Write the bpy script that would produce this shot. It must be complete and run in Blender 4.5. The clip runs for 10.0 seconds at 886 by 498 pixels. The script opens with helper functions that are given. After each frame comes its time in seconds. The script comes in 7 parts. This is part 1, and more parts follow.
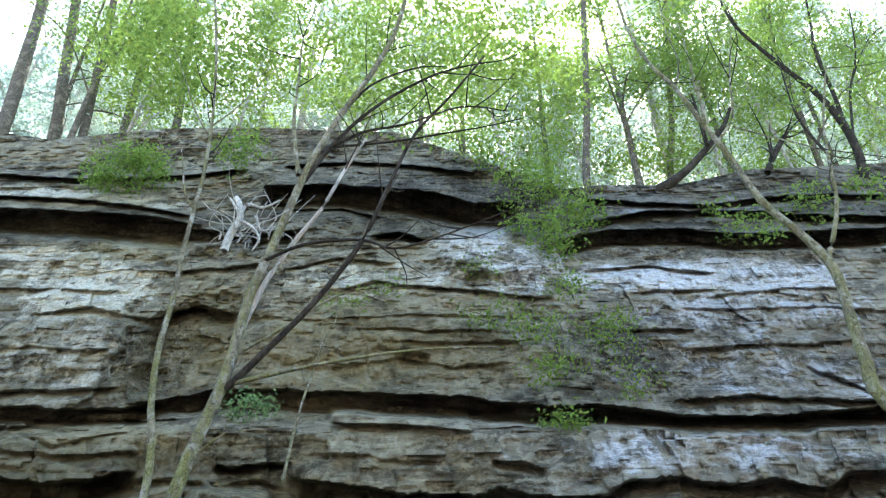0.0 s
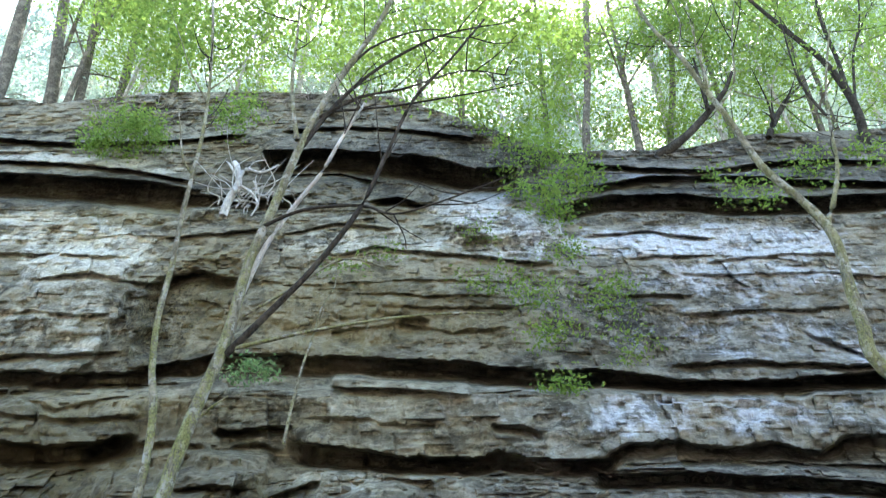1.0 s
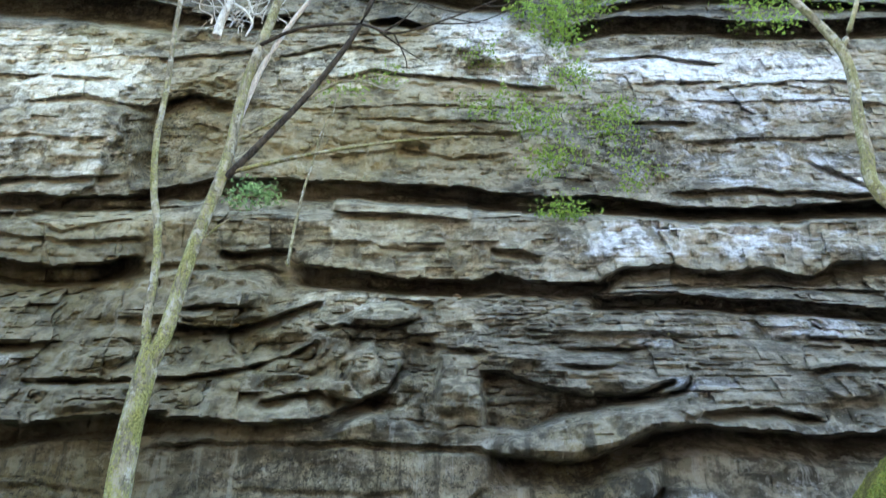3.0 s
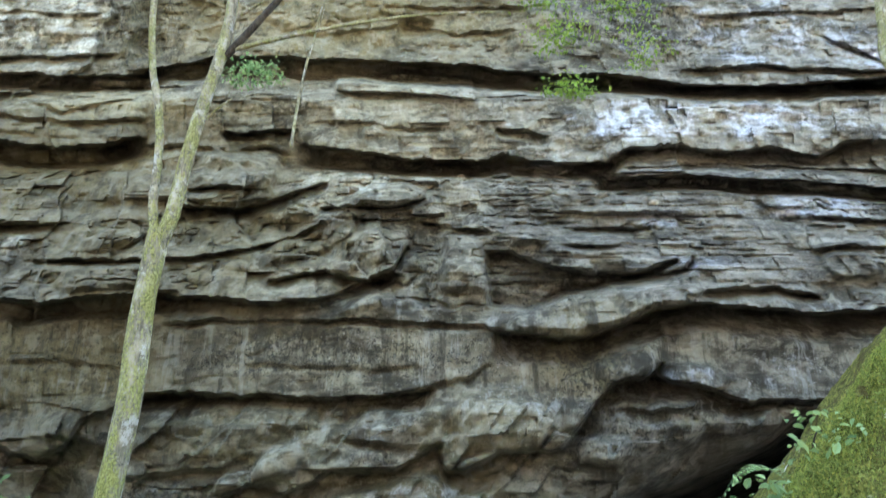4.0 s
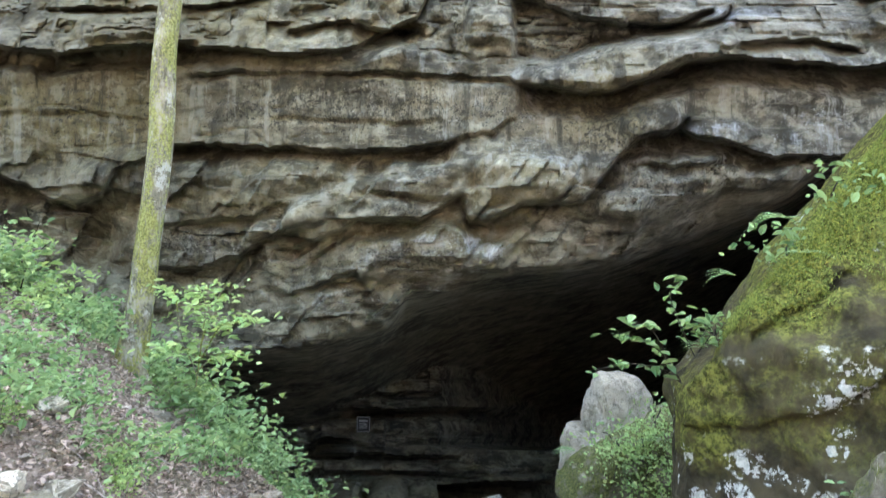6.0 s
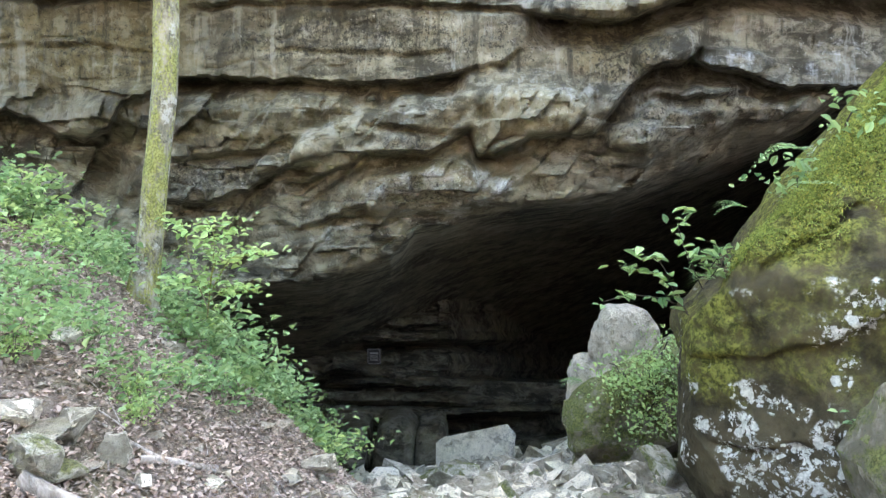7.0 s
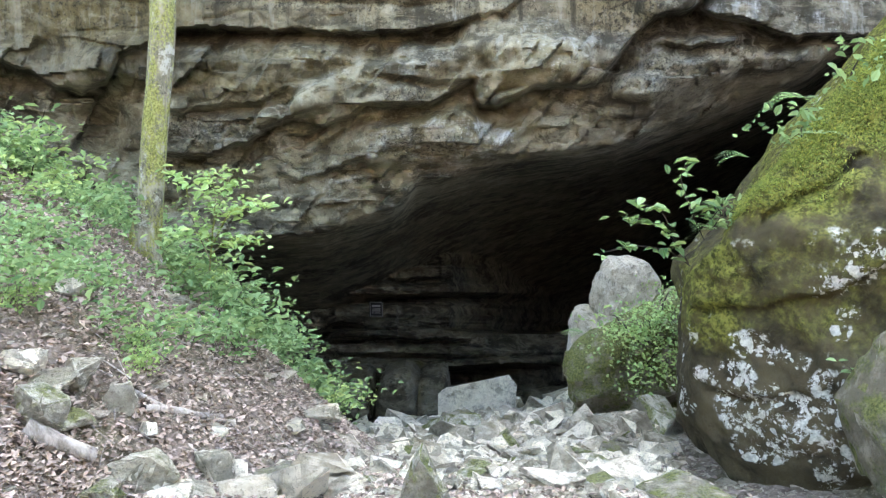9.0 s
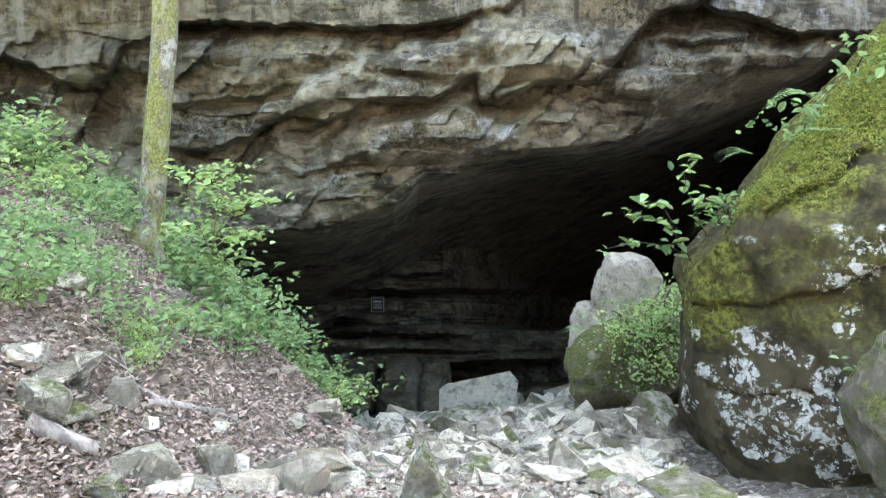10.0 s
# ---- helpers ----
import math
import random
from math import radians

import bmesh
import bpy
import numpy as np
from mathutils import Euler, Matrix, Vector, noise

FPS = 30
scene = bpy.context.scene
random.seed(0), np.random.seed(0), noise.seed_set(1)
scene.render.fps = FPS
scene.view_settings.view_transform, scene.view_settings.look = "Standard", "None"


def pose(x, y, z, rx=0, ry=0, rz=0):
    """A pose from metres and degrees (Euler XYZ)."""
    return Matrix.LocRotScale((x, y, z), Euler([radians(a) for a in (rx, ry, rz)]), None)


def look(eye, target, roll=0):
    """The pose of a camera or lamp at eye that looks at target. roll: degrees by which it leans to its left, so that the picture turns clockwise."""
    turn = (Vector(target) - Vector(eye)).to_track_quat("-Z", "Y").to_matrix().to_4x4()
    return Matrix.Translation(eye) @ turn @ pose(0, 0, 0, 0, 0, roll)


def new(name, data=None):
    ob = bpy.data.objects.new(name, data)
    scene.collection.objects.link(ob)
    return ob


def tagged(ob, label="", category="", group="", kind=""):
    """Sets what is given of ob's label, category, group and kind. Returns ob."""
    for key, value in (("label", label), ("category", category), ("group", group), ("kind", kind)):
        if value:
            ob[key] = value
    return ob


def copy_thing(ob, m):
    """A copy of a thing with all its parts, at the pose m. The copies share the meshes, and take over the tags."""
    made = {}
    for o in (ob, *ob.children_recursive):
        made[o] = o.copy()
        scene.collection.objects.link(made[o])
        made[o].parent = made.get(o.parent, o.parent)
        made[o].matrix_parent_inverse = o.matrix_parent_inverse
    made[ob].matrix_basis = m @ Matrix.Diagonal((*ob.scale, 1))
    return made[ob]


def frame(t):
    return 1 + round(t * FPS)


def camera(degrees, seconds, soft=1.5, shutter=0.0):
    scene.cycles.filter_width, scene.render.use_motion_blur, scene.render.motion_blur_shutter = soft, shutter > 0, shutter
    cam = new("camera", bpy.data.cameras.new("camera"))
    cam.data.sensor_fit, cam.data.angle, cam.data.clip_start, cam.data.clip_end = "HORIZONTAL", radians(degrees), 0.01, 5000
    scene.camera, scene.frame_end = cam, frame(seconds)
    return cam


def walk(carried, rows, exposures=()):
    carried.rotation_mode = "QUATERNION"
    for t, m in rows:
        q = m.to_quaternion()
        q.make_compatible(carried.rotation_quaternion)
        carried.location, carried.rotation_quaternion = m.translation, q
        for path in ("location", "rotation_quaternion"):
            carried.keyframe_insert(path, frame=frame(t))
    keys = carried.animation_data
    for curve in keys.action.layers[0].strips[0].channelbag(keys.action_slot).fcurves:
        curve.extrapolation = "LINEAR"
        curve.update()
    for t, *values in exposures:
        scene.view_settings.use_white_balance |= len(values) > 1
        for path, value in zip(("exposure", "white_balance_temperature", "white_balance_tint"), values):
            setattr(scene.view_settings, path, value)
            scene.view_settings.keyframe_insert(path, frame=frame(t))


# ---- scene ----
EYE = 1.6
cam = camera(57.0, 10.0, soft=1.25, shutter=0.4)
# seconds, pitch, yaw, roll, and the small sway x, y, z: a standing viewer tips the camera down from the cliff top to the cave
ROWS = [
    (0.0, 39.64, 0.12, -0.68, 0.037, -0.071, 0.128),
    (0.5, 38.87, 0.16, -0.28, 0.033, -0.062, 0.139),
    (1.0, 37.17, 0.07, -0.66, 0.033, -0.071, 0.143),
    (1.5, 34.47, -0.01, -0.27, 0.012, -0.055, 0.151),
    (2.0, 31.34, -0.12, -0.40, 0.008, -0.047, 0.153),
    (3.5, 21.26, 0.33, -0.14, 0.019, 0.001, 0.134),
    (4.0, 16.72, 0.55, -0.21, 0.013, -0.009, 0.142),
    (4.5, 12.22, 1.03, 0.11, 0.007, -0.006, 0.112),
    (5.0, 7.50, 1.39, 0.48, -0.030, -0.017, 0.094),
    (5.5, 3.68, 1.71, 0.61, -0.017, -0.031, 0.066),
    (6.0, -0.07, 2.07, 0.39, -0.016, -0.019, 0.045),
    (7.5, -5.95, 2.86, 0.25, 0.009, -0.009, 0.015),
    (8.0, -7.03, 2.80, 0.26, 0.005, -0.014, 0.009),
    (8.5, -7.58, 2.83, 0.04, 0.010, -0.010, 0.007),
    (9.0, -7.90, 2.86, 0.09, 0.007, -0.007, 0.004),
    (9.5, -8.04, 2.90, 0.17, 0.001, -0.003, 0.003),
    (10.0, -8.18, 2.96, 0.31, -0.000, 0.000, -0.000),
]
EXPOSURE = [(0.0, 2.54, 5950, 5), (0.5, 2.64, 5950, 5), (2.0, 3.1, 6050, 6), (3.5, 3.4, 6300, 6), (4.5, 3.7, 6550, 8), (6.5, 3.98, 6900, 12), (7.5, 4.05, 7000, 12), (8.5, 4.05, 7000, 12), (10.0, 3.98, 7000, 12)]
walk(cam, [(t, pose(x, y, EYE + z, 90 + pitch, 0, yaw) @ pose(0, 0, 0, 0, 0, roll)) for t, pitch, yaw, roll, x, y, z in ROWS], EXPOSURE)

# ---- world and sun ----
SUN_EL, SUN_AZ = 54.0, 12.0
world = bpy.data.worlds.new("sky")
scene.world = world
world.use_nodes = True
wn, wl = world.node_tree.nodes, world.node_tree.links
sky = wn.new("ShaderNodeTexSky")
sky.sky_type, sky.sun_disc = "NISHITA", False
sky.sun_elevation, sky.sun_rotation = radians(SUN_EL), radians(SUN_AZ)
sky.air_density, sky.dust_density, sky.ozone_density = 1.2, 2.5, 1.0
wl.new(sky.outputs[0], wn["Background"].inputs[0])
wn["Background"].inputs[1].default_value = 0.15
sun = new("sun", bpy.data.lights.new("sun", "SUN"))
sun.data.energy, sun.data.angle, sun.data.color = 4.5, radians(0.6), (1.0, 0.95, 0.84)
az, el = radians(SUN_AZ), radians(SUN_EL)
sun.matrix_world = look((0, 0, 60), (-math.sin(az) * math.cos(el), -math.cos(az) * math.cos(el), 60 - math.sin(el)))


# ---- materials ----
class Nodes:
    """A short way to wire a material."""

    def __init__(self, name):
        self.m = bpy.data.materials.new(name)
        self.m.use_nodes = True
        self.t = self.m.node_tree
        self.bsdf = self.t.nodes["Principled BSDF"]
        self.out = self.t.nodes["Material Output"]

    def add(self, kind, **given):
        n = self.t.nodes.new(kind)
        for key, value in given.items():
            if key in ("operation", "blend_type", "data_type", "noise_dimensions", "feature", "attribute_name", "interpolation_type", "vector_type"):
                setattr(n, key, value)
        return n

    def put(self, socket, value):
        if isinstance(value, bpy.types.NodeSocket):
            self.t.links.new(value, socket)
        else:
            socket.default_value = value

    def place(self, sx=1.0, sy=1.0, sz=1.0, tilt=0.0, own=False):
        src = self.add("ShaderNodeTexCoord").outputs["Object"] if own else self.add("ShaderNodeNewGeometry").outputs["Position"]
        mp = self.add("ShaderNodeMapping")
        self.put(mp.inputs["Vector"], src)
        mp.inputs["Scale"].default_value = (sx, sy, sz)
        mp.inputs["Rotation"].default_value = (0, radians(tilt), 0)
        return mp.outputs[0]

    def noise(self, where, scale, detail=4.0, rough=0.6, distort=0.0):
        n = self.add("ShaderNodeTexNoise")
        self.put(n.inputs["Vector"], where)
        n.inputs["Scale"].default_value, n.inputs["Detail"].default_value = scale, detail
        n.inputs["Roughness"].default_value, n.inputs["Distortion"].default_value = rough, distort
        return n.outputs["Fac"]

    def cells(self, where, scale, feature="F1"):
        n = self.add("ShaderNodeTexVoronoi", feature=feature)
        self.put(n.inputs["Vector"], where)
        n.inputs["Scale"].default_value = scale
        return n.outputs["Distance"]

    def span(self, value, lo, hi, a=0.0, b=1.0):
        n = self.add("ShaderNodeMapRange", interpolation_type="SMOOTHSTEP")
        self.put(n.inputs[0], value)
        for i, v in zip((1, 2, 3, 4), (lo, hi, a, b)):
            n.inputs[i].default_value = v
        return n.outputs[0]

    def mix(self, fac, a, b, blend="MIX"):
        n = self.add("ShaderNodeMix", data_type="RGBA", blend_type=blend)
        self.put(n.inputs[0], fac)
        self.put(n.inputs[6], a if isinstance(a, bpy.types.NodeSocket) else (*a, 1.0))
        self.put(n.inputs[7], b if isinstance(b, bpy.types.NodeSocket) else (*b, 1.0))
        return n.outputs[2]

    def calc(self, op, a, b=0.0):
        n = self.add("ShaderNodeMath", operation=op)
        self.put(n.inputs[0], a)
        self.put(n.inputs[1], b)
        return n.outputs[0]

    def bump(self, height, strength, distance, below=None):
        n = self.add("ShaderNodeBump")
        self.put(n.inputs["Height"], height)
        self.put(n.inputs["Strength"], strength)
        n.inputs["Distance"].default_value = distance
        if below is not None:
            self.put(n.inputs["Normal"], below)
        return n.outputs[0]

    def finish(self, colour, rough=0.85, normal=None, spec=0.3):
        self.put(self.bsdf.inputs["Base Color"], colour if isinstance(colour, bpy.types.NodeSocket) else (*colour, 1.0))
        self.put(self.bsdf.inputs["Roughness"], rough)
        self.bsdf.inputs["Specular IOR Level"].default_value = spec
        if normal is not None:
            self.put(self.bsdf.inputs["Normal"], normal)
        return self.m


def cliff_material():
    n = Nodes("cliff_limestone")
    zone = n.add("ShaderNodeAttribute")
    zone.attribute_name = "zone"
    sep = n.add("ShaderNodeSeparateColor")
    n.put(sep.inputs[0], zone.outputs["Color"])
    white, ochre, dark = sep.outputs[0], sep.outputs[1], sep.outputs[2]
    hgt = n.add("ShaderNodeSeparateXYZ")
    n.put(hgt.inputs[0], n.place())
    beds = n.add("ShaderNodeAttribute")
    beds.attribute_name = "bedding"
    side = n.add("ShaderNodeSeparateColor")
    n.put(side.inputs[0], beds.outputs["Color"])
    bedded = n.calc("ADD", n.span(side.outputs[0], 0.0, 1.0), 0.08)
    flat, streak, lump = n.place(0.6, 0.8, 1.35, 4), n.place(1.6, 1.0, 0.3), n.place()
    big, mid, fine = n.noise(flat, 0.8, 8, 0.66), n.noise(flat, 2.6, 9, 0.7, 0.6), n.noise(lump, 14, 6, 0.7)
    drip = n.noise(streak, 1.7, 6, 0.65)
    strata = n.noise(n.place(0.32, 0.32, 4.2, 2), 1.5, 9, 0.72, 0.5)
    col = n.mix(n.span(big, 0.38, 0.6), (0.068, 0.061, 0.045), (0.29, 0.265, 0.202))
    col = n.mix(n.span(mid, 0.46, 0.6, 0, 0.75), col, (0.46, 0.432, 0.342))
    col = n.mix(n.calc("MULTIPLY", ochre, n.span(drip, 0.34, 0.62, 0.35, 0.85)), col, (0.34, 0.29, 0.15))
    # pale crusts, broken up by the bedding
    pale = n.mix(n.span(fine, 0.35, 0.65), (0.58, 0.61, 0.68), (0.92, 0.95, 0.98))
    pale = n.mix(side.outputs[1], pale, n.mix(n.span(fine, 0.35, 0.65), (0.6, 0.58, 0.5), (0.95, 0.94, 0.89)))
    seen = n.calc("ADD", n.calc("MULTIPLY", n.calc("ADD", n.noise(flat, 1.5, 9, 0.72), drip), 0.8), n.calc("MULTIPLY", strata, 0.42))
    wmask = n.span(n.calc("ADD", n.calc("MULTIPLY", white, 0.42), seen), 1.19, 1.42)
    col = n.mix(n.calc("MULTIPLY", wmask, n.span(n.noise(flat, 6.0, 7, 0.75), 0.35, 0.55, 0.45, 0.95)), col, pale)
    # thin beds: dark seams and pale edges
    col = n.mix(n.calc("MULTIPLY", n.span(strata, 0.53, 0.6, 0, 0.7), bedded), col, (0.06, 0.055, 0.043))
    col = n.mix(n.calc("MULTIPLY", n.span(strata, 0.44, 0.36, 0, 0.4), bedded), col, (0.46, 0.445, 0.38))
    dmask = n.calc("MULTIPLY", n.span(drip, 0.46, 0.6), n.calc("ADD", n.calc("MULTIPLY", dark, 0.4), 0.08))
    col = n.mix(dmask, col, (0.045, 0.04, 0.034))
    # black and white lichen specks
    speck = n.noise(lump, 13.0, 8, 0.85)
    spots = n.span(n.calc("ADD", speck, n.calc("MULTIPLY", dark, 0.105)), 0.605, 0.635)
    col = n.mix(n.calc("MULTIPLY", spots, 0.85), col, (0.032, 0.03, 0.027))
    flecks = n.span(n.calc("ADD", n.noise(lump, 12.0, 6, 0.8), n.calc("MULTIPLY", white, 0.09)), 0.63, 0.67)
    col = n.mix(n.calc("MULTIPLY", flecks, 0.65), col, (0.66, 0.66, 0.62))
    # water runs down the smooth lower bed
    run = n.noise(n.place(2.2, 1.0, 0.2), 1.5, 7, 0.68)
    low_bed = n.calc("MULTIPLY", n.span(hgt.outputs[2], 5.0, 4.4, 0.15, 0.8), n.span(hgt.outputs[2], 2.2, 3.2, 0.15, 1.0))
    low_bed = n.calc("MAXIMUM", low_bed, n.calc("MULTIPLY", side.outputs[2], 0.5))
    col = n.mix(n.calc("MULTIPLY", n.span(run, 0.5, 0.63), low_bed), col, (0.07, 0.066, 0.052))
    col = n.mix(n.calc("MULTIPLY", n.span(run, 0.46, 0.36), n.calc("MULTIPLY", low_bed, 0.75)), col, (0.5, 0.505, 0.475))
    grime = n.noise(lump, 1.9, 9, 0.78)
    col = n.mix(n.span(grime, 0.52, 0.59, 0, 0.6), col, (0.06, 0.055, 0.04))
    col = n.mix(n.span(grime, 0.46, 0.39, 0, 0.45), col, (0.54, 0.52, 0.44))
    # warmer stone to the left
    col = n.mix(n.calc("MULTIPLY", side.outputs[1], 0.5), col, (1.06, 1.0, 0.76), "MULTIPLY")
    # alpha scales the colour down, painted shade in the cave included
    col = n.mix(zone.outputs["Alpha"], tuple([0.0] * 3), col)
    nor = n.bump(strata, n.calc("MULTIPLY", bedded, 0.8), 0.16)
    nor = n.bump(n.noise(n.place(0.8, 0.8, 1.4), 3.0, 9, 0.78, 0.8), 0.75, 0.19, nor)
    nor = n.bump(fine, 0.45, 0.03, nor)
    return n.finish(col, n.span(mid, 0.2, 0.8, 0.72, 0.95), nor, 0.25)


def stone_material(name, low, high, moss=0.3, pale=0.3, vary=1.0):
    n = Nodes(name)
    info = n.add("ShaderNodeObjectInfo")
    each = n.add("ShaderNodeNewGeometry").outputs["Random Per Island"]
    rnd = n.calc("FRACT", n.calc("ADD", info.outputs["Random"], each))
    # every stone takes its own piece of the pattern
    move = n.add("ShaderNodeVectorMath", operation="ADD")
    n.put(move.inputs[0], n.place())
    n.put(move.inputs[1], n.calc("MULTIPLY", rnd, 37.0))
    geo = move.outputs[0]
    big, mid, fine = n.noise(geo, 2.4, 7, 0.7), n.noise(geo, 8, 8, 0.75), n.noise(geo, 40, 5, 0.75)
    tone = n.calc("ADD", n.calc("MULTIPLY", big, 1 - 0.62 * vary), n.calc("MULTIPLY", rnd, 0.62 * vary))
    col = n.mix(n.span(tone, 0.15, 0.6), low, high)
    col = n.mix(n.span(n.calc("FRACT", n.calc("MULTIPLY", rnd, 7.3)), 0.56, 0.76, 0, 0.75 * vary), col, (0.14, 0.125, 0.088))
    col = n.mix(n.span(mid, 0.5, 0.64, 0, 0.65), col, tuple(0.45 * c for c in low))
    col = n.mix(n.span(n.noise(geo, 5.0, 6, 0.75), 0.46, 0.66, 0, 0.6 * pale), col, (0.88, 0.8, 0.65))
    col = n.mix(n.span(fine, 0.54, 0.66, 0, 0.6), col, tuple(0.3 * c for c in low))
    col = n.mix(n.span(n.noise(geo, 3.0, 6, 0.72), 0.55, 0.66, 0, 0.6), col, (0.22, 0.185, 0.125))
    up = n.add("ShaderNodeSeparateXYZ")
    n.put(up.inputs[0], n.add("ShaderNodeNewGeometry").outputs["Normal"])
    grow = n.calc("ADD", n.calc("MULTIPLY", up.outputs[2], 0.08), n.calc("ADD", n.calc("MULTIPLY", n.noise(geo, 4.5, 8, 0.75), 0.9), n.calc("MULTIPLY", rnd, 0.14)))
    col = n.mix(n.span(grow, 0.68 - 0.3 * moss, 0.84 - 0.3 * moss, 0, min(0.9, moss * 2.0)), col, n.mix(n.span(fine, 0.35, 0.65), (0.06, 0.075, 0.02), (0.23, 0.25, 0.075)))
    nor = n.bump(n.noise(geo, 4.0, 8, 0.72), 1.0, 0.3)
    nor = n.bump(fine, 0.8, 0.025, nor)
    return n.finish(col, 0.93, nor, 0.15)


def boulder_material():
    n = Nodes("mossy_boulder_rock")
    at = n.place()
    zone = n.add("ShaderNodeAttribute")
    zone.attribute_name = "zone"
    sep = n.add("ShaderNodeSeparateColor")
    n.put(sep.inputs[0], zone.outputs["Color"])
    big, mid, fine = n.noise(at, 1.3, 6, 0.65), n.noise(at, 6, 7, 0.7), n.noise(at, 34, 5, 0.7)
    col = n.mix(n.span(big, 0.3, 0.7), (0.042, 0.036, 0.022), (0.165, 0.138, 0.08))
    col = n.mix(n.span(mid, 0.48, 0.66, 0, 0.55), col, (0.175, 0.152, 0.092))
    col = n.mix(n.span(n.noise(at, 3.2, 6, 0.7), 0.5, 0.64, 0, 0.6), col, (0.025, 0.02, 0.014))
    grow = n.calc("ADD", n.calc("MULTIPLY", sep.outputs[0], 0.5), n.calc("ADD", n.calc("MULTIPLY", mid, 0.5), n.calc("MULTIPLY", big, 0.5)))
    green = n.mix(n.span(n.noise(at, 17, 7, 0.8), 0.4, 0.6), (0.06, 0.066, 0.017), (0.3, 0.31, 0.075))
    green = n.mix(n.span(n.noise(at, 3.5, 6, 0.75), 0.46, 0.58, 0, 0.75), green, (0.1, 0.084, 0.034))
    col = n.mix(n.span(grow, 0.58, 0.86), col, green)
    jit = n.add("ShaderNodeMix", data_type="VECTOR")
    jit.inputs[0].default_value = 0.16
    n.put(jit.inputs[4], at)
    wob = n.add("ShaderNodeTexNoise")
    n.put(wob.inputs["Vector"], at)
    wob.inputs["Scale"].default_value, wob.inputs["Detail"].default_value = 7.0, 5.0
    n.put(jit.inputs[5], wob.outputs["Color"])
    where = jit.outputs[1]
    patch = n.noise(at, 1.5, 5, 0.7)
    spots = n.calc("MAXIMUM", n.span(n.cells(where, 15.0), 0.3, 0.22), n.calc("MAXIMUM", n.span(n.cells(where, 6.5), 0.3, 0.25), n.span(n.noise(at, 9.0, 7, 0.78), 0.52, 0.56)))
    lich = n.calc("MULTIPLY", spots, n.span(n.calc("ADD", n.calc("MULTIPLY", sep.outputs[1], 0.5), patch), 0.65, 0.75))
    col = n.mix(lich, col, n.mix(n.span(fine, 0.35, 0.65), (0.55, 0.56, 0.5), (0.92, 0.92, 0.86)))
    nor = n.bump(n.noise(at, 6, 8, 0.78), 1.0, 0.22)
    nor = n.bump(fine, 0.9, 0.03, nor)
    return n.finish(col, 0.93, nor, 0.12)


def soil_material():
    n = Nodes("leaf_strewn_soil")
    at = n.place()
    big, mid, fine = n.noise(at, 0.6, 5, 0.6), n.noise(at, 5, 6, 0.7), n.noise(at, 40, 4, 0.7)
    col = n.mix(n.span(mid, 0.35, 0.65), (0.09, 0.07, 0.052), (0.27, 0.22, 0.18))
    col = n.mix(n.span(fine, 0.52, 0.68), col, (0.36, 0.29, 0.23))
    col = n.mix(n.span(big, 0.52, 0.7, 0, 0.5), col, (0.1, 0.11, 0.04))
    nor = n.bump(fine, 0.6, 0.03, n.bump(mid, 0.6, 0.12))
    return n.finish(col, 0.95, nor, 0.15)


def leaf_material(name, low, high, through_colour, share=0.45, yellow=0.6):
    n = Nodes(name)
    rnd = n.add("ShaderNodeNewGeometry").outputs["Random Per Island"]
    col = n.mix(rnd, low, high)
    col = n.mix(n.span(n.calc("FRACT", n.calc("MULTIPLY", rnd, 13.7)), 0.86, 0.93, 0, yellow), col, (high[0] * 1.8, high[1] * 1.25, high[2]))
    thr = n.mix(rnd, through_colour, tuple(min(1, c * 1.5) for c in through_colour))
    n.finish(col, 0.62, None, 0.18)
    tr = n.add("ShaderNodeBsdfTranslucent")
    n.put(tr.inputs["Color"], thr)
    mx = n.add("ShaderNodeMixShader")
    mx.inputs[0].default_value = share
    n.put(mx.inputs[1], n.bsdf.outputs[0])
    n.put(mx.inputs[2], tr.outputs[0])
    n.put(n.out.inputs["Surface"], mx.outputs[0])
    return n.m


def bark_material(name, low, high, moss=0.0, moss_top=4.0):
    n = Nodes(name)
    at = n.place(1, 1, 0.28)
    iso = n.place()
    grain, blot, fine = n.noise(at, 26, 6, 0.7), n.noise(iso, 3.0, 5, 0.65), n.noise(iso, 40, 4, 0.7)
    col = n.mix(n.span(grain, 0.3, 0.7), low, high)
    col = n.mix(n.span(blot, 0.5, 0.62, 0, 0.5), col, tuple(min(1, c * 1.7) for c in high))
    col = n.mix(n.span(n.noise(iso, 9, 4, 0.7), 0.58, 0.66, 0, 0.6), col, tuple(c * 0.5 for c in low))
    if moss:
        z = n.add("ShaderNodeSeparateXYZ")
        n.put(z.inputs[0], n.add("ShaderNodeNewGeometry").outputs["Position"])
        col = n.mix(n.span(n.noise(iso, 5.0, 6, 0.75), 0.53, 0.58, 0, 0.75), col, (0.46, 0.46, 0.42))
        patchy = n.calc("ADD", n.calc("MULTIPLY", n.noise(n.place(1, 1, 0.4), 4.5, 6, 0.72), 0.7), n.calc("MULTIPLY", fine, 0.3))
        grow = n.calc("MULTIPLY", n.span(z.outputs[2], moss_top, -1.0, 0.3, 1.0), n.span(patchy, 0.45, 0.55))
        col = n.mix(n.calc("MULTIPLY", grow, moss), col, n.mix(n.span(fine, 0.35, 0.65), (0.1, 0.11, 0.026), (0.32, 0.328, 0.11)))
        col = n.mix(n.span(n.noise(iso, 14, 5, 0.75), 0.58, 0.66, 0, 0.7), col, (0.07, 0.065, 0.05))
    return n.finish(col, 0.92, n.bump(grain, 0.9, 0.035, n.bump(fine, 0.6, 0.012)), 0.1)


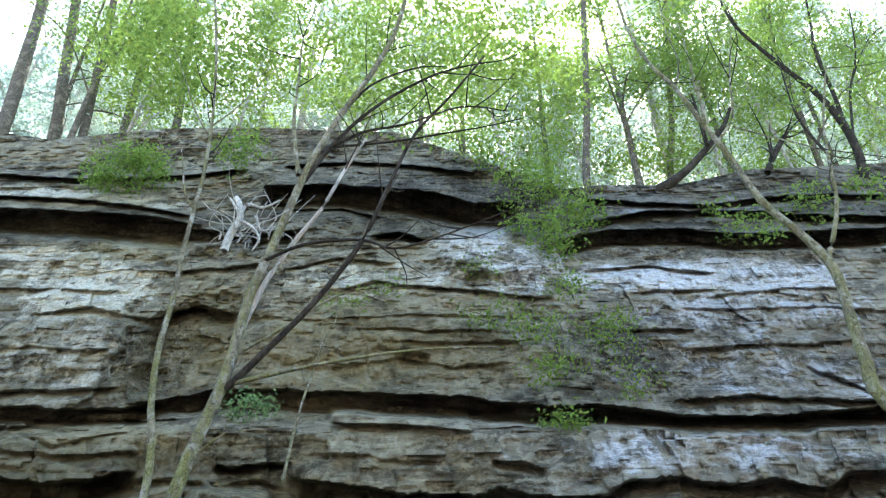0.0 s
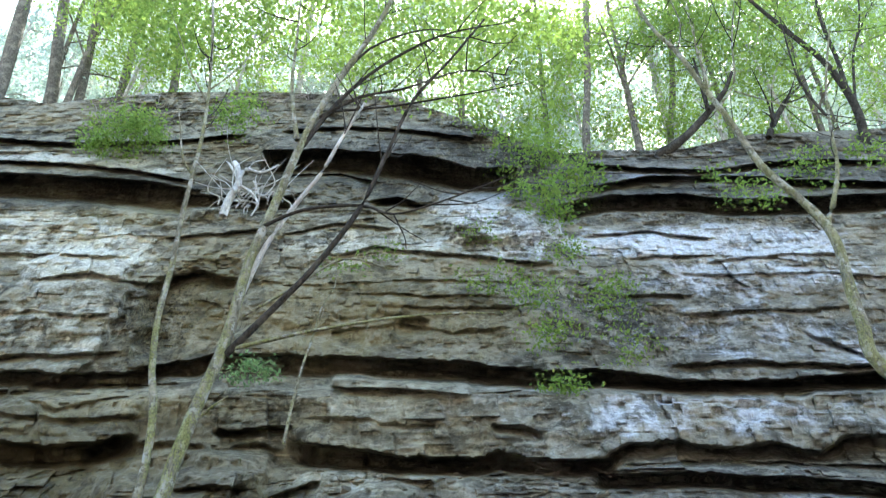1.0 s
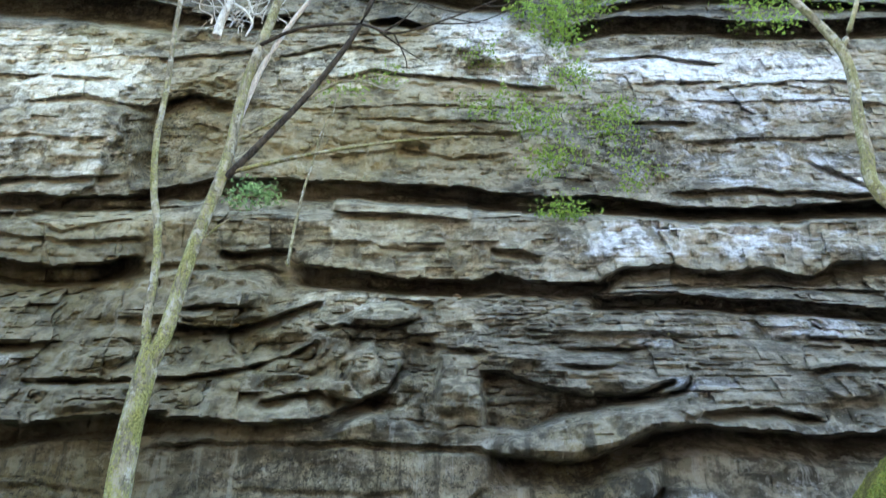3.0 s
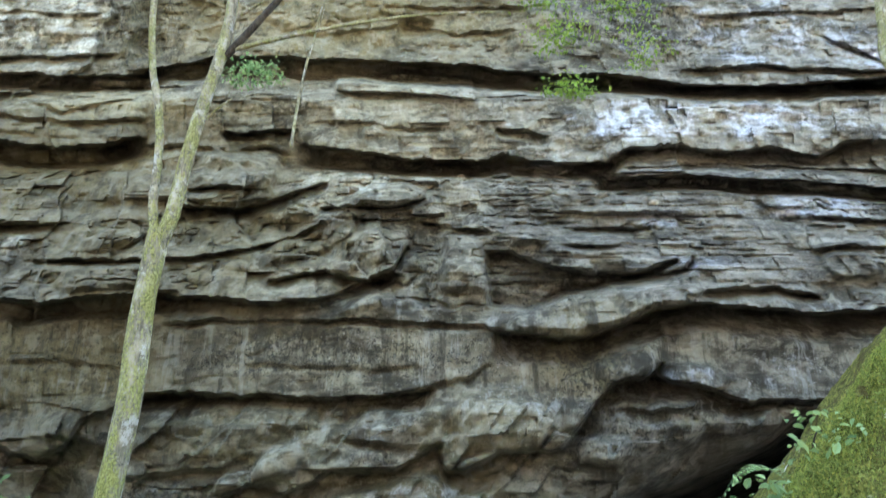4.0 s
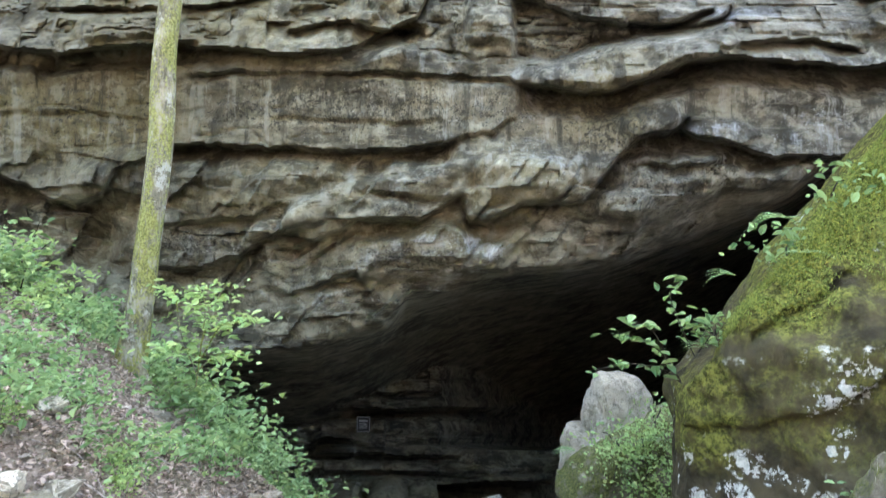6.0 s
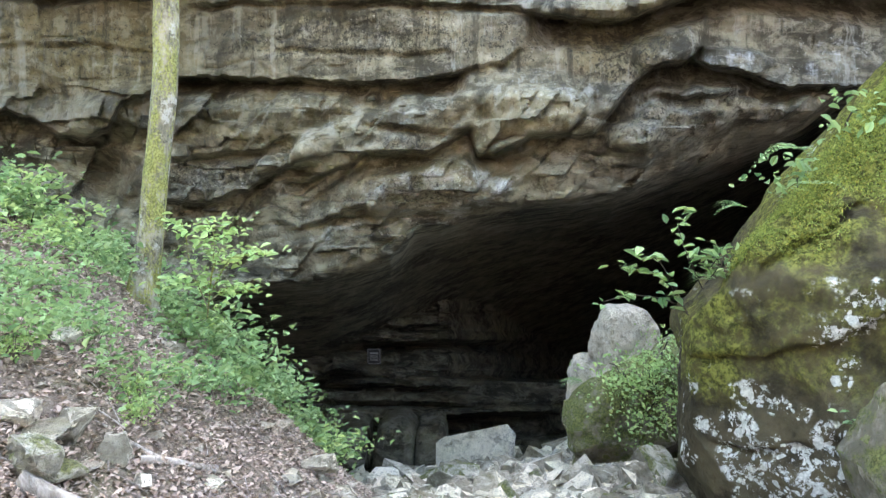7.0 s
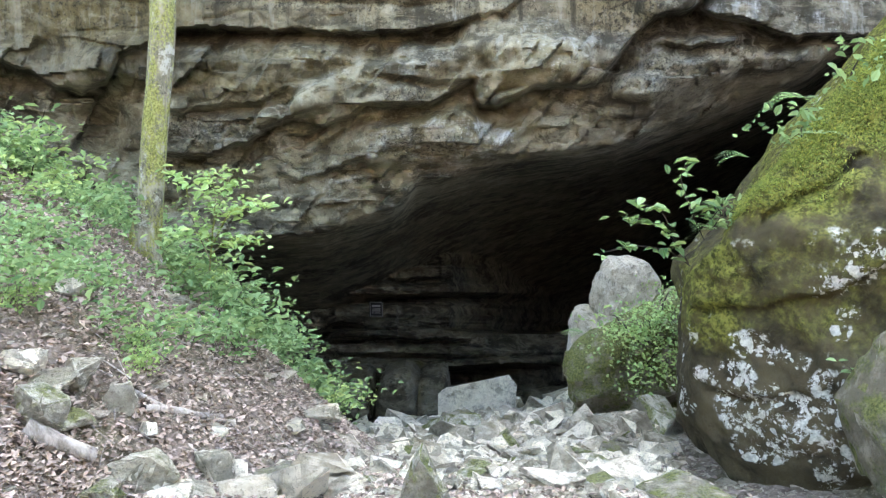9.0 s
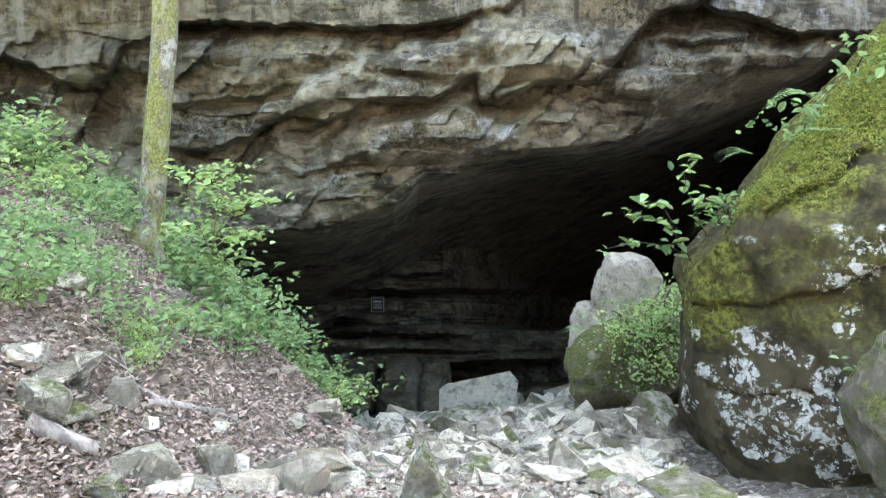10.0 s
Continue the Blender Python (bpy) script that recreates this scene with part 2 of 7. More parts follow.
def plain_material(name, low, high, scale=20.0, rough=0.9):
    n = Nodes(name)
    at = n.place(own=True)
    return n.finish(n.mix(n.span(n.noise(at, scale, 5, 0.65), 0.3, 0.7), low, high), rough, n.bump(n.noise(at, scale * 3, 4), 0.3, 0.005), 0.3)


M_CLIFF = cliff_material()
M_STONE = stone_material("pale_limestone_rubble", (0.34, 0.29, 0.205), (0.95, 0.86, 0.69), 0.16, 0.95)
M_STONE_MOSS = stone_material("mossy_limestone", (0.3, 0.28, 0.215), (0.62, 0.585, 0.48), 0.55, 0.6)
M_STONE_DARK = stone_material("weathered_grey_rock", (0.3, 0.27, 0.2), (0.62, 0.575, 0.46), 0.22, 0.55)
M_CHIP = stone_material("brown_grey_stone_chips", (0.22, 0.18, 0.13), (0.6, 0.52, 0.42), 0.1, 0.5)
M_SLAB = stone_material("pale_limestone_slab", (0.5, 0.45, 0.35), (0.9, 0.84, 0.71), 0.05, 0.7, 0.0)
M_GREY = stone_material("weathered_dark_rock", (0.26, 0.222, 0.158), (0.6, 0.535, 0.42), 0.2, 0.4, 0.0)
M_STONE_GREEN = stone_material("overgrown_rock", (0.28, 0.25, 0.18), (0.56, 0.51, 0.4), 0.8, 0.45)
M_BOULDER = boulder_material()
M_SOIL = soil_material()
M_CANOPY = leaf_material("sunlit_canopy_leaf", (0.03, 0.062, 0.014), (0.19, 0.25, 0.06), (0.3, 0.42, 0.085), 0.5)
# distance haze is put into the far leaves' pale, bluish colours
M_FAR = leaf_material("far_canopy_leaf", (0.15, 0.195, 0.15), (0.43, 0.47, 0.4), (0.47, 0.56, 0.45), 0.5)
M_SHRUB = leaf_material("understory_leaf", (0.04, 0.095, 0.035), (0.3, 0.42, 0.21), (0.29, 0.42, 0.16), 0.35, 0.2)
M_SHRUB_YELLOW = leaf_material("yellowing_leaf", (0.16, 0.27, 0.1), (0.39, 0.49, 0.22), (0.38, 0.5, 0.16), 0.35, 0.2)
M_SAPLING = leaf_material("sapling_leaf", (0.17, 0.3, 0.12), (0.4, 0.52, 0.24), (0.4, 0.52, 0.18), 0.35, 0.3)
M_LITTER = leaf_material("fallen_brown_leaf", (0.1, 0.072, 0.055), (0.5, 0.395, 0.325), (0.26, 0.19, 0.13), 0.1, 0.0)
M_BARK = bark_material("pale_mossy_bark", (0.1, 0.093, 0.066), (0.28, 0.262, 0.2), 1.0, 15.0)
# bark darkened so branches against the bright sky read as silhouettes
M_BARK_DARK = bark_material("silhouette_dark_bark", (0.025, 0.022, 0.018), (0.075, 0.066, 0.055))
M_BARK_MID = bark_material("brown_bark", (0.07, 0.06, 0.045), (0.2, 0.175, 0.135))
# far trunks' haze and glare put into a pale bark colour
M_BARK_HAZED = bark_material("hazed_pale_bark", (0.24, 0.22, 0.18), (0.45, 0.42, 0.36))
M_DEAD = bark_material("bleached_dead_wood", (0.36, 0.34, 0.31), (0.62, 0.6, 0.56))
M_LOG = bark_material("grey_fallen_wood", (0.16, 0.135, 0.11), (0.36, 0.32, 0.28))
M_SIGN = plain_material("dark_sign_panel", (0.03, 0.032, 0.035), (0.05, 0.05, 0.055))
M_SIGN_INK = plain_material("pale_sign_paint", (0.42, 0.42, 0.42), (0.5, 0.5, 0.5))
M_MOSS = leaf_material("moss_tuft", (0.05, 0.068, 0.016), (0.27, 0.325, 0.08), (0.27, 0.325, 0.075), 0.25)

# ---- noise and mesh helpers ----
RNG = np.random.default_rng(7)
TABLE = RNG.random((256, 256))


def vnoise(u, v, seed=0):
    """Smooth value noise, 0 to 1, on arrays."""
    u, v = u + seed * 37.7, v + seed * 91.3
    i, j = np.floor(u).astype(int), np.floor(v).astype(int)
    a, b = u - i, v - j
    a, b = a * a * (3 - 2 * a), b * b * (3 - 2 * b)
    i0, i1, j0, j1 = i % 256, (i + 1) % 256, j % 256, (j + 1) % 256
    return (TABLE[i0, j0] * (1 - a) + TABLE[i1, j0] * a) * (1 - b) + (TABLE[i0, j1] * (1 - a) + TABLE[i1, j1] * a) * b


def fbm(u, v, octaves=4, seed=0, gain=0.5):
    total, amp, norm = 0.0, 1.0, 0.0
    for k in range(octaves):
        total, norm = total + amp * vnoise(u * 2 ** k, v * 2 ** k, seed + k * 3), norm + amp
        amp *= gain
    return total / norm - 0.5


def ease(t):
    t = np.clip(t, 0, 1)
    return t * t * (3 - 2 * t)


def mesh_of(name, verts, faces, material, smooth=True, sharp=None):
    """A mesh from arrays; all faces have the same number of corners."""
    me = bpy.data.meshes.new(name)
    verts, faces = np.asarray(verts, np.float32), np.asarray(faces, np.int32)
    me.vertices.add(len(verts))
    me.vertices.foreach_set("co", verts.ravel())
    me.loops.add(faces.size)
    me.loops.foreach_set("vertex_index", faces.ravel())
    me.polygons.add(len(faces))
    me.polygons.foreach_set("loop_start", np.arange(len(faces), dtype=np.int32) * faces.shape[1])
    me.polygons.foreach_set("use_smooth", np.full(len(faces), smooth))
    me.update(calc_edges=True)
    me.validate()
    if sharp:
        me.set_sharp_from_angle(angle=radians(sharp))
    me.materials.append(material)
    return me


def grid_faces(rows, cols):
    a = (np.arange(rows - 1)[:, None] * cols + np.arange(cols - 1)).ravel()
    return np.stack([a, a + 1, a + cols + 1, a + cols], 1)


def zone_colours(me, rgb, tone=None, name="zone"):
    at = me.color_attributes.new(name, "FLOAT_COLOR", "POINT")
    tone = np.ones((len(rgb), 1)) if tone is None else tone.reshape(-1, 1)
    at.data.foreach_set("color", np.concatenate([rgb, tone], 1).astype(np.float32).ravel())


def part(name, me, parent, label=""):
    ob = new(name, me)
    ob.parent = parent
    return tagged(ob, label) if label else ob


# ---- the ground ----
def channel(y):
    return np.interp(y, [-60, 2.5, 4.5, 6.5, 11, 16.6, 24, 60], [4.0, 0, -0.5, -1.15, -2.6, -4.5, -7.6, -9.0])


def ground_z(x, y):
    x, y = np.asarray(x, float), np.asarray(y, float)
    z = channel(y)
    edge = np.interp(y, [-10, 3, 5, 8.4, 12, 15, 18], [-3.0, -2.2, -1.3, -1.0, -1.9, -2.9, -4.0])
    left = np.maximum(0, edge - x)
    rise = 1.12 * left - 0.4 * (1 - np.exp(-left / 0.5))
    top = np.interp(y, [0, 6, 9, 13, 16], [1.2, 2.6, 5.4, 5.6, 5.8])
    rise = top * (1 - np.exp(-np.maximum(rise, 0) / top * 1.15))
    right = np.maximum(0, x - np.interp(y, [0, 6, 12, 18], [2.5, 1.9, 2.6, 6.0]))
    rise = rise + np.interp(y, [-5, 3, 9, 16], [0.3, 0.4, 0.5, 0.4]) * np.minimum(right, 9)
    rise = rise * ease((30 - y) / 10)
    z = z + rise + 0.2 * fbm(x * 0.9, y * 0.9, 3, 5) + 0.07 * fbm(x * 4, y * 4, 3, 9)
    z = z + 0.15 * np.clip(x + 0.2, -1.8, 2.0) * ease((y - 8) / 3)
    z = z - 0.75 * np.exp(-(((x - 2.9) / 1.0) ** 2) - ((y - 5.4) / 1.3) ** 2)
    # unseen slope behind the viewer, added to cut off the low sky
    behind = np.maximum(0, -y - 6)
    return z + 26 * (1 - np.exp(-behind / 38)) * ease(behind / 8)


def stretch(lo, hi, step, far_lo, far_hi, n=18):
    fine = np.arange(lo, hi + step / 2, step)
    a = lo - np.geomspace(step * 2, lo - far_lo, n)[::-1]
    b = hi + np.geomspace(step * 2, far_hi - hi, n)
    return np.concatenate([a, fine, b])


gx, gy = stretch(-9, 7, 0.09, -400, 400), stretch(1.5, 21, 0.09, -600, 56)
GX, GY = np.meshgrid(gx, gy)
ground = new("ground", mesh_of("ground", np.stack([GX, GY, ground_z(GX, GY)], -1).reshape(-1, 3), grid_faces(len(gy), len(gx)), M_SOIL))
tagged(ground, "brown forest soil littered with dead leaves, falling towards the cave", "ground", kind="structure")


# ---- the cliff ----
BASE_Z = [-8, 1.0, 1.6, 3.2, 4.5, 5.5, 8.0, 8.3, 9.7, 10.2, 13, 16, 19, 22.5, 26]
BASE_Y = [14.7, 14.6, 14.3, 13.6, 13.5, 13.9, 15.5, 15.8, 15.6, 16.0, 16.5, 17.2, 17.8, 18.5, 19.5]
cx = np.concatenate([np.linspace(-60, -15.5, 40)[:-1], np.arange(-15.5, -10.4, 0.09), np.arange(-10.4, 10.4, 0.036), np.arange(10.4, 15.5, 0.09), np.linspace(15.5, 60, 40)])
cz = np.concatenate([np.linspace(-9.5, -6.0, 40)[:-1], np.arange(-6.0, 5.5, 0.03), np.arange(5.5, 23.0, 0.036), np.linspace(23.0, 25.5, 60)])
X, Z = np.meshgrid(cx, cz)
WOB = 0.16 * fbm(X * 0.5, Z * 0.4, 3, 2) + 0.13 * fbm(X * 1.9, Z * 0.6, 3, 4, 0.65) + 0.07 * fbm(X * 7.0, Z * 2.0, 3, 6, 0.6)


def along(points, shift=0.0):
    xs, zs = zip(*points)
    return np.interp(X, xs, zs) + shift


def between(points, soft=0.5):
    return ease((X - points[0][0]) / soft + 0.5) * ease((points[-1][0] - X) / soft + 0.5)


Ycl = np.interp(Z, BASE_Z, BASE_Y)
# beds of rock: gentle swells, then thin laminae each with a small lip
Ycl += 0.5 * fbm(X * 0.16, Z * 0.22, 3, 11) + 0.35 * fbm(X * 0.5, Z * 0.9, 4, 12)


def laminae(height, depth, slope, seed, rough=0.5, width=1.2, joints=1.0):
    """Beds of uneven thickness, broken along their length into blocks that stand more or less proud."""
    ph = (Z - slope * X + rough * fbm(X * 0.16, Z * 0.3, 2, seed)) / height + 0.9 * fbm(X * 0.03, Z * 0.8, 3, seed + 5)
    course = np.floor(ph / 3)
    along_bed = X / width + 13.7 * vnoise(course * 5.3, course * 0 + 2.5, seed) + 0.7 * fbm(X * 0.9, Z * 1.3, 3, seed + 6)
    block = np.floor(along_bed)
    ph = ph + 0.1 * fbm(X * 1.6, Z * 1.6, 3, seed + 7)
    gate = ease(1.8 * vnoise(X * 0.45, Z * 0.6, seed + 2) - 0.3)
    lip = max(0.15, 0.08 / height)

    def bed(block):
        p = ph + joints * 0.45 * vnoise(block * 2.7, course * 4.4, seed + 9)
        cell = np.floor(p)
        f = p - cell
        jut = vnoise(block * 3.7 + cell * 7.3, cell * 3.1 + block * 1.9, seed + 1)
        return -(0.05 + 1.6 * jut * gate) * ease(f / lip) * (1 - 0.5 * f) * (1 - ease((f - 1 + 0.3 * lip) / (0.3 * lip)))

    joint = np.minimum(along_bed - block, block + 1 - along_bed)
    other = block + np.where(along_bed - block > 0.5, 1, -1)
    keep = 0.5 + 0.5 * np.clip(joint * width / 0.05, 0, 1)
    return depth * (keep * bed(block) + (1 - keep) * bed(other) + 0.3 * joints * ease(1 - joint * width / 0.06))


high = ease((Z - 4.6) / 1.0)
# how plainly the thin beds show: faint in the massive blocks and the high wall, strong in the sloping stack to the right and at the brow
stack = ease((X - 0.5) / 0.6)
wallish = np.interp(Z, [7.9, 8.3, 10.2, 10.6, 16.3, 17.0], [0.0, 0.36, 0.36, 0.17, 0.17, 0.25])
wallish = np.where(Z < 8.3, np.maximum(wallish, ease((8.2 - Z) / 0.3) * (0.12 + 0.68 * stack)), wallish)
Ycl += high * wallish * (laminae(0.9, 0.28, -0.02, 21, 0.5, 2.6) + laminae(0.34, 0.2, 0.01, 25, 0.3, 1.1) + laminae(0.14, 0.1, -0.01, 28, 0.2, 0.5))
rugged = ease((Z - 4.4) / 0.6)


def window(x0, x1, z0, z1):
    """The rows and columns of the face that lie within these bounds."""
    i = np.searchsorted(cx, (x0, x1))
    j = np.searchsorted(cz, (z0, z1))
    return slice(max(j[0], 0), max(j[1], j[0] + 1)), slice(max(i[0], 0), max(i[1], i[0] + 1))


UNEVEN = 0.7 + 0.6 * vnoise(X * 1.3, Z * 0, 41)


def ledge(points, deep, tall, proud=0.0, above=0.8, soft=0.5, rock=None):
    """An overhanging lip along the points: hollow below it, rock standing proud above it."""
    xs, zs = zip(*points)
    w = window(xs[0] - soft, xs[-1] + soft, min(zs) - tall - 0.4, max(zs) + above + 0.4)
    x = X[w]
    d = Z[w] - np.interp(x, xs, zs) - WOB[w]
    on = ease((x - xs[0]) / soft + 0.5) * ease((xs[-1] - x) / soft + 0.5)
    if rock is None and (10.9 < np.mean(zs) < 16.0 or np.mean(zs) < 3.0):
        on = 0.6 * on
    lip = np.clip(0.5 + d / 0.09, 0, 1)
    below = (1 - lip) * (np.clip(1 + d / tall, 0, 1) ** 0.8 if deep < 0.9 else np.clip((1 + d / tall) / 0.3, 0, 1))
    over = lip * np.clip(1 - d / above, 0, 1)
    (Ycl if rock is None else rock)[w] += on * ((1.4 if deep < 0.9 else 0.85) * deep * below * UNEVEN[w] - proud * over)


def panel(top, bottom, out, soft=0.06):
    """Rock between two lines along the face, standing proud or, with a minus, set back."""
    (xs, zs), (xb, zb) = zip(*top), zip(*bottom)
    w = window(xs[0] - 0.3, xs[-1] + 0.3, min(zb) - 0.3, max(zs) + 0.3)
    x, z = X[w], Z[w] + 0.6 * WOB[w]
    on = np.clip((np.interp(x, xs, zs) - z) / soft, 0, 1) * np.clip((z - np.interp(x, xb, zb)) / soft, 0, 1)
    Ycl[w] -= out * on * np.clip((x - xs[0]) / soft, 0, 1) * np.clip((xs[-1] - x) / soft, 0, 1)


def swell(x, z, rx, rz, out, tilt=0.0, edge=0.35):
    """A block (or, with a minus, a hollow) of that half width and height."""
    big = 1.4 * max(rx, rz)
    w = window(x - big, x + big, z - big, z + big)
    c, s = math.cos(radians(tilt)), math.sin(radians(tilt))
    u, v = (c * (X[w] - x) + s * (Z[w] - z)) / rx, (-s * (X[w] - x) + c * (Z[w] - z)) / rz
    r = (np.abs(u) ** 2.6 + np.abs(v) ** 2.6) ** (1 / 2.6) + 0.5 * ROUGH[w]
    Ycl[w] -= out * np.clip((1 - r) / edge, 0, 1)


ROUGH = fbm(X * 1.4, Z * 1.8, 4, 51, 0.6)


def facets(width, height, seed, slope=0.5, tilt=0.0):
    """Broken rock: flat, variously tilted faces that meet in sharp creases, -0.5 to 0.5 or so."""
    u = (X + tilt * Z) / width + 0.5 * fbm(X * 0.8, Z * 0.9, 2, seed + 3)
    v = Z / height + (1.6 + 0.2 / height) * fbm(X * 0.35 + 5, Z * 0.5, 3, seed + 4)
    iu, iv = np.floor(u).astype(int), np.floor(v).astype(int)
    best = np.full(X.shape, -9.0)
    for a in (-1, 0, 1):
        for b in (-2, -1, 0, 1, 2):
            p, q = (iu + a + seed * 17) % 256, (iv + b + seed * 29) % 256
            r1, r2, r3, r4 = TABLE[p, q], TABLE[q, p], TABLE[(p + 91) % 256, q], TABLE[p, (q + 57) % 256]
            du, dv = u - (iu + a + 0.15 + 0.7 * r1), v - (iv + b + 0.15 + 0.7 * r2)
            best = np.maximum(best, 0.7 * r3 + slope * ((r4 - 0.5) * 2 * du + (r1 - 0.5) * 2 * dv) - 0.55 * np.maximum(np.abs(du), np.abs(dv)))
    return best - 0.25


# the grey band over the mouth is smooth; folds under it run up to the right
fold = np.sin((Z - 0.16 * X + 1.2 * fbm(X * 0.4, Z * 0.8, 3, 61)) * 6.5 + 1.6 * np.sin(X * 1.3)) * (0.4 + 0.9 * vnoise(X * 0.6, Z * 1.2, 63))
under = ease((3.3 - Z) / 0.3) * ease((Z + 1.0) / 0.6)
lean = X - 0.9 * Z
Ycl += 0.1 * fbm(X * 1.8, Z * 2.4, 4, 31, 0.6) + 0.07 * fbm(X * 7, Z * 8, 4, 35, 0.65)
wall_part = ease((Z - 9.8) / 0.6) + 0.5 * ease((Z - 16.4) / 0.5)
blocky = rugged * ease((8.2 - Z) / 0.3) * (1 - stack)
Ycl -= rugged * ((0.5 + 0.35 * blocky - 0.3 * wall_part) * facets(1.9, 0.85, 3, 0.6, 0.3) + (0.24 + 0.14 * blocky - 0.06 * wall_part) * facets(0.62, 0.3, 5, 0.6, 0.2) + 0.12 * facets(0.2, 0.11, 7, 0.6))
Ycl += 0.04 * under * fold + 0.15 * under * fbm(lean * 0.8, Z * 1.7, 4, 65, 0.6)
Ycl -= under * (0.45 * facets(1.1, 0.5, 11, 0.8, -1.0) + 0.3 * facets(0.42, 0.22, 13, 0.7, -0.8) + 0.12 * facets(0.16, 0.1, 15, 0.6))
band = (1 - rugged) * (1 - under)
Ycl -= band * (0.16 * facets(1.2, 0.9, 17, 0.5) + 0.06 * facets(0.25, 0.25, 19, 0.6))
# hanging slabs of the folded lower rock
ledge([(-5.19, 3.31), (-4.18, 3.28), (-3.22, 3.25), (-2.26, 3.22), (-1.50, 3.26), (-0.75, 3.32), (-0.42, 3.37)], 0.65, 0.5, 0.1, 0.5)
ledge([(-9.05, 2.74), (-8.25, 2.75), (-7.76, 2.67), (-7.40, 2.48), (-6.94, 2.31), (-6.49, 2.53), (-6.16, 2.96), (-5.60, 3.06), (-5.18, 3.26)], 0.88, 1.2, 0.2, 0.4)
ledge([(-3.40, 2.81), (-2.72, 2.77), (-1.93, 2.80), (-1.71, 2.98)], 0.14, 0.18, 0.14, 0.4)
ledge([(-5.62, 1.99), (-4.59, 2.05), (-3.87, 2.13), (-3.61, 2.26), (-3.42, 2.39)], 0.34, 0.3, 0.2, 0.5)
ledge([(-5.88, 1.29), (-5.16, 1.21), (-4.73, 1.28), (-4.18, 1.49), (-3.63, 1.77), (-3.20, 2.00), (-2.89, 2.08)], 0.6, 0.45, 0.32, 0.6)
ledge([(-3.52, 1.62), (-2.80, 1.77), (-2.38, 1.91), (-1.97, 2.11), (-1.47, 2.08), (-0.97, 2.11), (-0.57, 2.33), (-0.20, 2.54)], 0.5, 0.35, 0.32, 0.32)
ledge([(-1.93, 2.60), (-1.35, 2.56), (-0.76, 2.48), (-0.26, 2.53)], 0.18, 0.14, 0.22, 0.5)
ledge([(-3.67, 0.94), (-3.30, 0.83), (-2.88, 0.95), (-2.45, 1.13), (-2.12, 1.19), (-1.89, 0.99)], 0.42, 0.3, 0.28, 0.4)
ledge([(-3.14, 1.31), (-2.71, 1.54), (-2.29, 1.78), (-1.98, 1.93)], 0.25, 0.2, 0.12, 0.25)
ledge([(-0.23, 2.51), (-0.08, 2.13), (0.21, 2.08), (0.60, 2.32), (0.88, 2.42), (1.36, 2.40), (1.84, 2.44), (2.10, 2.75), (2.36, 3.11), (2.72, 3.48), (3.27, 3.58), (3.49, 3.79)], 0.85, 0.6, 0.45, 1.0)
ledge([(3.38, 3.59), (3.95, 3.47), (4.60, 3.27), (5.25, 3.22), (6.17, 3.20), (7.09, 3.20)], 0.5, 0.35, 0.25, 0.5)
ledge([(2.60, 3.08), (3.27, 3.05), (3.93, 3.08), (4.68, 3.14), (5.14, 3.20)], 0.28, 0.25, 0.12, 0.3)
ledge([(-0.76, 3.34), (-0.18, 3.46), (0.29, 3.55), (0.62, 3.81)], 0.12, 0.12, 0.1, 0.25)
ledge([(-3.43, 3.77), (-2.28, 3.76), (-1.32, 3.72), (-0.56, 3.77)], 0.07, 0.1, 0.05, 0.2)
ledge([(-8.11, 3.86), (-7.12, 3.91), (-6.14, 3.86), (-5.56, 3.76)], 0.08, 0.1, 0.05, 0.2)
swell(-2.87, 2.23, 0.45, 0.29, 0.26, 15, 0.4)
swell(-1.35, 2.29, 0.58, 0.21, 0.2, 0, 0.4)
swell(-0.77, 1.54, 1.49, 0.51, 0.3, 6, 0.3)
swell(0.50, 2.21, 0.45, 0.19, 0.4, 10, 0.4)
swell(0.86, 2.97, 0.89, 0.55, 0.28, 0, 0.5)
swell(4.00, 3.60, 0.61, 0.20, 0.35, -8, 0.2)
swell(2.51, 2.43, 0.52, 0.28, 0.35, -8, 0.5)
swell(-6.50, 2.72, 0.59, 0.37, 0.3, 0, 0.5)
swell(2.89, 3.85, 0.65, 0.41, 0.3, 25, 0.4)
swell(-6.62, 1.60, 0.92, 0.59, -0.5, 0, 0.5)
# the beds between the grey band and the long ledge
ledge([(-4.77, 4.51), (-3.69, 4.54), (-2.75, 4.56), (-1.81, 4.58), (-1.05, 4.53), (-0.29, 4.48), (0.55, 4.45), (1.25, 4.28)], 0.2, 0.12, 0.16, 0.6)
ledge([(-8.48, 5.08), (-7.65, 4.97), (-7.05, 4.92), (-6.62, 4.94), (-6.22, 5.03), (-5.74, 5.07), (-5.30, 5.07), (-4.88, 5.13)], 1.1, 0.42, 0.45, 0.5)
ledge([(-4.95, 5.02), (-3.77, 4.96), (-2.99, 4.90), (-2.23, 5.01), (-1.86, 5.14), (-1.48, 5.32), (-0.90, 5.45)], 0.5, 0.4, 0.32, 0.6)
ledge([(-7.53, 5.83), (-6.49, 5.79), (-5.59, 5.82), (-4.58, 5.84), (-4.00, 5.97), (-3.42, 6.13), (-2.84, 6.37), (-2.46, 6.65)], 0.35, 0.14, 0.28, 0.35)
ledge([(-9.17, 6.74), (-8.50, 6.71), (-7.82, 6.65), (-7.39, 6.76)], 0.45, 0.3, 0.22, 0.4)
ledge([(-5.96, 6.11), (-5.69, 6.38), (-5.33, 6.74), (-5.00, 6.88)], 0.25, 0.2, 0.15, 0.3)
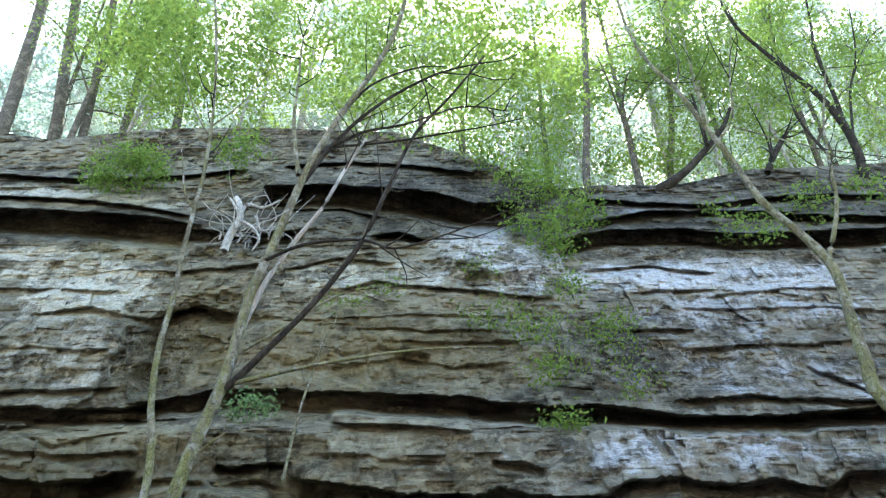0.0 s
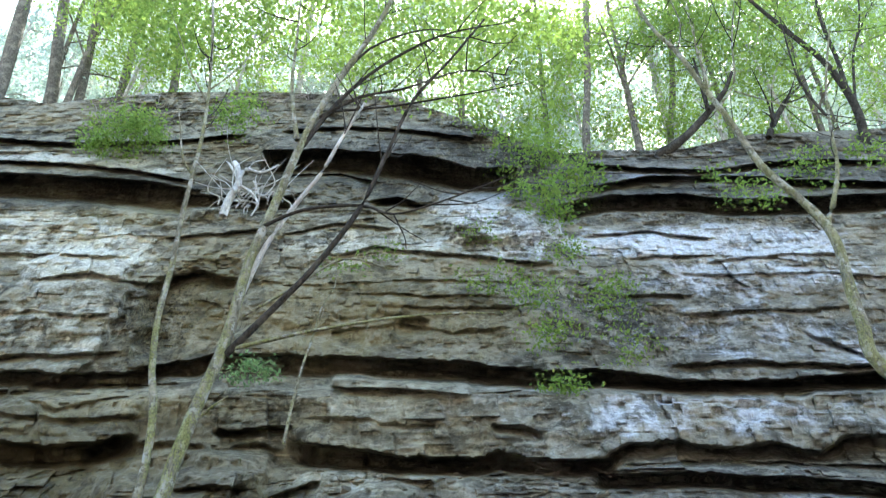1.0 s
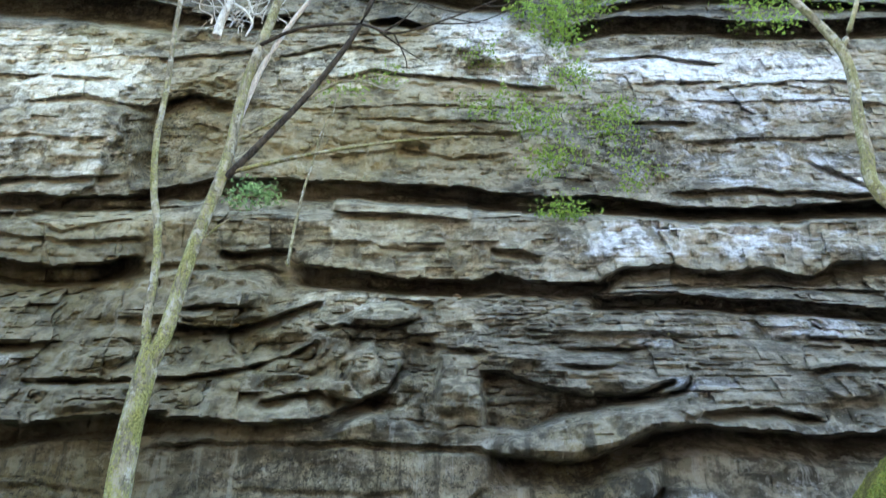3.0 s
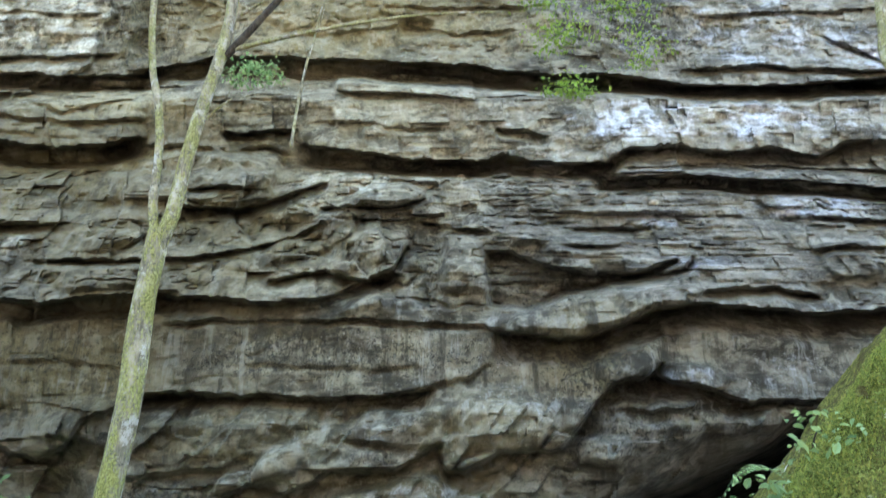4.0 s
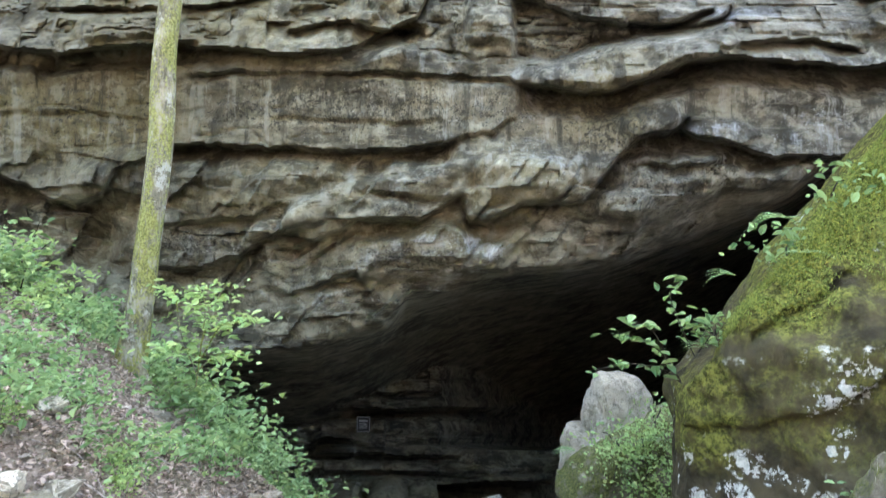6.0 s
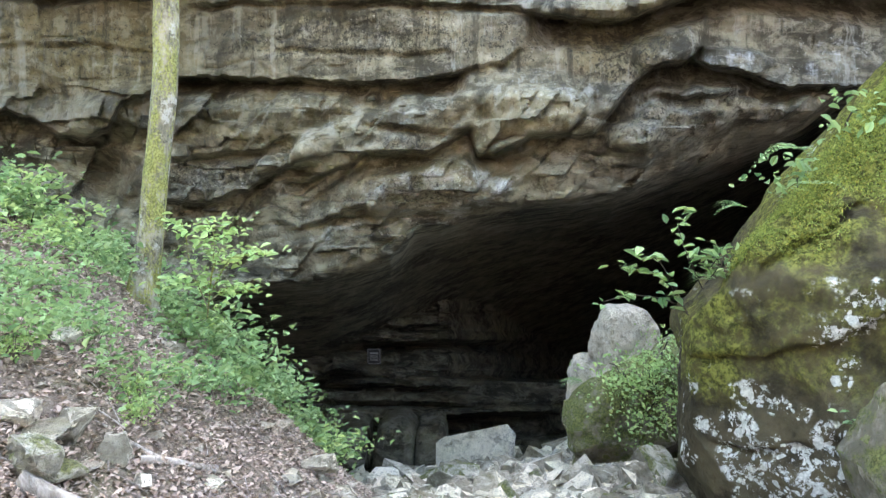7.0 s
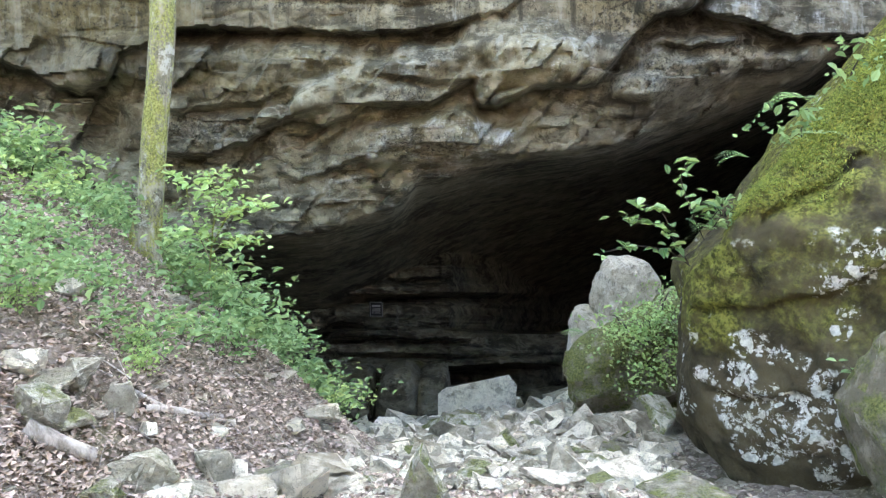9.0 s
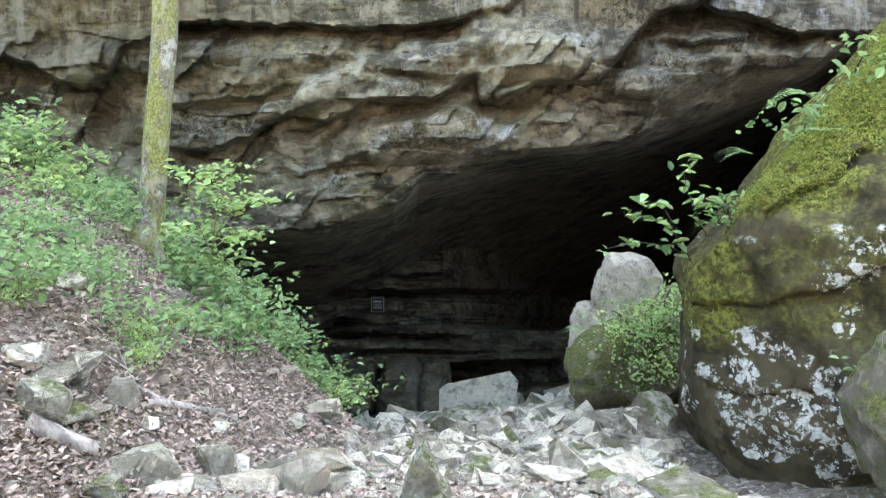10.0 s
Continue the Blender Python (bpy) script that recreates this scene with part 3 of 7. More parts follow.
ledge([(-5.45, 7.26), (-4.84, 7.10), (-4.06, 7.07), (-3.44, 7.25), (-2.83, 7.56), (-2.57, 7.72)], 0.6, 0.35, 0.32, 0.5)
ledge([(-6.63, 8.75), (-5.50, 8.81), (-4.65, 8.69), (-3.82, 8.76), (-3.39, 8.58)], 0.12, 0.1, 0.22, 0.14)
ledge([(-5.12, 7.65), (-4.57, 7.73), (-3.98, 7.65)], 0.3, 0.2, 0.2, 0.3)
ledge([(-2.47, 7.06), (-1.87, 7.10), (-1.10, 7.10), (-0.54, 7.34)], 0.35, 0.16, 0.4, 0.28, 0.25)
ledge([(-1.98, 5.43), (-1.48, 5.34), (-1.00, 5.59), (-0.81, 6.11)], 0.6, 0.4, 0.2, 0.4, 0.25)
ledge([(-3.16, 5.35), (-2.68, 5.46), (-2.20, 5.58), (-1.84, 5.48)], 0.4, 0.3, 0.3, 0.35, 0.3)
panel([(0.61, 6.0), (1.1, 5.97), (1.68, 5.68), (2.45, 5.48), (3.25, 5.5), (4.13, 5.84)], [(0.56, 4.8), (1.3, 4.67), (2.0, 4.92), (2.8, 5.17), (3.52, 5.33), (4.07, 5.59)], -0.9, 0.12)
panel([(0.7, 6.75), (1.3, 6.7), (2.4, 6.55), (3.4, 6.5)], [(0.61, 6.0), (1.1, 5.97), (1.68, 5.68), (2.45, 5.48), (3.25, 5.5), (4.13, 5.84)], 0.35, 0.4)
ledge([(0.88, 4.33), (1.58, 4.26), (2.14, 4.23), (2.90, 4.44), (3.52, 4.75), (4.20, 4.82), (4.85, 4.76), (5.77, 4.66), (6.20, 4.55), (7.36, 4.67), (8.07, 4.75)], 0.88, 0.5, 0.5, 0.5)
ledge([(4.19, 4.98), (4.95, 5.13), (5.71, 5.11), (6.29, 4.95)], 0.4, 0.25, 0.28, 0.3)
ledge([(3.00, 5.41), (3.64, 5.43), (4.17, 5.54), (4.37, 5.73)], 0.45, 0.22, 0.22, 0.2)
ledge([(2.22, 6.54), (3.27, 6.47), (3.76, 6.55)], 0.25, 0.12, 0.22, 0.16)
ledge([(2.06, 6.12), (2.78, 6.09), (3.40, 6.14)], 0.2, 0.1, 0.18, 0.14)
ledge([(1.07, 6.68), (1.59, 6.62), (2.24, 6.65)], 0.18, 0.1, 0.15, 0.14)
ledge([(-0.59, 6.71), (0.10, 6.52), (0.84, 6.40)], 0.2, 0.15, 0.12, 0.2)
ledge([(6.96, 6.74), (7.57, 6.66), (8.23, 6.56), (8.99, 6.55)], 0.35, 0.18, 0.22, 0.18)
ledge([(6.60, 5.91), (7.27, 6.04), (7.90, 5.91)], 0.3, 0.2, 0.2, 0.25)
swell(-1.5, 6.16, 0.72, 0.6, 0.7, 12, 0.7)
swell(-0.46, 5.82, 0.41, 1.03, -0.35, 0, 0.3)
swell(0.24, 5.56, 0.42, 0.76, 0.15, 0, 0.3)
swell(0.09, 4.78, 0.86, 0.44, -0.3, 0, 0.4)
swell(-4.55, 8.08, 0.94, 0.56, 0.4, 0, 0.3)
swell(7.08, 5.63, 0.50, 0.31, 0.3, 0, 0.3)
swell(-6.49, 6.53, 0.75, 0.59, 0.3, 10, 0.4)
panel([(-7.42, 5.71), (-6.52, 5.74), (-5.01, 5.78)], [(-7.34, 5.52), (-6.7, 5.12), (-5.83, 5.17), (-4.86, 5.25)], 0.3, 0.15)
panel([(-3.35, 6.14), (-2.52, 6.84), (-2.04, 7.36), (-1.73, 7.68)], [(-3.25, 5.62), (-2.38, 5.87), (-1.91, 6.26), (-1.64, 6.68)], 0.35, 0.15)
panel([(-1.89, 7.52), (-1.51, 7.79), (-0.88, 7.78), (-0.42, 7.51)], [(-1.85, 7.21), (-1.24, 7.09), (-0.8, 7.15), (-0.42, 7.35)], 0.5, 0.15)
panel([(-6.56, 8.47), (-5.86, 8.68), (-4.43, 8.7), (-3.47, 8.59)], [(-6.16, 7.32), (-5.13, 7.23), (-4.0, 7.15), (-3.27, 7.37)], 0.4, 0.15)
panel([(1.0, 4.67), (2.0, 4.92), (2.8, 5.17), (3.52, 5.33), (4.4, 5.6)], [(0.88, 4.33), (1.58, 4.26), (2.14, 4.23), (2.9, 4.44), (3.52, 4.75), (4.4, 4.8)], 0.35, 0.15)
# the long ledge and the dark gap under it
ledge([(-10.43, 8.94), (-9.46, 8.86), (-8.85, 8.78), (-8.24, 8.73), (-7.05, 8.82), (-6.52, 8.92)], 1.7, 0.5, 0.55, 1.1)
ledge([(-9.53, 9.43), (-8.79, 9.36), (-7.94, 9.30), (-6.38, 9.35)], 0.15, 0.14, 0.14, 0.3)
ledge([(-8.86, 9.75), (-8.20, 9.49), (-7.62, 9.67), (-6.84, 9.87)], 0.14, 0.14, 0.12, 0.3)
ledge([(-4.73, 9.08), (-3.95, 9.03), (-3.23, 9.10)], 0.6, 0.16, 0.12, 0.3, 0.2)
ledge([(-2.92, 8.70), (-1.66, 8.53), (-0.71, 8.46), (0.12, 8.42), (0.71, 8.42), (1.13, 8.51), (1.66, 8.36), (2.49, 8.35), (3.27, 8.36)], 1.7, 0.55, 0.6, 1.3, 0.8)
ledge([(2.99, 7.88), (4.72, 7.93), (5.82, 7.79), (7.47, 7.65), (8.71, 7.48), (9.50, 7.45)], 1.7, 0.45, 0.35, 0.4)
ledge([(3.22, 8.38), (3.69, 8.67), (4.88, 8.71), (5.22, 8.57), (6.05, 8.54), (6.65, 8.61), (7.70, 8.43), (8.20, 8.72), (9.25, 8.77), (10.10, 8.76)], 0.5, 0.32, 0.35, 0.7)
ledge([(1.02, 9.08), (1.56, 9.00), (2.03, 8.94)], 0.4, 0.22, 0.1, 0.3, 0.2)
ledge([(3.65, 8.22), (5.44, 8.31), (7.13, 8.15), (8.99, 8.01)], 0.2, 0.14, 0.16, 0.15)
ledge([(-2.76, 9.27), (-1.32, 9.20), (0.12, 9.07)], 0.1, 0.12, 0.1, 0.25)
# the gap over it
ledge([(-10.98, 10.68), (-9.95, 10.64), (-9.18, 10.64), (-8.02, 10.57), (-6.76, 10.62)], 1.3, 0.45, 0.2, 0.5)
ledge([(-6.79, 10.75), (-5.19, 11.10), (-3.90, 11.09), (-2.34, 11.01), (-0.79, 10.90), (0.24, 10.83), (0.88, 10.69), (2.14, 10.52), (3.41, 10.54), (4.65, 10.34), (5.25, 10.21), (7.14, 10.22), (8.41, 10.27), (9.94, 10.38), (10.85, 10.38)], 1.5, 0.65, 0.2, 0.5, 0.8)
ledge([(4.51, 10.25), (5.24, 10.17), (7.12, 10.18), (8.40, 10.24), (9.93, 10.35), (10.83, 10.35)], 1.6, 0.35, 0.1, 0.2, 0.6)
ledge([(0.62, 10.69), (2.14, 10.49), (3.40, 10.48), (4.52, 10.35)], 0.9, 0.4, 0.1, 0.2, 0.4)
panel([(-2.5, 10.6), (-1.03, 10.66), (0.59, 10.53)], [(-2.45, 10.11), (-1.01, 10.0), (0.66, 9.7)], 0.5, 0.08)
swell(-6.83, 10.40, 1.20, 0.13, 0.55, 0, 0.3)
# the high wall
swell(-9.25, 12.49, 1.61, 2.37, 0.4, 0, 0.12)
swell(-5.97, 12.38, 1.42, 1.90, -0.7, 0, 0.3)
swell(1.53, 15.93, 1.68, 1.48, 0.5, -12, 0.4)
swell(-0.74, 11.89, 0.48, 0.32, -0.3)
ledge([(-12.30, 14.63), (-11.41, 14.60), (-9.94, 14.57), (-8.13, 14.38)], 0.22, 0.2, 0.18, 0.4)
ledge([(-10.19, 13.63), (-8.99, 13.87), (-7.88, 13.45), (-6.81, 13.40)], 0.4, 0.28, 0.15, 0.4)
ledge([(-10.89, 11.11), (-10.11, 11.10), (-8.83, 11.13), (-7.50, 11.25)], 0.35, 0.28, 0.28, 0.4)
ledge([(-11.40, 12.42), (-9.80, 12.50), (-8.52, 12.30), (-7.76, 12.48)], 0.18, 0.2, 0.12, 0.3)
ledge([(-6.86, 13.60), (-6.13, 13.85), (-5.15, 13.53)], 0.7, 0.5, 0.22, 0.4)
ledge([(-7.38, 15.18), (-5.70, 15.35), (-4.90, 15.53)], 0.3, 0.22, 0.22, 0.3)
ledge([(-4.12, 15.29), (-2.73, 15.70), (-1.35, 15.45)], 0.25, 0.2, 0.25, 0.35)
ledge([(-2.77, 14.42), (-1.76, 14.68), (-0.29, 14.44), (1.01, 14.30), (2.64, 13.94)], 0.28, 0.22, 0.28, 0.4)
ledge([(-3.93, 13.37), (-2.53, 13.36), (-0.29, 13.38), (1.67, 13.33)], 0.16, 0.16, 0.13, 0.25)
ledge([(-1.94, 12.96), (-0.28, 12.83), (1.23, 12.87)], 0.16, 0.14, 0.12, 0.2)
ledge([(-1.37, 12.50), (0.94, 12.45), (2.31, 12.55)], 0.16, 0.14, 0.12, 0.2)
ledge([(-2.93, 11.73), (-1.08, 11.98), (0.25, 11.70), (1.59, 11.87)], 0.14, 0.16, 0.12, 0.3)
ledge([(3.94, 15.08), (5.53, 15.20), (6.24, 15.01), (7.03, 14.92)], 0.4, 0.22, 0.2, 0.25)
ledge([(4.97, 14.16), (6.43, 14.21)], 0.25, 0.16, 0.15, 0.25)
ledge([(6.79, 13.91), (7.93, 14.13), (9.03, 14.19), (10.42, 14.24)], 0.22, 0.16, 0.16, 0.25)
ledge([(4.39, 12.76), (5.22, 12.79), (5.90, 12.78)], 0.45, 0.22, 0.12, 0.3)
ledge([(5.84, 12.16), (7.00, 12.22), (8.37, 12.26), (9.88, 12.34)], 0.18, 0.18, 0.14, 0.3)
ledge([(5.21, 10.63), (6.66, 10.81), (7.89, 10.64), (9.58, 10.55)], 0.3, 0.22, 0.28, 0.35)
ledge([(8.42, 11.55), (9.07, 11.12), (9.70, 10.71)], 0.25, 0.2, 0.2, 0.3)
ledge([(5.92, 13.54), (7.31, 13.42), (9.46, 13.55), (11.07, 13.39)], 0.16, 0.16, 0.14, 0.25)
# the brow of the cliff
ledge([(-14.73, 18.21), (-12.74, 18.14), (-10.22, 17.90), (-8.19, 17.57), (-7.08, 17.25)], 1.7, 1.3, 0.35, 0.5)
ledge([(-15.01, 18.87), (-12.98, 18.79), (-11.26, 18.61), (-9.51, 18.27), (-8.28, 17.94), (-7.33, 17.67)], 0.4, 0.25, 0.3, 0.35)
ledge([(-15.53, 20.08), (-13.40, 19.94), (-11.24, 19.63), (-8.21, 19.78), (-6.20, 20.05)], 0.45, 0.3, 0.3, 0.3)
ledge([(-7.12, 17.05), (-5.99, 16.94), (-5.18, 16.83), (-4.09, 16.92)], 1.2, 0.6, 0.2, 0.5)
ledge([(-5.21, 19.17), (-3.02, 19.15), (-1.33, 18.96), (0.01, 18.62), (0.99, 18.07), (2.05, 18.11)], 1.7, 1.4, 0.55, 1.0)
ledge([(-4.53, 17.85), (-2.92, 17.94), (-1.92, 17.57)], 0.4, 0.35, 0.2, 0.3)
ledge([(-1.87, 16.68), (-1.25, 16.80), (-0.54, 16.50)], 0.7, 0.35, 0.2, 0.3)
ledge([(-4.84, 20.25), (-2.77, 20.44), (-0.67, 20.12), (0.87, 19.75)], 0.35, 0.25, 0.25, 0.3)
ledge([(3.18, 16.32), (3.92, 16.63), (4.72, 16.80), (6.62, 16.83), (8.13, 16.57), (9.69, 16.56), (12.36, 16.68), (14.11, 16.66)], 1.6, 0.8, 0.38, 0.3)
ledge([(4.23, 17.20), (5.98, 17.65), (8.38, 17.58), (9.94, 17.41), (12.55, 17.18), (14.33, 17.16)], 0.65, 0.36, 0.32, 0.25)
ledge([(4.36, 18.25), (6.85, 17.96), (7.80, 17.84), (10.20, 18.25), (12.95, 18.23)], 0.45, 0.3, 0.25, 0.3)
# cracks and small lumps in all but the smooth band
for scale, deep, seed in ((0.9, 0.2, 61), (2.1, 0.1, 63)):
    vein = fbm(X * scale, Z * scale * 1.7, 3, seed, 0.55)
    Ycl += deep * (0.25 + 0.75 * rugged * ease((8.4 - Z) / 0.4)) * np.clip(1 - np.abs(vein) / 0.045, 0, 1) * ease(3 * fbm(X * 0.5, Z * 0.6, 2, seed + 5) + 0.6)
Ycl += (0.04 + 0.07 * rugged * (1 - 0.7 * ease((Z - 13.0) / 2))) * fbm(X * 3.0, Z * 4.5, 4, 67, 0.65)
# the top falls back into the wooded slope
TOP = along([(-17.32, 22.39), (-15.09, 22.55), (-12.95, 21.98), (-9.33, 22.63), (-5.85, 22.57), (-1.60, 22.15), (0.29, 21.03), (1.71, 20.14), (3.71, 18.81), (4.76, 18.98), (7.17, 18.95), (9.64, 19.70), (13.95, 19.96), (16.28, 19.93)]) + 0.5 * WOB
over = np.maximum(0, Z - TOP)
fall = over * 3.0 + np.maximum(0, over - 0.5) * 6.0

# over the mouth's right half a smooth ceiling draws back to it
slope_top = np.interp(X, [1.8, 2.6, 3.4, 4.2, 6.3], [1.5, 1.7, 2.25, 2.95, 3.2])
Ycl += 1.25 * np.clip(slope_top + 0.35 + 0.5 * WOB - Z, 0, 1.5) ** 2 * ease((X - 1.4) / 1.6)

# the cave: below the mouth's upper edge the rock runs back to an inner wall
mouth = [(-7.31, -1.08), (-5.69, -0.52), (-4.30, -0.17), (-2.92, -0.07), (-2.07, 0.22), (-1.63, 0.35), (-1.44, 0.53), (-1.21, 0.88), (-0.60, 1.01), (0.13, 1.21), (0.65, 1.31), (1.26, 1.36), (2.27, 1.50), (2.95, 1.81), (3.44, 1.97), (3.92, 2.09), (4.57, 2.37), (5.29, 2.75), (5.70, 3.13), (6.26, 3.22)]
mouth = [(mouth[0][0] - 1.2, -4.0)] + mouth + [(mouth[-1][0] + 2.0, 3.2), (mouth[-1][0] + 2.6, -9.0)]
MOUTH = along(mouth) + 0.5 * WOB
dm = np.maximum(0, MOUTH - Z)
# the ceiling runs back from a smoother line than the ragged lip
soft_x = np.linspace(-12, 12, 481)
soft_z = np.convolve(np.pad(np.interp(soft_x, *zip(*mouth)), 24, mode="edge"), np.ones(49) / 49, "valid")
dsoft = np.clip(np.interp(X, soft_x, soft_z) + 0.1 - Z, 0, None)
# an inner wall of bedded rock; to the right the cave goes on into the dark, over a low shelf
back = np.interp(X, [-7, -4, -2, -0.6, 0.2, 1.0, 2.0, 3.5, 6], [21.5, 23.0, 24.0, 25.2, 29, 36, 44, 52, 56])
shelf = np.interp(X, [-7, -4, -2, 0, 1.5, 2.5, 4], [21.5, 22.8, 23.6, 24.4, 25.6, 29, 38])
low_shelf = ease((-1.85 + 0.12 * fbm(X * 1.5, Z * 0, 2, 78) - Z) / 0.08)
wall = back + (np.minimum(shelf, back) - back) * low_shelf
wall = wall + laminae(0.62, 0.7, 0.03, 71, 0.6, 3.0, 0.5) + laminae(0.24, 0.45, -0.02, 73, 0.4, 1.5, 0.5) - 0.5 * facets(0.8, 0.4, 23, 0.6) - 0.2 * facets(0.3, 0.14, 27, 0.6) + 0.4 * fbm(X * 0.6, Z * 0.7, 4, 75)
for line, deep, tall, proud in (
    ([(-4.8, -0.8), (-4.02, -0.75), (-3.07, -0.65), (-1.83, -0.61)], 0.5, 0.14, 0.4), ([(-3.4, -0.98), (-2.24, -0.91), (-1.62, -0.94), (-0.59, -0.91)], 0.5, 0.12, 0.5),
    ([(-4.8, -1.6), (-3.94, -1.54), (-3.09, -1.42), (-2.14, -1.27), (-1.41, -1.21)], 1.4, 0.16, 0.6), ([(-2.25, -1.3), (-1.21, -1.21), (0.03, -1.23), (1.06, -1.3)], 0.9, 0.14, 0.4),
    ([(-4.6, -2.2), (-3.85, -2.11), (-3.1, -1.97), (-2.67, -1.85), (-2.25, -1.8)], 1.4, 0.16, 0.9), ([(-2.68, -2.11), (-1.84, -2.04), (-1.21, -2.06), (-0.37, -2.07)], 0.8, 0.08, 0.5),
    ([(-2.47, -2.43), (-1.63, -2.33), (-0.58, -2.37)], 0.5, 0.1, 0.3), ([(-4.0, -3.05), (-3.44, -3.0), (-3.01, -2.9), (-2.69, -2.81), (-1.63, -2.74), (-0.58, -2.63), (0.05, -2.57), (1.29, -2.46)], 2.0, 0.5, 1.2),
):
    ledge(line, deep, tall, proud, 0.45, 0.5, wall)
roof = np.interp(X, [-5, -2, 0, 2, 4, 8], [4.4, 5.2, 7.0, 9.0, 11.0, 13.0])
enter = ease(dm / 0.5)
lip_y = Ycl + (np.interp(Z, [-9, 1, 3.5], [14.9, 14.8, 14.4]) - Ycl) * enter
inside = lip_y + np.minimum(dm, 0.25) * 1.2 + enter * dsoft * roof + 0.3 * enter * fbm(X * 0.7, Z * 1.6, 4, 79)
Ycl = np.where(dm > 0, np.minimum(inside, np.maximum(wall, Ycl)), Ycl)

# face shaped on camera rays, to fit its view; lips droop over the hollows
CAMERA_Z = 1.7
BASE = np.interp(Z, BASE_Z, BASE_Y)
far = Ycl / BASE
FACE = np.stack([X * far, Ycl + fall, CAMERA_Z + (np.minimum(Z, TOP) - CAMERA_Z) * far + over], -1)
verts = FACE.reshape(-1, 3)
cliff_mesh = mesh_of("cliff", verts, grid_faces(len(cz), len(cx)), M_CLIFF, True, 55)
zone = np.zeros((*X.shape, 3))


FRAY = [fbm(X * 0.6, Z * 1.1, 6, 81 + q, 0.68) for q in range(3)]


def tint(channel_no, amount, x, z, rx, rz):
    w = window(x - 2.2 * rx, x + 2.2 * rx, z - 2.2 * rz, z + 2.2 * rz)
    r = np.sqrt(((X[w] - x) / rx) ** 2 + ((Z[w] - z) / rz) ** 2) + 1.2 * FRAY[channel_no][w]
    zone[(*w, channel_no)] = np.maximum(zone[(*w, channel_no)], amount * ease((1.35 - r) / 0.9))


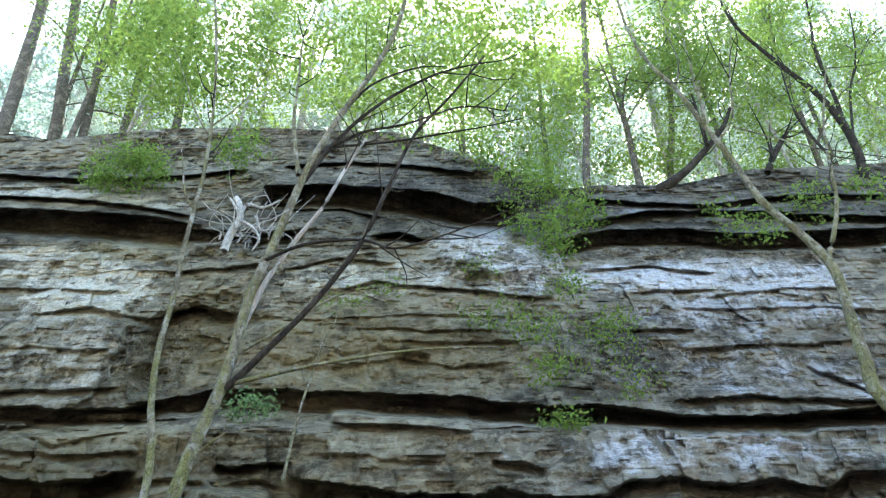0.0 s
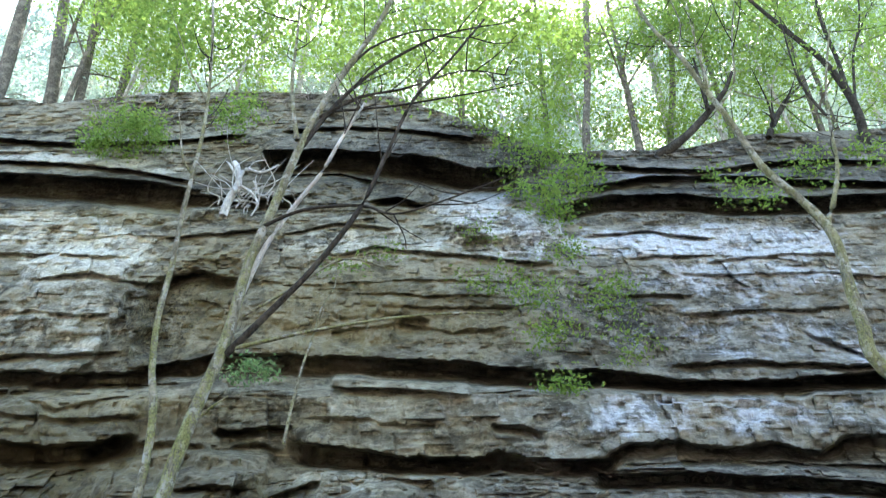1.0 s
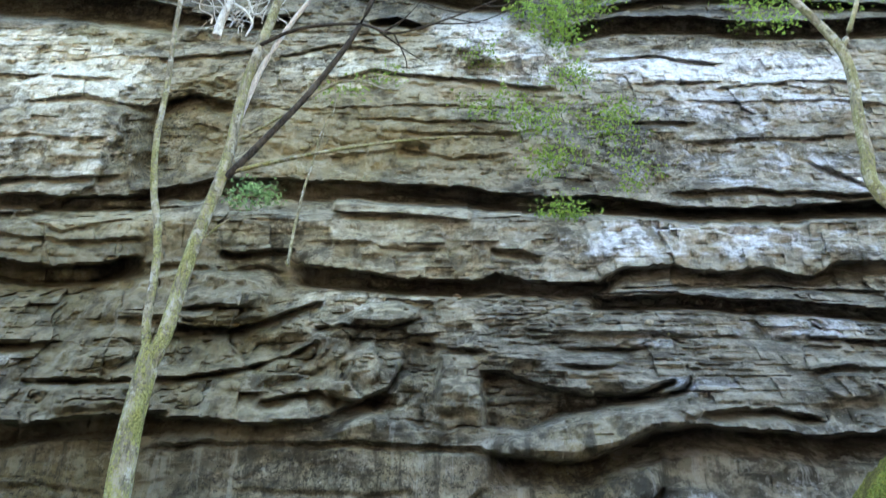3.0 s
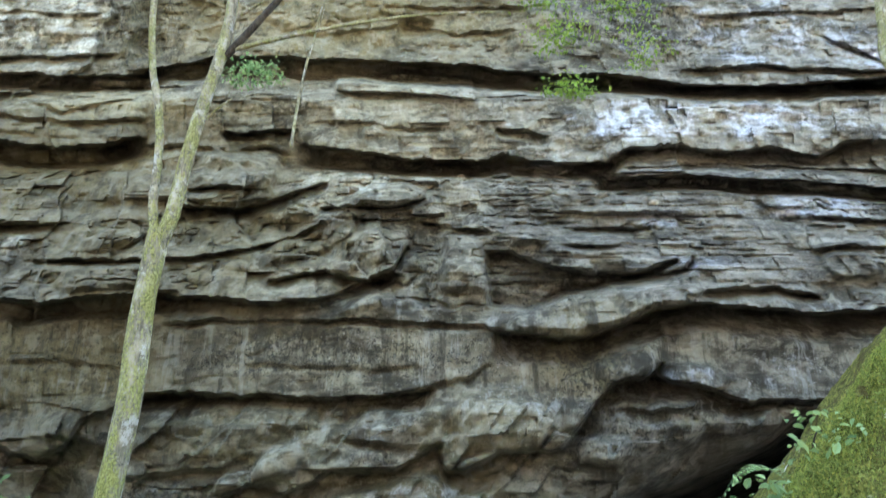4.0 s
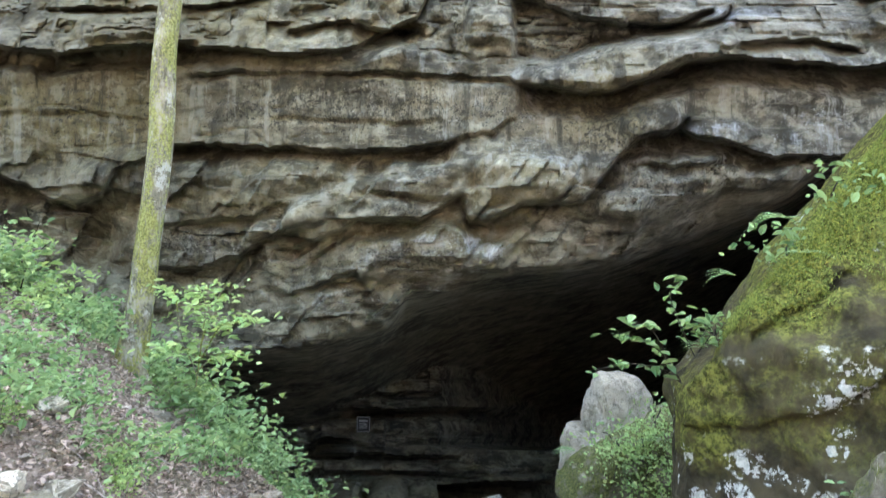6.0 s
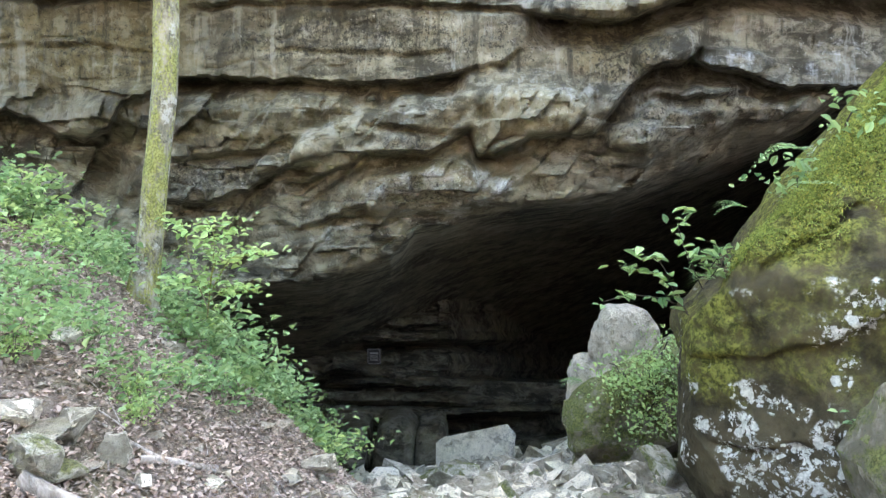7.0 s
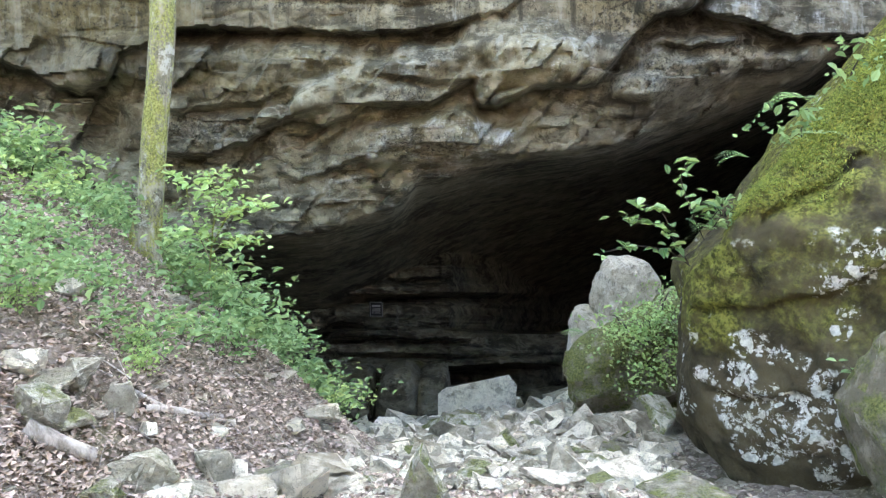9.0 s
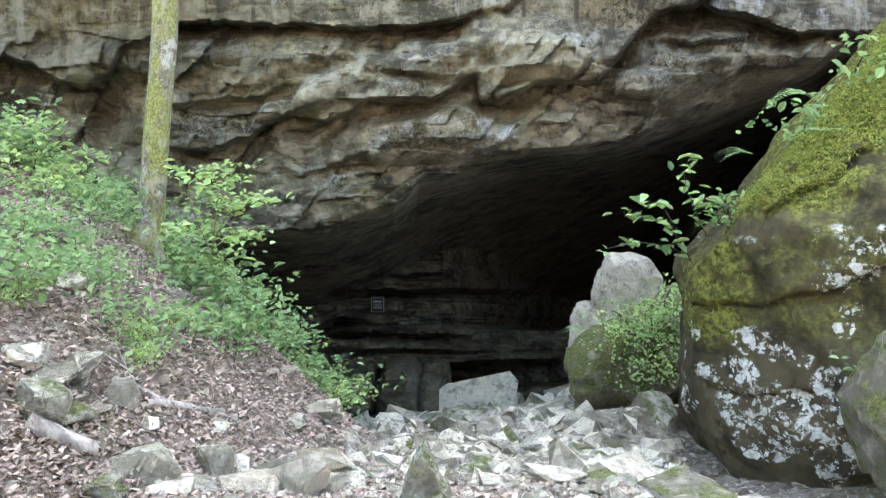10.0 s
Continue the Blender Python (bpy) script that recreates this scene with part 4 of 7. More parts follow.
for c, a, e in (
    (0, 1.0, (-9.78, 14.52, 1.83, 1.51)), (0, 0.85, (-11.07, 15.68, 1.37, 0.96)), (0, 0.8, (-8.47, 12.12, 1.08, 1.03)), (0, 0.6, (-9.39, 12.49, 1.77, 2.26)),
    (0, 1.0, (7.20, 14.71, 4.40, 0.81)), (0, 0.7, (7.73, 13.42, 3.65, 1.17)), (0, 0.55, (7.26, 11.65, 3.43, 1.27)), (0, 0.7, (8.94, 11.13, 1.17, 0.68)),
    (0, 1.0, (0.78, 16.41, 1.32, 0.87)), (0, 0.9, (2.09, 15.21, 1.34, 1.07)), (0, 0.7, (-1.77, 14.90, 2.37, 0.94)),
    (0, 0.75, (5.86, 9.2, 4.3, 0.5)), (0, 0.4, (2.03, 8.75, 0.71, 0.37)), (0, 0.3, (-1.08, 9.39, 3.12, 0.66)), (0, 0.7, (6.65, 7.03, 1.95, 0.43)), (0, 0.6, (-1.96, 7.88, 1.61, 0.47)), (0, 0.6, (3.86, 6.76, 1.82, 0.27)), (0, 0.7, (-8.05, 6.26, 0.32, 0.57)), (0, 0.6, (4.58, 5.60, 0.70, 0.25)),
    (0, 0.4, (-1.50, 3.99, 3.19, 0.51)), (0, 0.45, (1.05, 3.06, 0.84, 0.65)), (0, 0.5, (4.00, 3.62, 0.64, 0.23)), (0, 0.55, (5.56, 3.67, 0.73, 0.46)), (0, 0.6, (-0.77, 1.44, 1.39, 0.45)), (0, 0.4, (-2.82, 0.91, 1.12, 0.51)), (0, 0.5, (-4.79, 1.61, 0.91, 0.40)), (0, 1.0, (-13.0, 19.1, 1.4, 0.3)), (0, 1.0, (-11.2, 18.9, 1.3, 0.3)), (0, 1.0, (-9.5, 18.55, 1.2, 0.28)), (0, 0.9, (-8.2, 18.2, 0.9, 0.25)), (0, 1.0, (-8.6, 14.2, 1.3, 1.2)), (0, 0.5, (7.58, 17.61, 3.54, 0.53)),
    (1, 1.0, (-6.78, 3.70, 2.32, 0.96)), (1, 0.8, (-7.73, 8.11, 3.06, 1.57)), (1, 0.6, (0.59, 2.70, 1.14, 0.55)), (1, 0.8, (-1.91, 12.43, 3.53, 1.59)), (1, 0.75, (-5.74, 6.52, 3.62, 1.78)), (1, 0.6, (-7.36, 9.54, 2.90, 0.83)), (1, 0.6, (-9.08, 16.14, 2.00, 0.53)),
    (1, 0.85, (2.24, 3.99, 0.92, 0.76)), (1, 0.7, (-5.99, 12.47, 1.50, 2.03)), (1, 0.6, (-0.37, 1.84, 1.37, 0.39)), (1, 0.5, (-3.76, 2.68, 1.94, 0.46)), (1, 0.7, (2.46, 4.67, 0.95, 0.32)),
    # dark channel: water streaks and lichen, plus shade painted into recesses
    (2, 1.0, (2.5, 3.5, 1.0, 0.7)), (2, 0.9, (3.0, 2.7, 1.2, 0.5)), (2, 1.0, (4.54, 12.02, 1.47, 1.73)), (2, 0.9, (-6.81, 11.93, 1.20, 2.13)), (2, 1.0, (-1.79, 3.99, 3.10, 0.56)), (2, 1.0, (-0.82, 18.63, 3.81, 1.74)), (2, 0.9, (-9.71, 17.25, 3.83, 0.78)),
    (2, 0.8, (1.67, 5.44, 1.28, 0.77)), (2, 0.6, (-6.88, 3.79, 1.94, 0.76)), (2, 0.9, (8.04, 16.23, 4.63, 0.99)), (2, 0.7, (-0.40, 5.57, 0.60, 1.07)), (2, 1.0, (-1.17, 1.48, 1.10, 0.40)), (2, 0.9, (-1.35, 2.27, 0.68, 0.21)), (2, 0.9, (-4.77, 1.71, 0.91, 0.30)), (2, 0.6, (-2.80, 1.22, 0.91, 0.40)),
):
    tint(c, a, *e)
# tone by height and side: darker lower and left, shade painted under the brow
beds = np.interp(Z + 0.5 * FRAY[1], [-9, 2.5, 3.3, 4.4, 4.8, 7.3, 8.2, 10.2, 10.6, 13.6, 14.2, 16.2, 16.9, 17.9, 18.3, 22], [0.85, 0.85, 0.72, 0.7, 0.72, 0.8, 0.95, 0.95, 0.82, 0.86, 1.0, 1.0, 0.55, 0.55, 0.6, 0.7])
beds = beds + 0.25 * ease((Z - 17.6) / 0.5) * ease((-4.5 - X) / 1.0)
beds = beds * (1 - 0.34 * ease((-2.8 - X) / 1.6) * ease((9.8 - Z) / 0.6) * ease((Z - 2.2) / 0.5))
beds = beds + 0.25 * fbm(X * 0.25, Z * 1.6, 4, 95)
# shade painted in: all rock inside the cave gets a darker colour
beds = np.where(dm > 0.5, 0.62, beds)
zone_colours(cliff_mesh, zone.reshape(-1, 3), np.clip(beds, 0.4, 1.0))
zone_colours(cliff_mesh, np.stack([np.clip(1.15 * wallish, 0.12, 1) * high, ease((3.2 - X) / 5 + 0.6 * FRAY[0]) * (0.55 + 0.45 * ease((Z - 2.6) / 0.8)), blocky], -1).reshape(-1, 3), None, "bedding")
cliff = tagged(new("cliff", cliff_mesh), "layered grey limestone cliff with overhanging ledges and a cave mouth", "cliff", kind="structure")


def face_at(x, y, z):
    """The place on the rock face that the camera sees behind or before the given one."""
    rise = (cz - CAMERA_Z) / np.interp(cz, BASE_Z, BASE_Y)
    j = min(np.searchsorted(rise, (z - CAMERA_Z) / y), len(cz) - 1)
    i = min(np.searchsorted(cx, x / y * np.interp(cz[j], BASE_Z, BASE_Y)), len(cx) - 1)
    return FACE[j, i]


# the wooded slope above the brow
hx, hy = np.linspace(-160, 160, 90), np.concatenate([np.linspace(19.5, 60, 60), np.linspace(62, 400, 30)])
HX, HY = np.meshgrid(hx, hy)


def hill_z(x, y):
    brow = np.interp(x, [-14, -2, 3, 14], [22.0, 22.0, 19.3, 19.6])
    up = np.maximum(0, np.asarray(y, float) - 20.5)
    return brow - 0.35 + np.minimum(up * 0.62, 15 + up * 0.2) + 0.5 * fbm(np.asarray(x) * 0.4, np.asarray(y) * 0.4, 3, 91) - np.maximum(0, 20.5 - y) * 0.4


hill = new("wooded_slope", mesh_of("wooded_slope", np.stack([HX, HY, hill_z(HX, HY)], -1).reshape(-1, 3), grid_faces(len(hy), len(hx)), M_SOIL))
tagged(hill, "brown leaf-covered hillside rising above the cliff's brow", "hillside", kind="structure")


# ---- growing things ----
def tube(points, r0, r1, sides=8, rough=0.06, seed=0, power=1.0):
    """A tapered, slightly knotty limb through the points: vertices and quads."""
    p = np.asarray(points, float)
    k = max(2, int(4 * (len(p) - 1)))
    s = np.linspace(0, len(p) - 1, k + 1)
    i = np.clip(s.astype(int), 0, len(p) - 2)
    f = (s - i)[:, None]
    a, b = p[i], p[i + 1]
    pa, pb = p[np.maximum(i - 1, 0)], p[np.minimum(i + 2, len(p) - 1)]
    c = 0.5 * (2 * a + (b - pa) * f + (2 * pa - 5 * a + 4 * b - pb) * f ** 2 + (3 * a - pa - 3 * b + pb) * f ** 3)
    d = np.gradient(c, axis=0)
    d /= np.linalg.norm(d, axis=1)[:, None] + 1e-9
    ref = np.where(np.abs(d[:, 2:3]) > 0.9, [[1.0, 0, 0]], [[0, 0, 1.0]])
    u = np.cross(d, ref)
    u /= np.linalg.norm(u, axis=1)[:, None]
    w = np.cross(d, u)
    rad = r0 + (r1 - r0) * np.linspace(0, 1, k + 1) ** power
    ang = np.linspace(0, 2 * math.pi, sides, endpoint=False)
    rr = rad[:, None] * (1 + rough * (2 * vnoise(np.arange(k + 1)[:, None] * 0.7 + seed, ang[None] * 1.3, seed) - 1))
    v = c[:, None] + rr[..., None] * (np.cos(ang)[None, :, None] * u[:, None] + np.sin(ang)[None, :, None] * w[:, None])
    rows = np.arange(k)[:, None] * sides
    j = np.arange(sides)
    faces = np.stack([rows + j, rows + (j + 1) % sides, rows + sides + (j + 1) % sides, rows + sides + j], -1).reshape(-1, 4)
    return v.reshape(-1, 3), faces, c


def joined(pieces):
    vs, fs, n = [], [], 0
    for v, f in pieces:
        vs.append(v)
        fs.append(f + n)
        n += len(v)
    return np.concatenate(vs), np.concatenate(fs)


def leaves_at(centres, size, rng, up=0.6, fold=0.22, long=1.5, vary=0.35, fine=False):
    """Pointed, folded leaves at the centres, lying roughly level: vertices and faces (two a leaf)."""
    n = len(centres)
    nor = rng.normal(size=(n, 3)) * (1 - up)
    nor[:, 2] += up
    nor /= np.linalg.norm(nor, axis=1)[:, None]
    d = rng.normal(size=(n, 3))
    d -= (d * nor).sum(1)[:, None] * nor
    d /= np.linalg.norm(d, axis=1)[:, None] + 1e-9
    s = np.cross(nor, d)
    z = (size * (1 + vary * rng.normal(size=n)).clip(0.4, 1.8))[:, None]
    base, tip = centres - d * z * long * 0.5, centres + d * z * long * 0.5 - nor * z * 0.18
    k = np.arange(n)[:, None]
    if not fine:
        l1, r1 = centres - d * z * 0.15 + s * z * 0.5 + nor * z * fold, centres - d * z * 0.15 - s * z * 0.5 + nor * z * fold
        v = np.stack([base, l1, tip, r1], 1).reshape(-1, 3)
        return v, np.concatenate([k * 4 + [[0, 1, 2]], k * 4 + [[0, 2, 3]]])
    lift = nor * z * fold
    l1, l2 = centres - d * z * 0.35 + s * z * 0.42 + lift, centres + d * z * 0.25 + s * z * 0.36 + lift
    r1, r2 = centres - d * z * 0.35 - s * z * 0.42 + lift, centres + d * z * 0.25 - s * z * 0.36 + lift
    v = np.stack([base, l1, l2, tip, r2, r1], 1).reshape(-1, 3)
    return v, np.concatenate([k * 6 + [[0, 1, 2, 3]], k * 6 + [[0, 3, 4, 5]]])


def sprays(x, y, z, rx, ry, rz, count, per, size, rng, spread=0.45, up=0.6, fine=False):
    """Flat sprays of leaves scattered through an ellipsoid."""
    c = rng.normal(size=(count, 3))
    c *= (rng.random((count, 1)) ** 0.45) / np.linalg.norm(c, axis=1)[:, None]
    c = c * (rx, ry, rz) + (x, y, z)
    off = rng.normal(size=(count, per, 3)) * (spread, spread, spread * 0.28)
    pts = (c[:, None] + off).reshape(-1, 3)
    return leaves_at(pts, size, rng, up, fine=fine)


def leaf_part(name, pieces, material, parent, label=""):
    v, f = joined(pieces)
    return part(name, mesh_of(name, v, f, material, False), parent, label)


def limb_part(name, points, r0, r1, material, parent, sides=8, seed=0, power=1.0, label=""):
    v, f, _ = tube(points, r0, r1, sides, 0.08, seed, power)
    return part(name, mesh_of(name, v, f, material, True), parent, label)


def empty(name, place, label, category, group=""):
    ob = new(name)
    ob.empty_display_size = 0.2
    ob.location = place
    return tagged(ob, label, category, group)


# ---- forest above the brow ----
def forest_tree(height, crown_low, width, leaf, seed, material, bark, r0, count, per):
    rng = np.random.default_rng(seed)
    t = empty("tree", (0, 0, 0), "tall slender woodland tree with backlit green leaves", "tree", "trees above the cliff")
    lean = rng.normal(size=2) * 0.03 * height
    pts = [(0, 0, -1.0), (lean[0] * 0.2, lean[1] * 0.2, height * 0.3), (lean[0] * 0.6, lean[1] * 0.6, height * 0.65), (lean[0], lean[1], height)]
    limb_part("trunk", pts, r0, r0 * 0.2, bark, t, 9, seed)
    pieces, boughs = [], []
    for k in range(15):
        h = crown_low + (height - crown_low) * (k + 0.5) / 15
        a, reach = rng.random() * 6.28, width * (0.45 + 0.65 * rng.random()) * (1.1 - 0.6 * k / 15)
        base = np.array([lean[0] * h / height, lean[1] * h / height, h])
        tip = base + (math.cos(a) * reach, math.sin(a) * reach, reach * (0.1 + 0.5 * rng.random()))
        v, f, c = tube([base, (base + tip) / 2 + (0, 0, 0.25 * reach), tip], r0 * 0.28, 0.015, 5, 0.05, k)
        boughs.append((v, f))
        for m in (0.45, 0.75, 1.0):
            q = base + (tip - base) * m + (0, 0, 0.15 * reach)
            pieces.append(sprays(*q, 0.7 + 0.3 * width * m, 0.7 + 0.3 * width * m, 0.6, count, per, leaf, rng, 0.34))
    v, f = joined(boughs)
    part("branchwork", mesh_of("branchwork", v, f, bark, True), t)
    leaf_part("crown", pieces, material, t)
    return t


KINDS = [
    forest_tree(17, 4.5, 3.2, 0.075, 1, M_CANOPY, M_BARK_MID, 0.17, 9, 24), forest_tree(22, 7.5, 3.6, 0.085, 2, M_FAR, M_BARK_HAZED, 0.2, 8, 24),
    forest_tree(13, 2.5, 2.6, 0.07, 3, M_CANOPY, M_BARK_HAZED, 0.1, 9, 22), forest_tree(19, 6, 3.4, 0.085, 4, M_FAR, M_BARK_MID, 0.16, 8, 24),
    forest_tree(23, 9, 4.0, 0.13, 5, M_FAR, M_BARK_HAZED, 0.24, 5, 26), forest_tree(18, 5, 3.6, 0.2, 6, M_CANOPY, M_BARK_MID, 0.2, 4, 13),
]
rng = np.random.default_rng(12)
spots = [(0, -14.5, 21.5), (2, -8.4, 22.0), (1, -6.4, 24.5), (2, -3.2, 22.6), (3, -1.0, 25.5), (2, 2.6, 21.6), (3, 4.4, 24.4), (2, 5.8, 23.4), (0, 7.4, 22.0), (1, 9.4, 24.0), (2, 10.4, 21.6),
         (3, 12.0, 24.0), (2, 13.4, 21.8), (0, 15.0, 23.0), (3, 17.0, 25.0), (2, 18.6, 22.6), (1, 20.5, 26.0), (0, 1.0, 27.0), (2, -12.4, 21.4), (3, -17.0, 24.0)]
for k in range(46):
    spots.append((4, float(rng.uniform(-38, 38)), float(rng.uniform(28, 60))))
# unseen trees behind and beside the viewer, added to block low sky light
for k in range(26):
    spots.append((int(rng.integers(4, 6)), float(rng.uniform(-30, 30)), float(rng.uniform(-38, -13))))
spots += [(4, -17.5, 3.0), (5, -18.5, 9.0), (5, -16.0, -5.0), (4, 17.5, 2.0), (5, 19.0, 8.0), (4, 16.5, -6.0)]
used = set()
for k, x, y in spots:
    m = pose(x, y, float(hill_z(x, y)) if y > 19 else float(ground_z(x, y)), 0, 0, float(rng.uniform(0, 360)))
    if k in used:
        copy_thing(KINDS[k], m)
    else:
        KINDS[k].matrix_basis = m
        used.add(k)
rng = np.random.default_rng(44)
ux, uy = rng.uniform(-30, 30, 2600), 22.5 + 26 * rng.random(2600) ** 1.3
low = np.stack([ux, uy, hill_z(ux, uy) + 0.3 + 4.0 * rng.random(2600) ** 1.6], 1)
pts = (low[:, None] + rng.normal(size=(2600, 14, 3)) * (0.5, 0.5, 0.25)).reshape(-1, 3)
v, f = leaves_at(pts, 0.11, rng, 0.55)
# denser towards the right, where little sky shows through
ux, uy = 48 - 96 * rng.random(12000) ** 1.3, rng.uniform(44, 66, 12000)
high = np.stack([ux, uy, hill_z(ux, uy) + 30 * rng.random(12000)], 1)
far_v, far_f = leaves_at((high[:, None] + rng.normal(size=(12000, 15, 3)) * (1.0, 1.0, 0.45)).reshape(-1, 3), 0.21, rng, 0.5)
tagged(new("far_woods", mesh_of("far_woods", far_v, far_f, M_FAR, False)), "leaves of the woods farther up the hill, haze painted in", "woods", kind="stuff")
tagged(new("understory", mesh_of("understory", v, f, M_FAR, False)), "undergrowth between the trees above the cliff, haze painted into its pale green", "undergrowth", kind="stuff")
for line, r in (
    ([(-16.49, 20.50, 24.56), (-17.14, 20.67, 29.36), (-17.96, 20.83, 34.97), (-18.91, 21.00, 40.77)], 0.3), ([(-15.80, 22.50, 26.42), (-16.50, 22.50, 30.19), (-17.59, 22.50, 36.16), (-19.03, 22.50, 42.94)], 0.28), ([(-14.30, 22.00, 25.37), (-14.73, 22.00, 29.55), (-15.36, 22.00, 34.91), (-16.13, 22.00, 40.89)], 0.2),
    ([(-13.90, 24.00, 27.68), (-14.04, 24.00, 31.24), (-14.41, 24.00, 36.45), (-15.16, 24.00, 42.66)], 0.22), ([(-12.14, 25.00, 29.47), (-12.42, 25.00, 32.86), (-13.14, 25.00, 40.41)], 0.22), ([(5.19, 21.00, 22.35), (5.65, 21.00, 26.01), (6.19, 21.00, 31.48), (7.06, 21.00, 39.85)], 0.15), ([(9.01, 23.00, 24.28), (9.65, 23.00, 27.57), (10.47, 23.00, 32.96), (11.65, 23.00, 40.60)], 0.14),
):
    x, y, z = line[0]
    t = empty("tree", (x, y, z), "tall straight woodland trunk against the bright sky", "tree", "trees above the cliff")
    limb_part("trunk", [(0, 0, min(-0.5, float(hill_z(x, y)) - z - 0.5))] + [(px - x, py - y, pz - z) for px, py, pz in line], r, r * 0.75, M_BARK_MID, t, 10, int(r * 100))
    q = np.array(line[-1]) - line[0]
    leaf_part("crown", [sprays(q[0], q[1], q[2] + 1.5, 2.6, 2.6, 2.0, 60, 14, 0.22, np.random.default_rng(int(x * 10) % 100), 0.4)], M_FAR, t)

# ---- the mossy tree on the bank ----
near = empty("tree", [(-3.57, 8.40, 0.28)][0], "slender forked tree with pale mossy bark on the bank", "tree")
B0 = Vector(near.location)


def rel(points):
    return [tuple(Vector(p) - B0) for p in points]


limb_part("trunk", rel([(B0.x - 0.04, B0.y, B0.z - 0.5)] + [(-3.57, 8.40, 0.28), (-3.43, 8.40, 1.49), (-3.29, 8.40, 2.58)] + [(-3.25, 8.40, 3.52), (-3.18, 8.40, 4.26), (-3.15, 8.40, 4.51)]), 0.145, 0.115, M_BARK, near, 12, 3)
limb_part("trunk_flare", rel([(B0.x, B0.y, B0.z - 0.35), (B0.x + 0.01, B0.y, B0.z + 0.1), (B0.x + 0.03, B0.y, B0.z + 0.55)]), 0.2, 0.13, M_BARK, near, 12, 5, 0.6)
limb_part("root", rel([(B0.x - 0.2, B0.y - 0.16, B0.z - 0.45), (B0.x - 0.12, B0.y - 0.1, B0.z - 0.05), (B0.x - 0.02, B0.y - 0.02, B0.z + 0.5)]), 0.1, 0.07, M_BARK, near, 9, 15)
limb_part("root", rel([(B0.x + 0.22, B0.y - 0.14, B0.z - 0.45), (B0.x + 0.13, B0.y - 0.08, B0.z - 0.05), (B0.x + 0.04, B0.y - 0.02, B0.z + 0.45)]), 0.1, 0.07, M_BARK, near, 9, 16)
MAIN = limb_part("main_stem", rel([(-3.14, 8.40, 4.36), (-3.03, 8.40, 4.68), (-2.91, 8.40, 5.43), (-2.77, 8.40, 6.11)] + [(-2.60, 8.40, 6.85), (-2.50, 8.43, 7.96), (-2.27, 8.45, 9.03), (-1.98, 8.48, 10.37), (-1.61, 8.50, 11.51), (-1.14, 8.52, 12.66), (-0.80, 8.55, 13.78), (-0.59, 8.57, 15.20), (-0.47, 8.60, 17.68)]), 0.09, 0.03, M_BARK, near, 10, 7)
SECOND = limb_part("second_stem", rel([(-3.16, 8.40, 4.33), (-3.25, 8.40, 4.78), (-3.25, 8.40, 5.50), (-3.32, 8.40, 6.05)] + [(-3.42, 8.40, 6.47), (-3.48, 8.38, 7.16), (-3.45, 8.35, 7.91), (-3.46, 8.32, 8.73), (-3.44, 8.30, 9.43), (-3.43, 8.28, 10.29), (-3.50, 8.25, 11.38), (-3.72, 8.22, 13.05), (-4.16, 8.20, 15.39)]), 0.055, 0.018, M_BARK, near, 8, 9)
BRANCHES = []
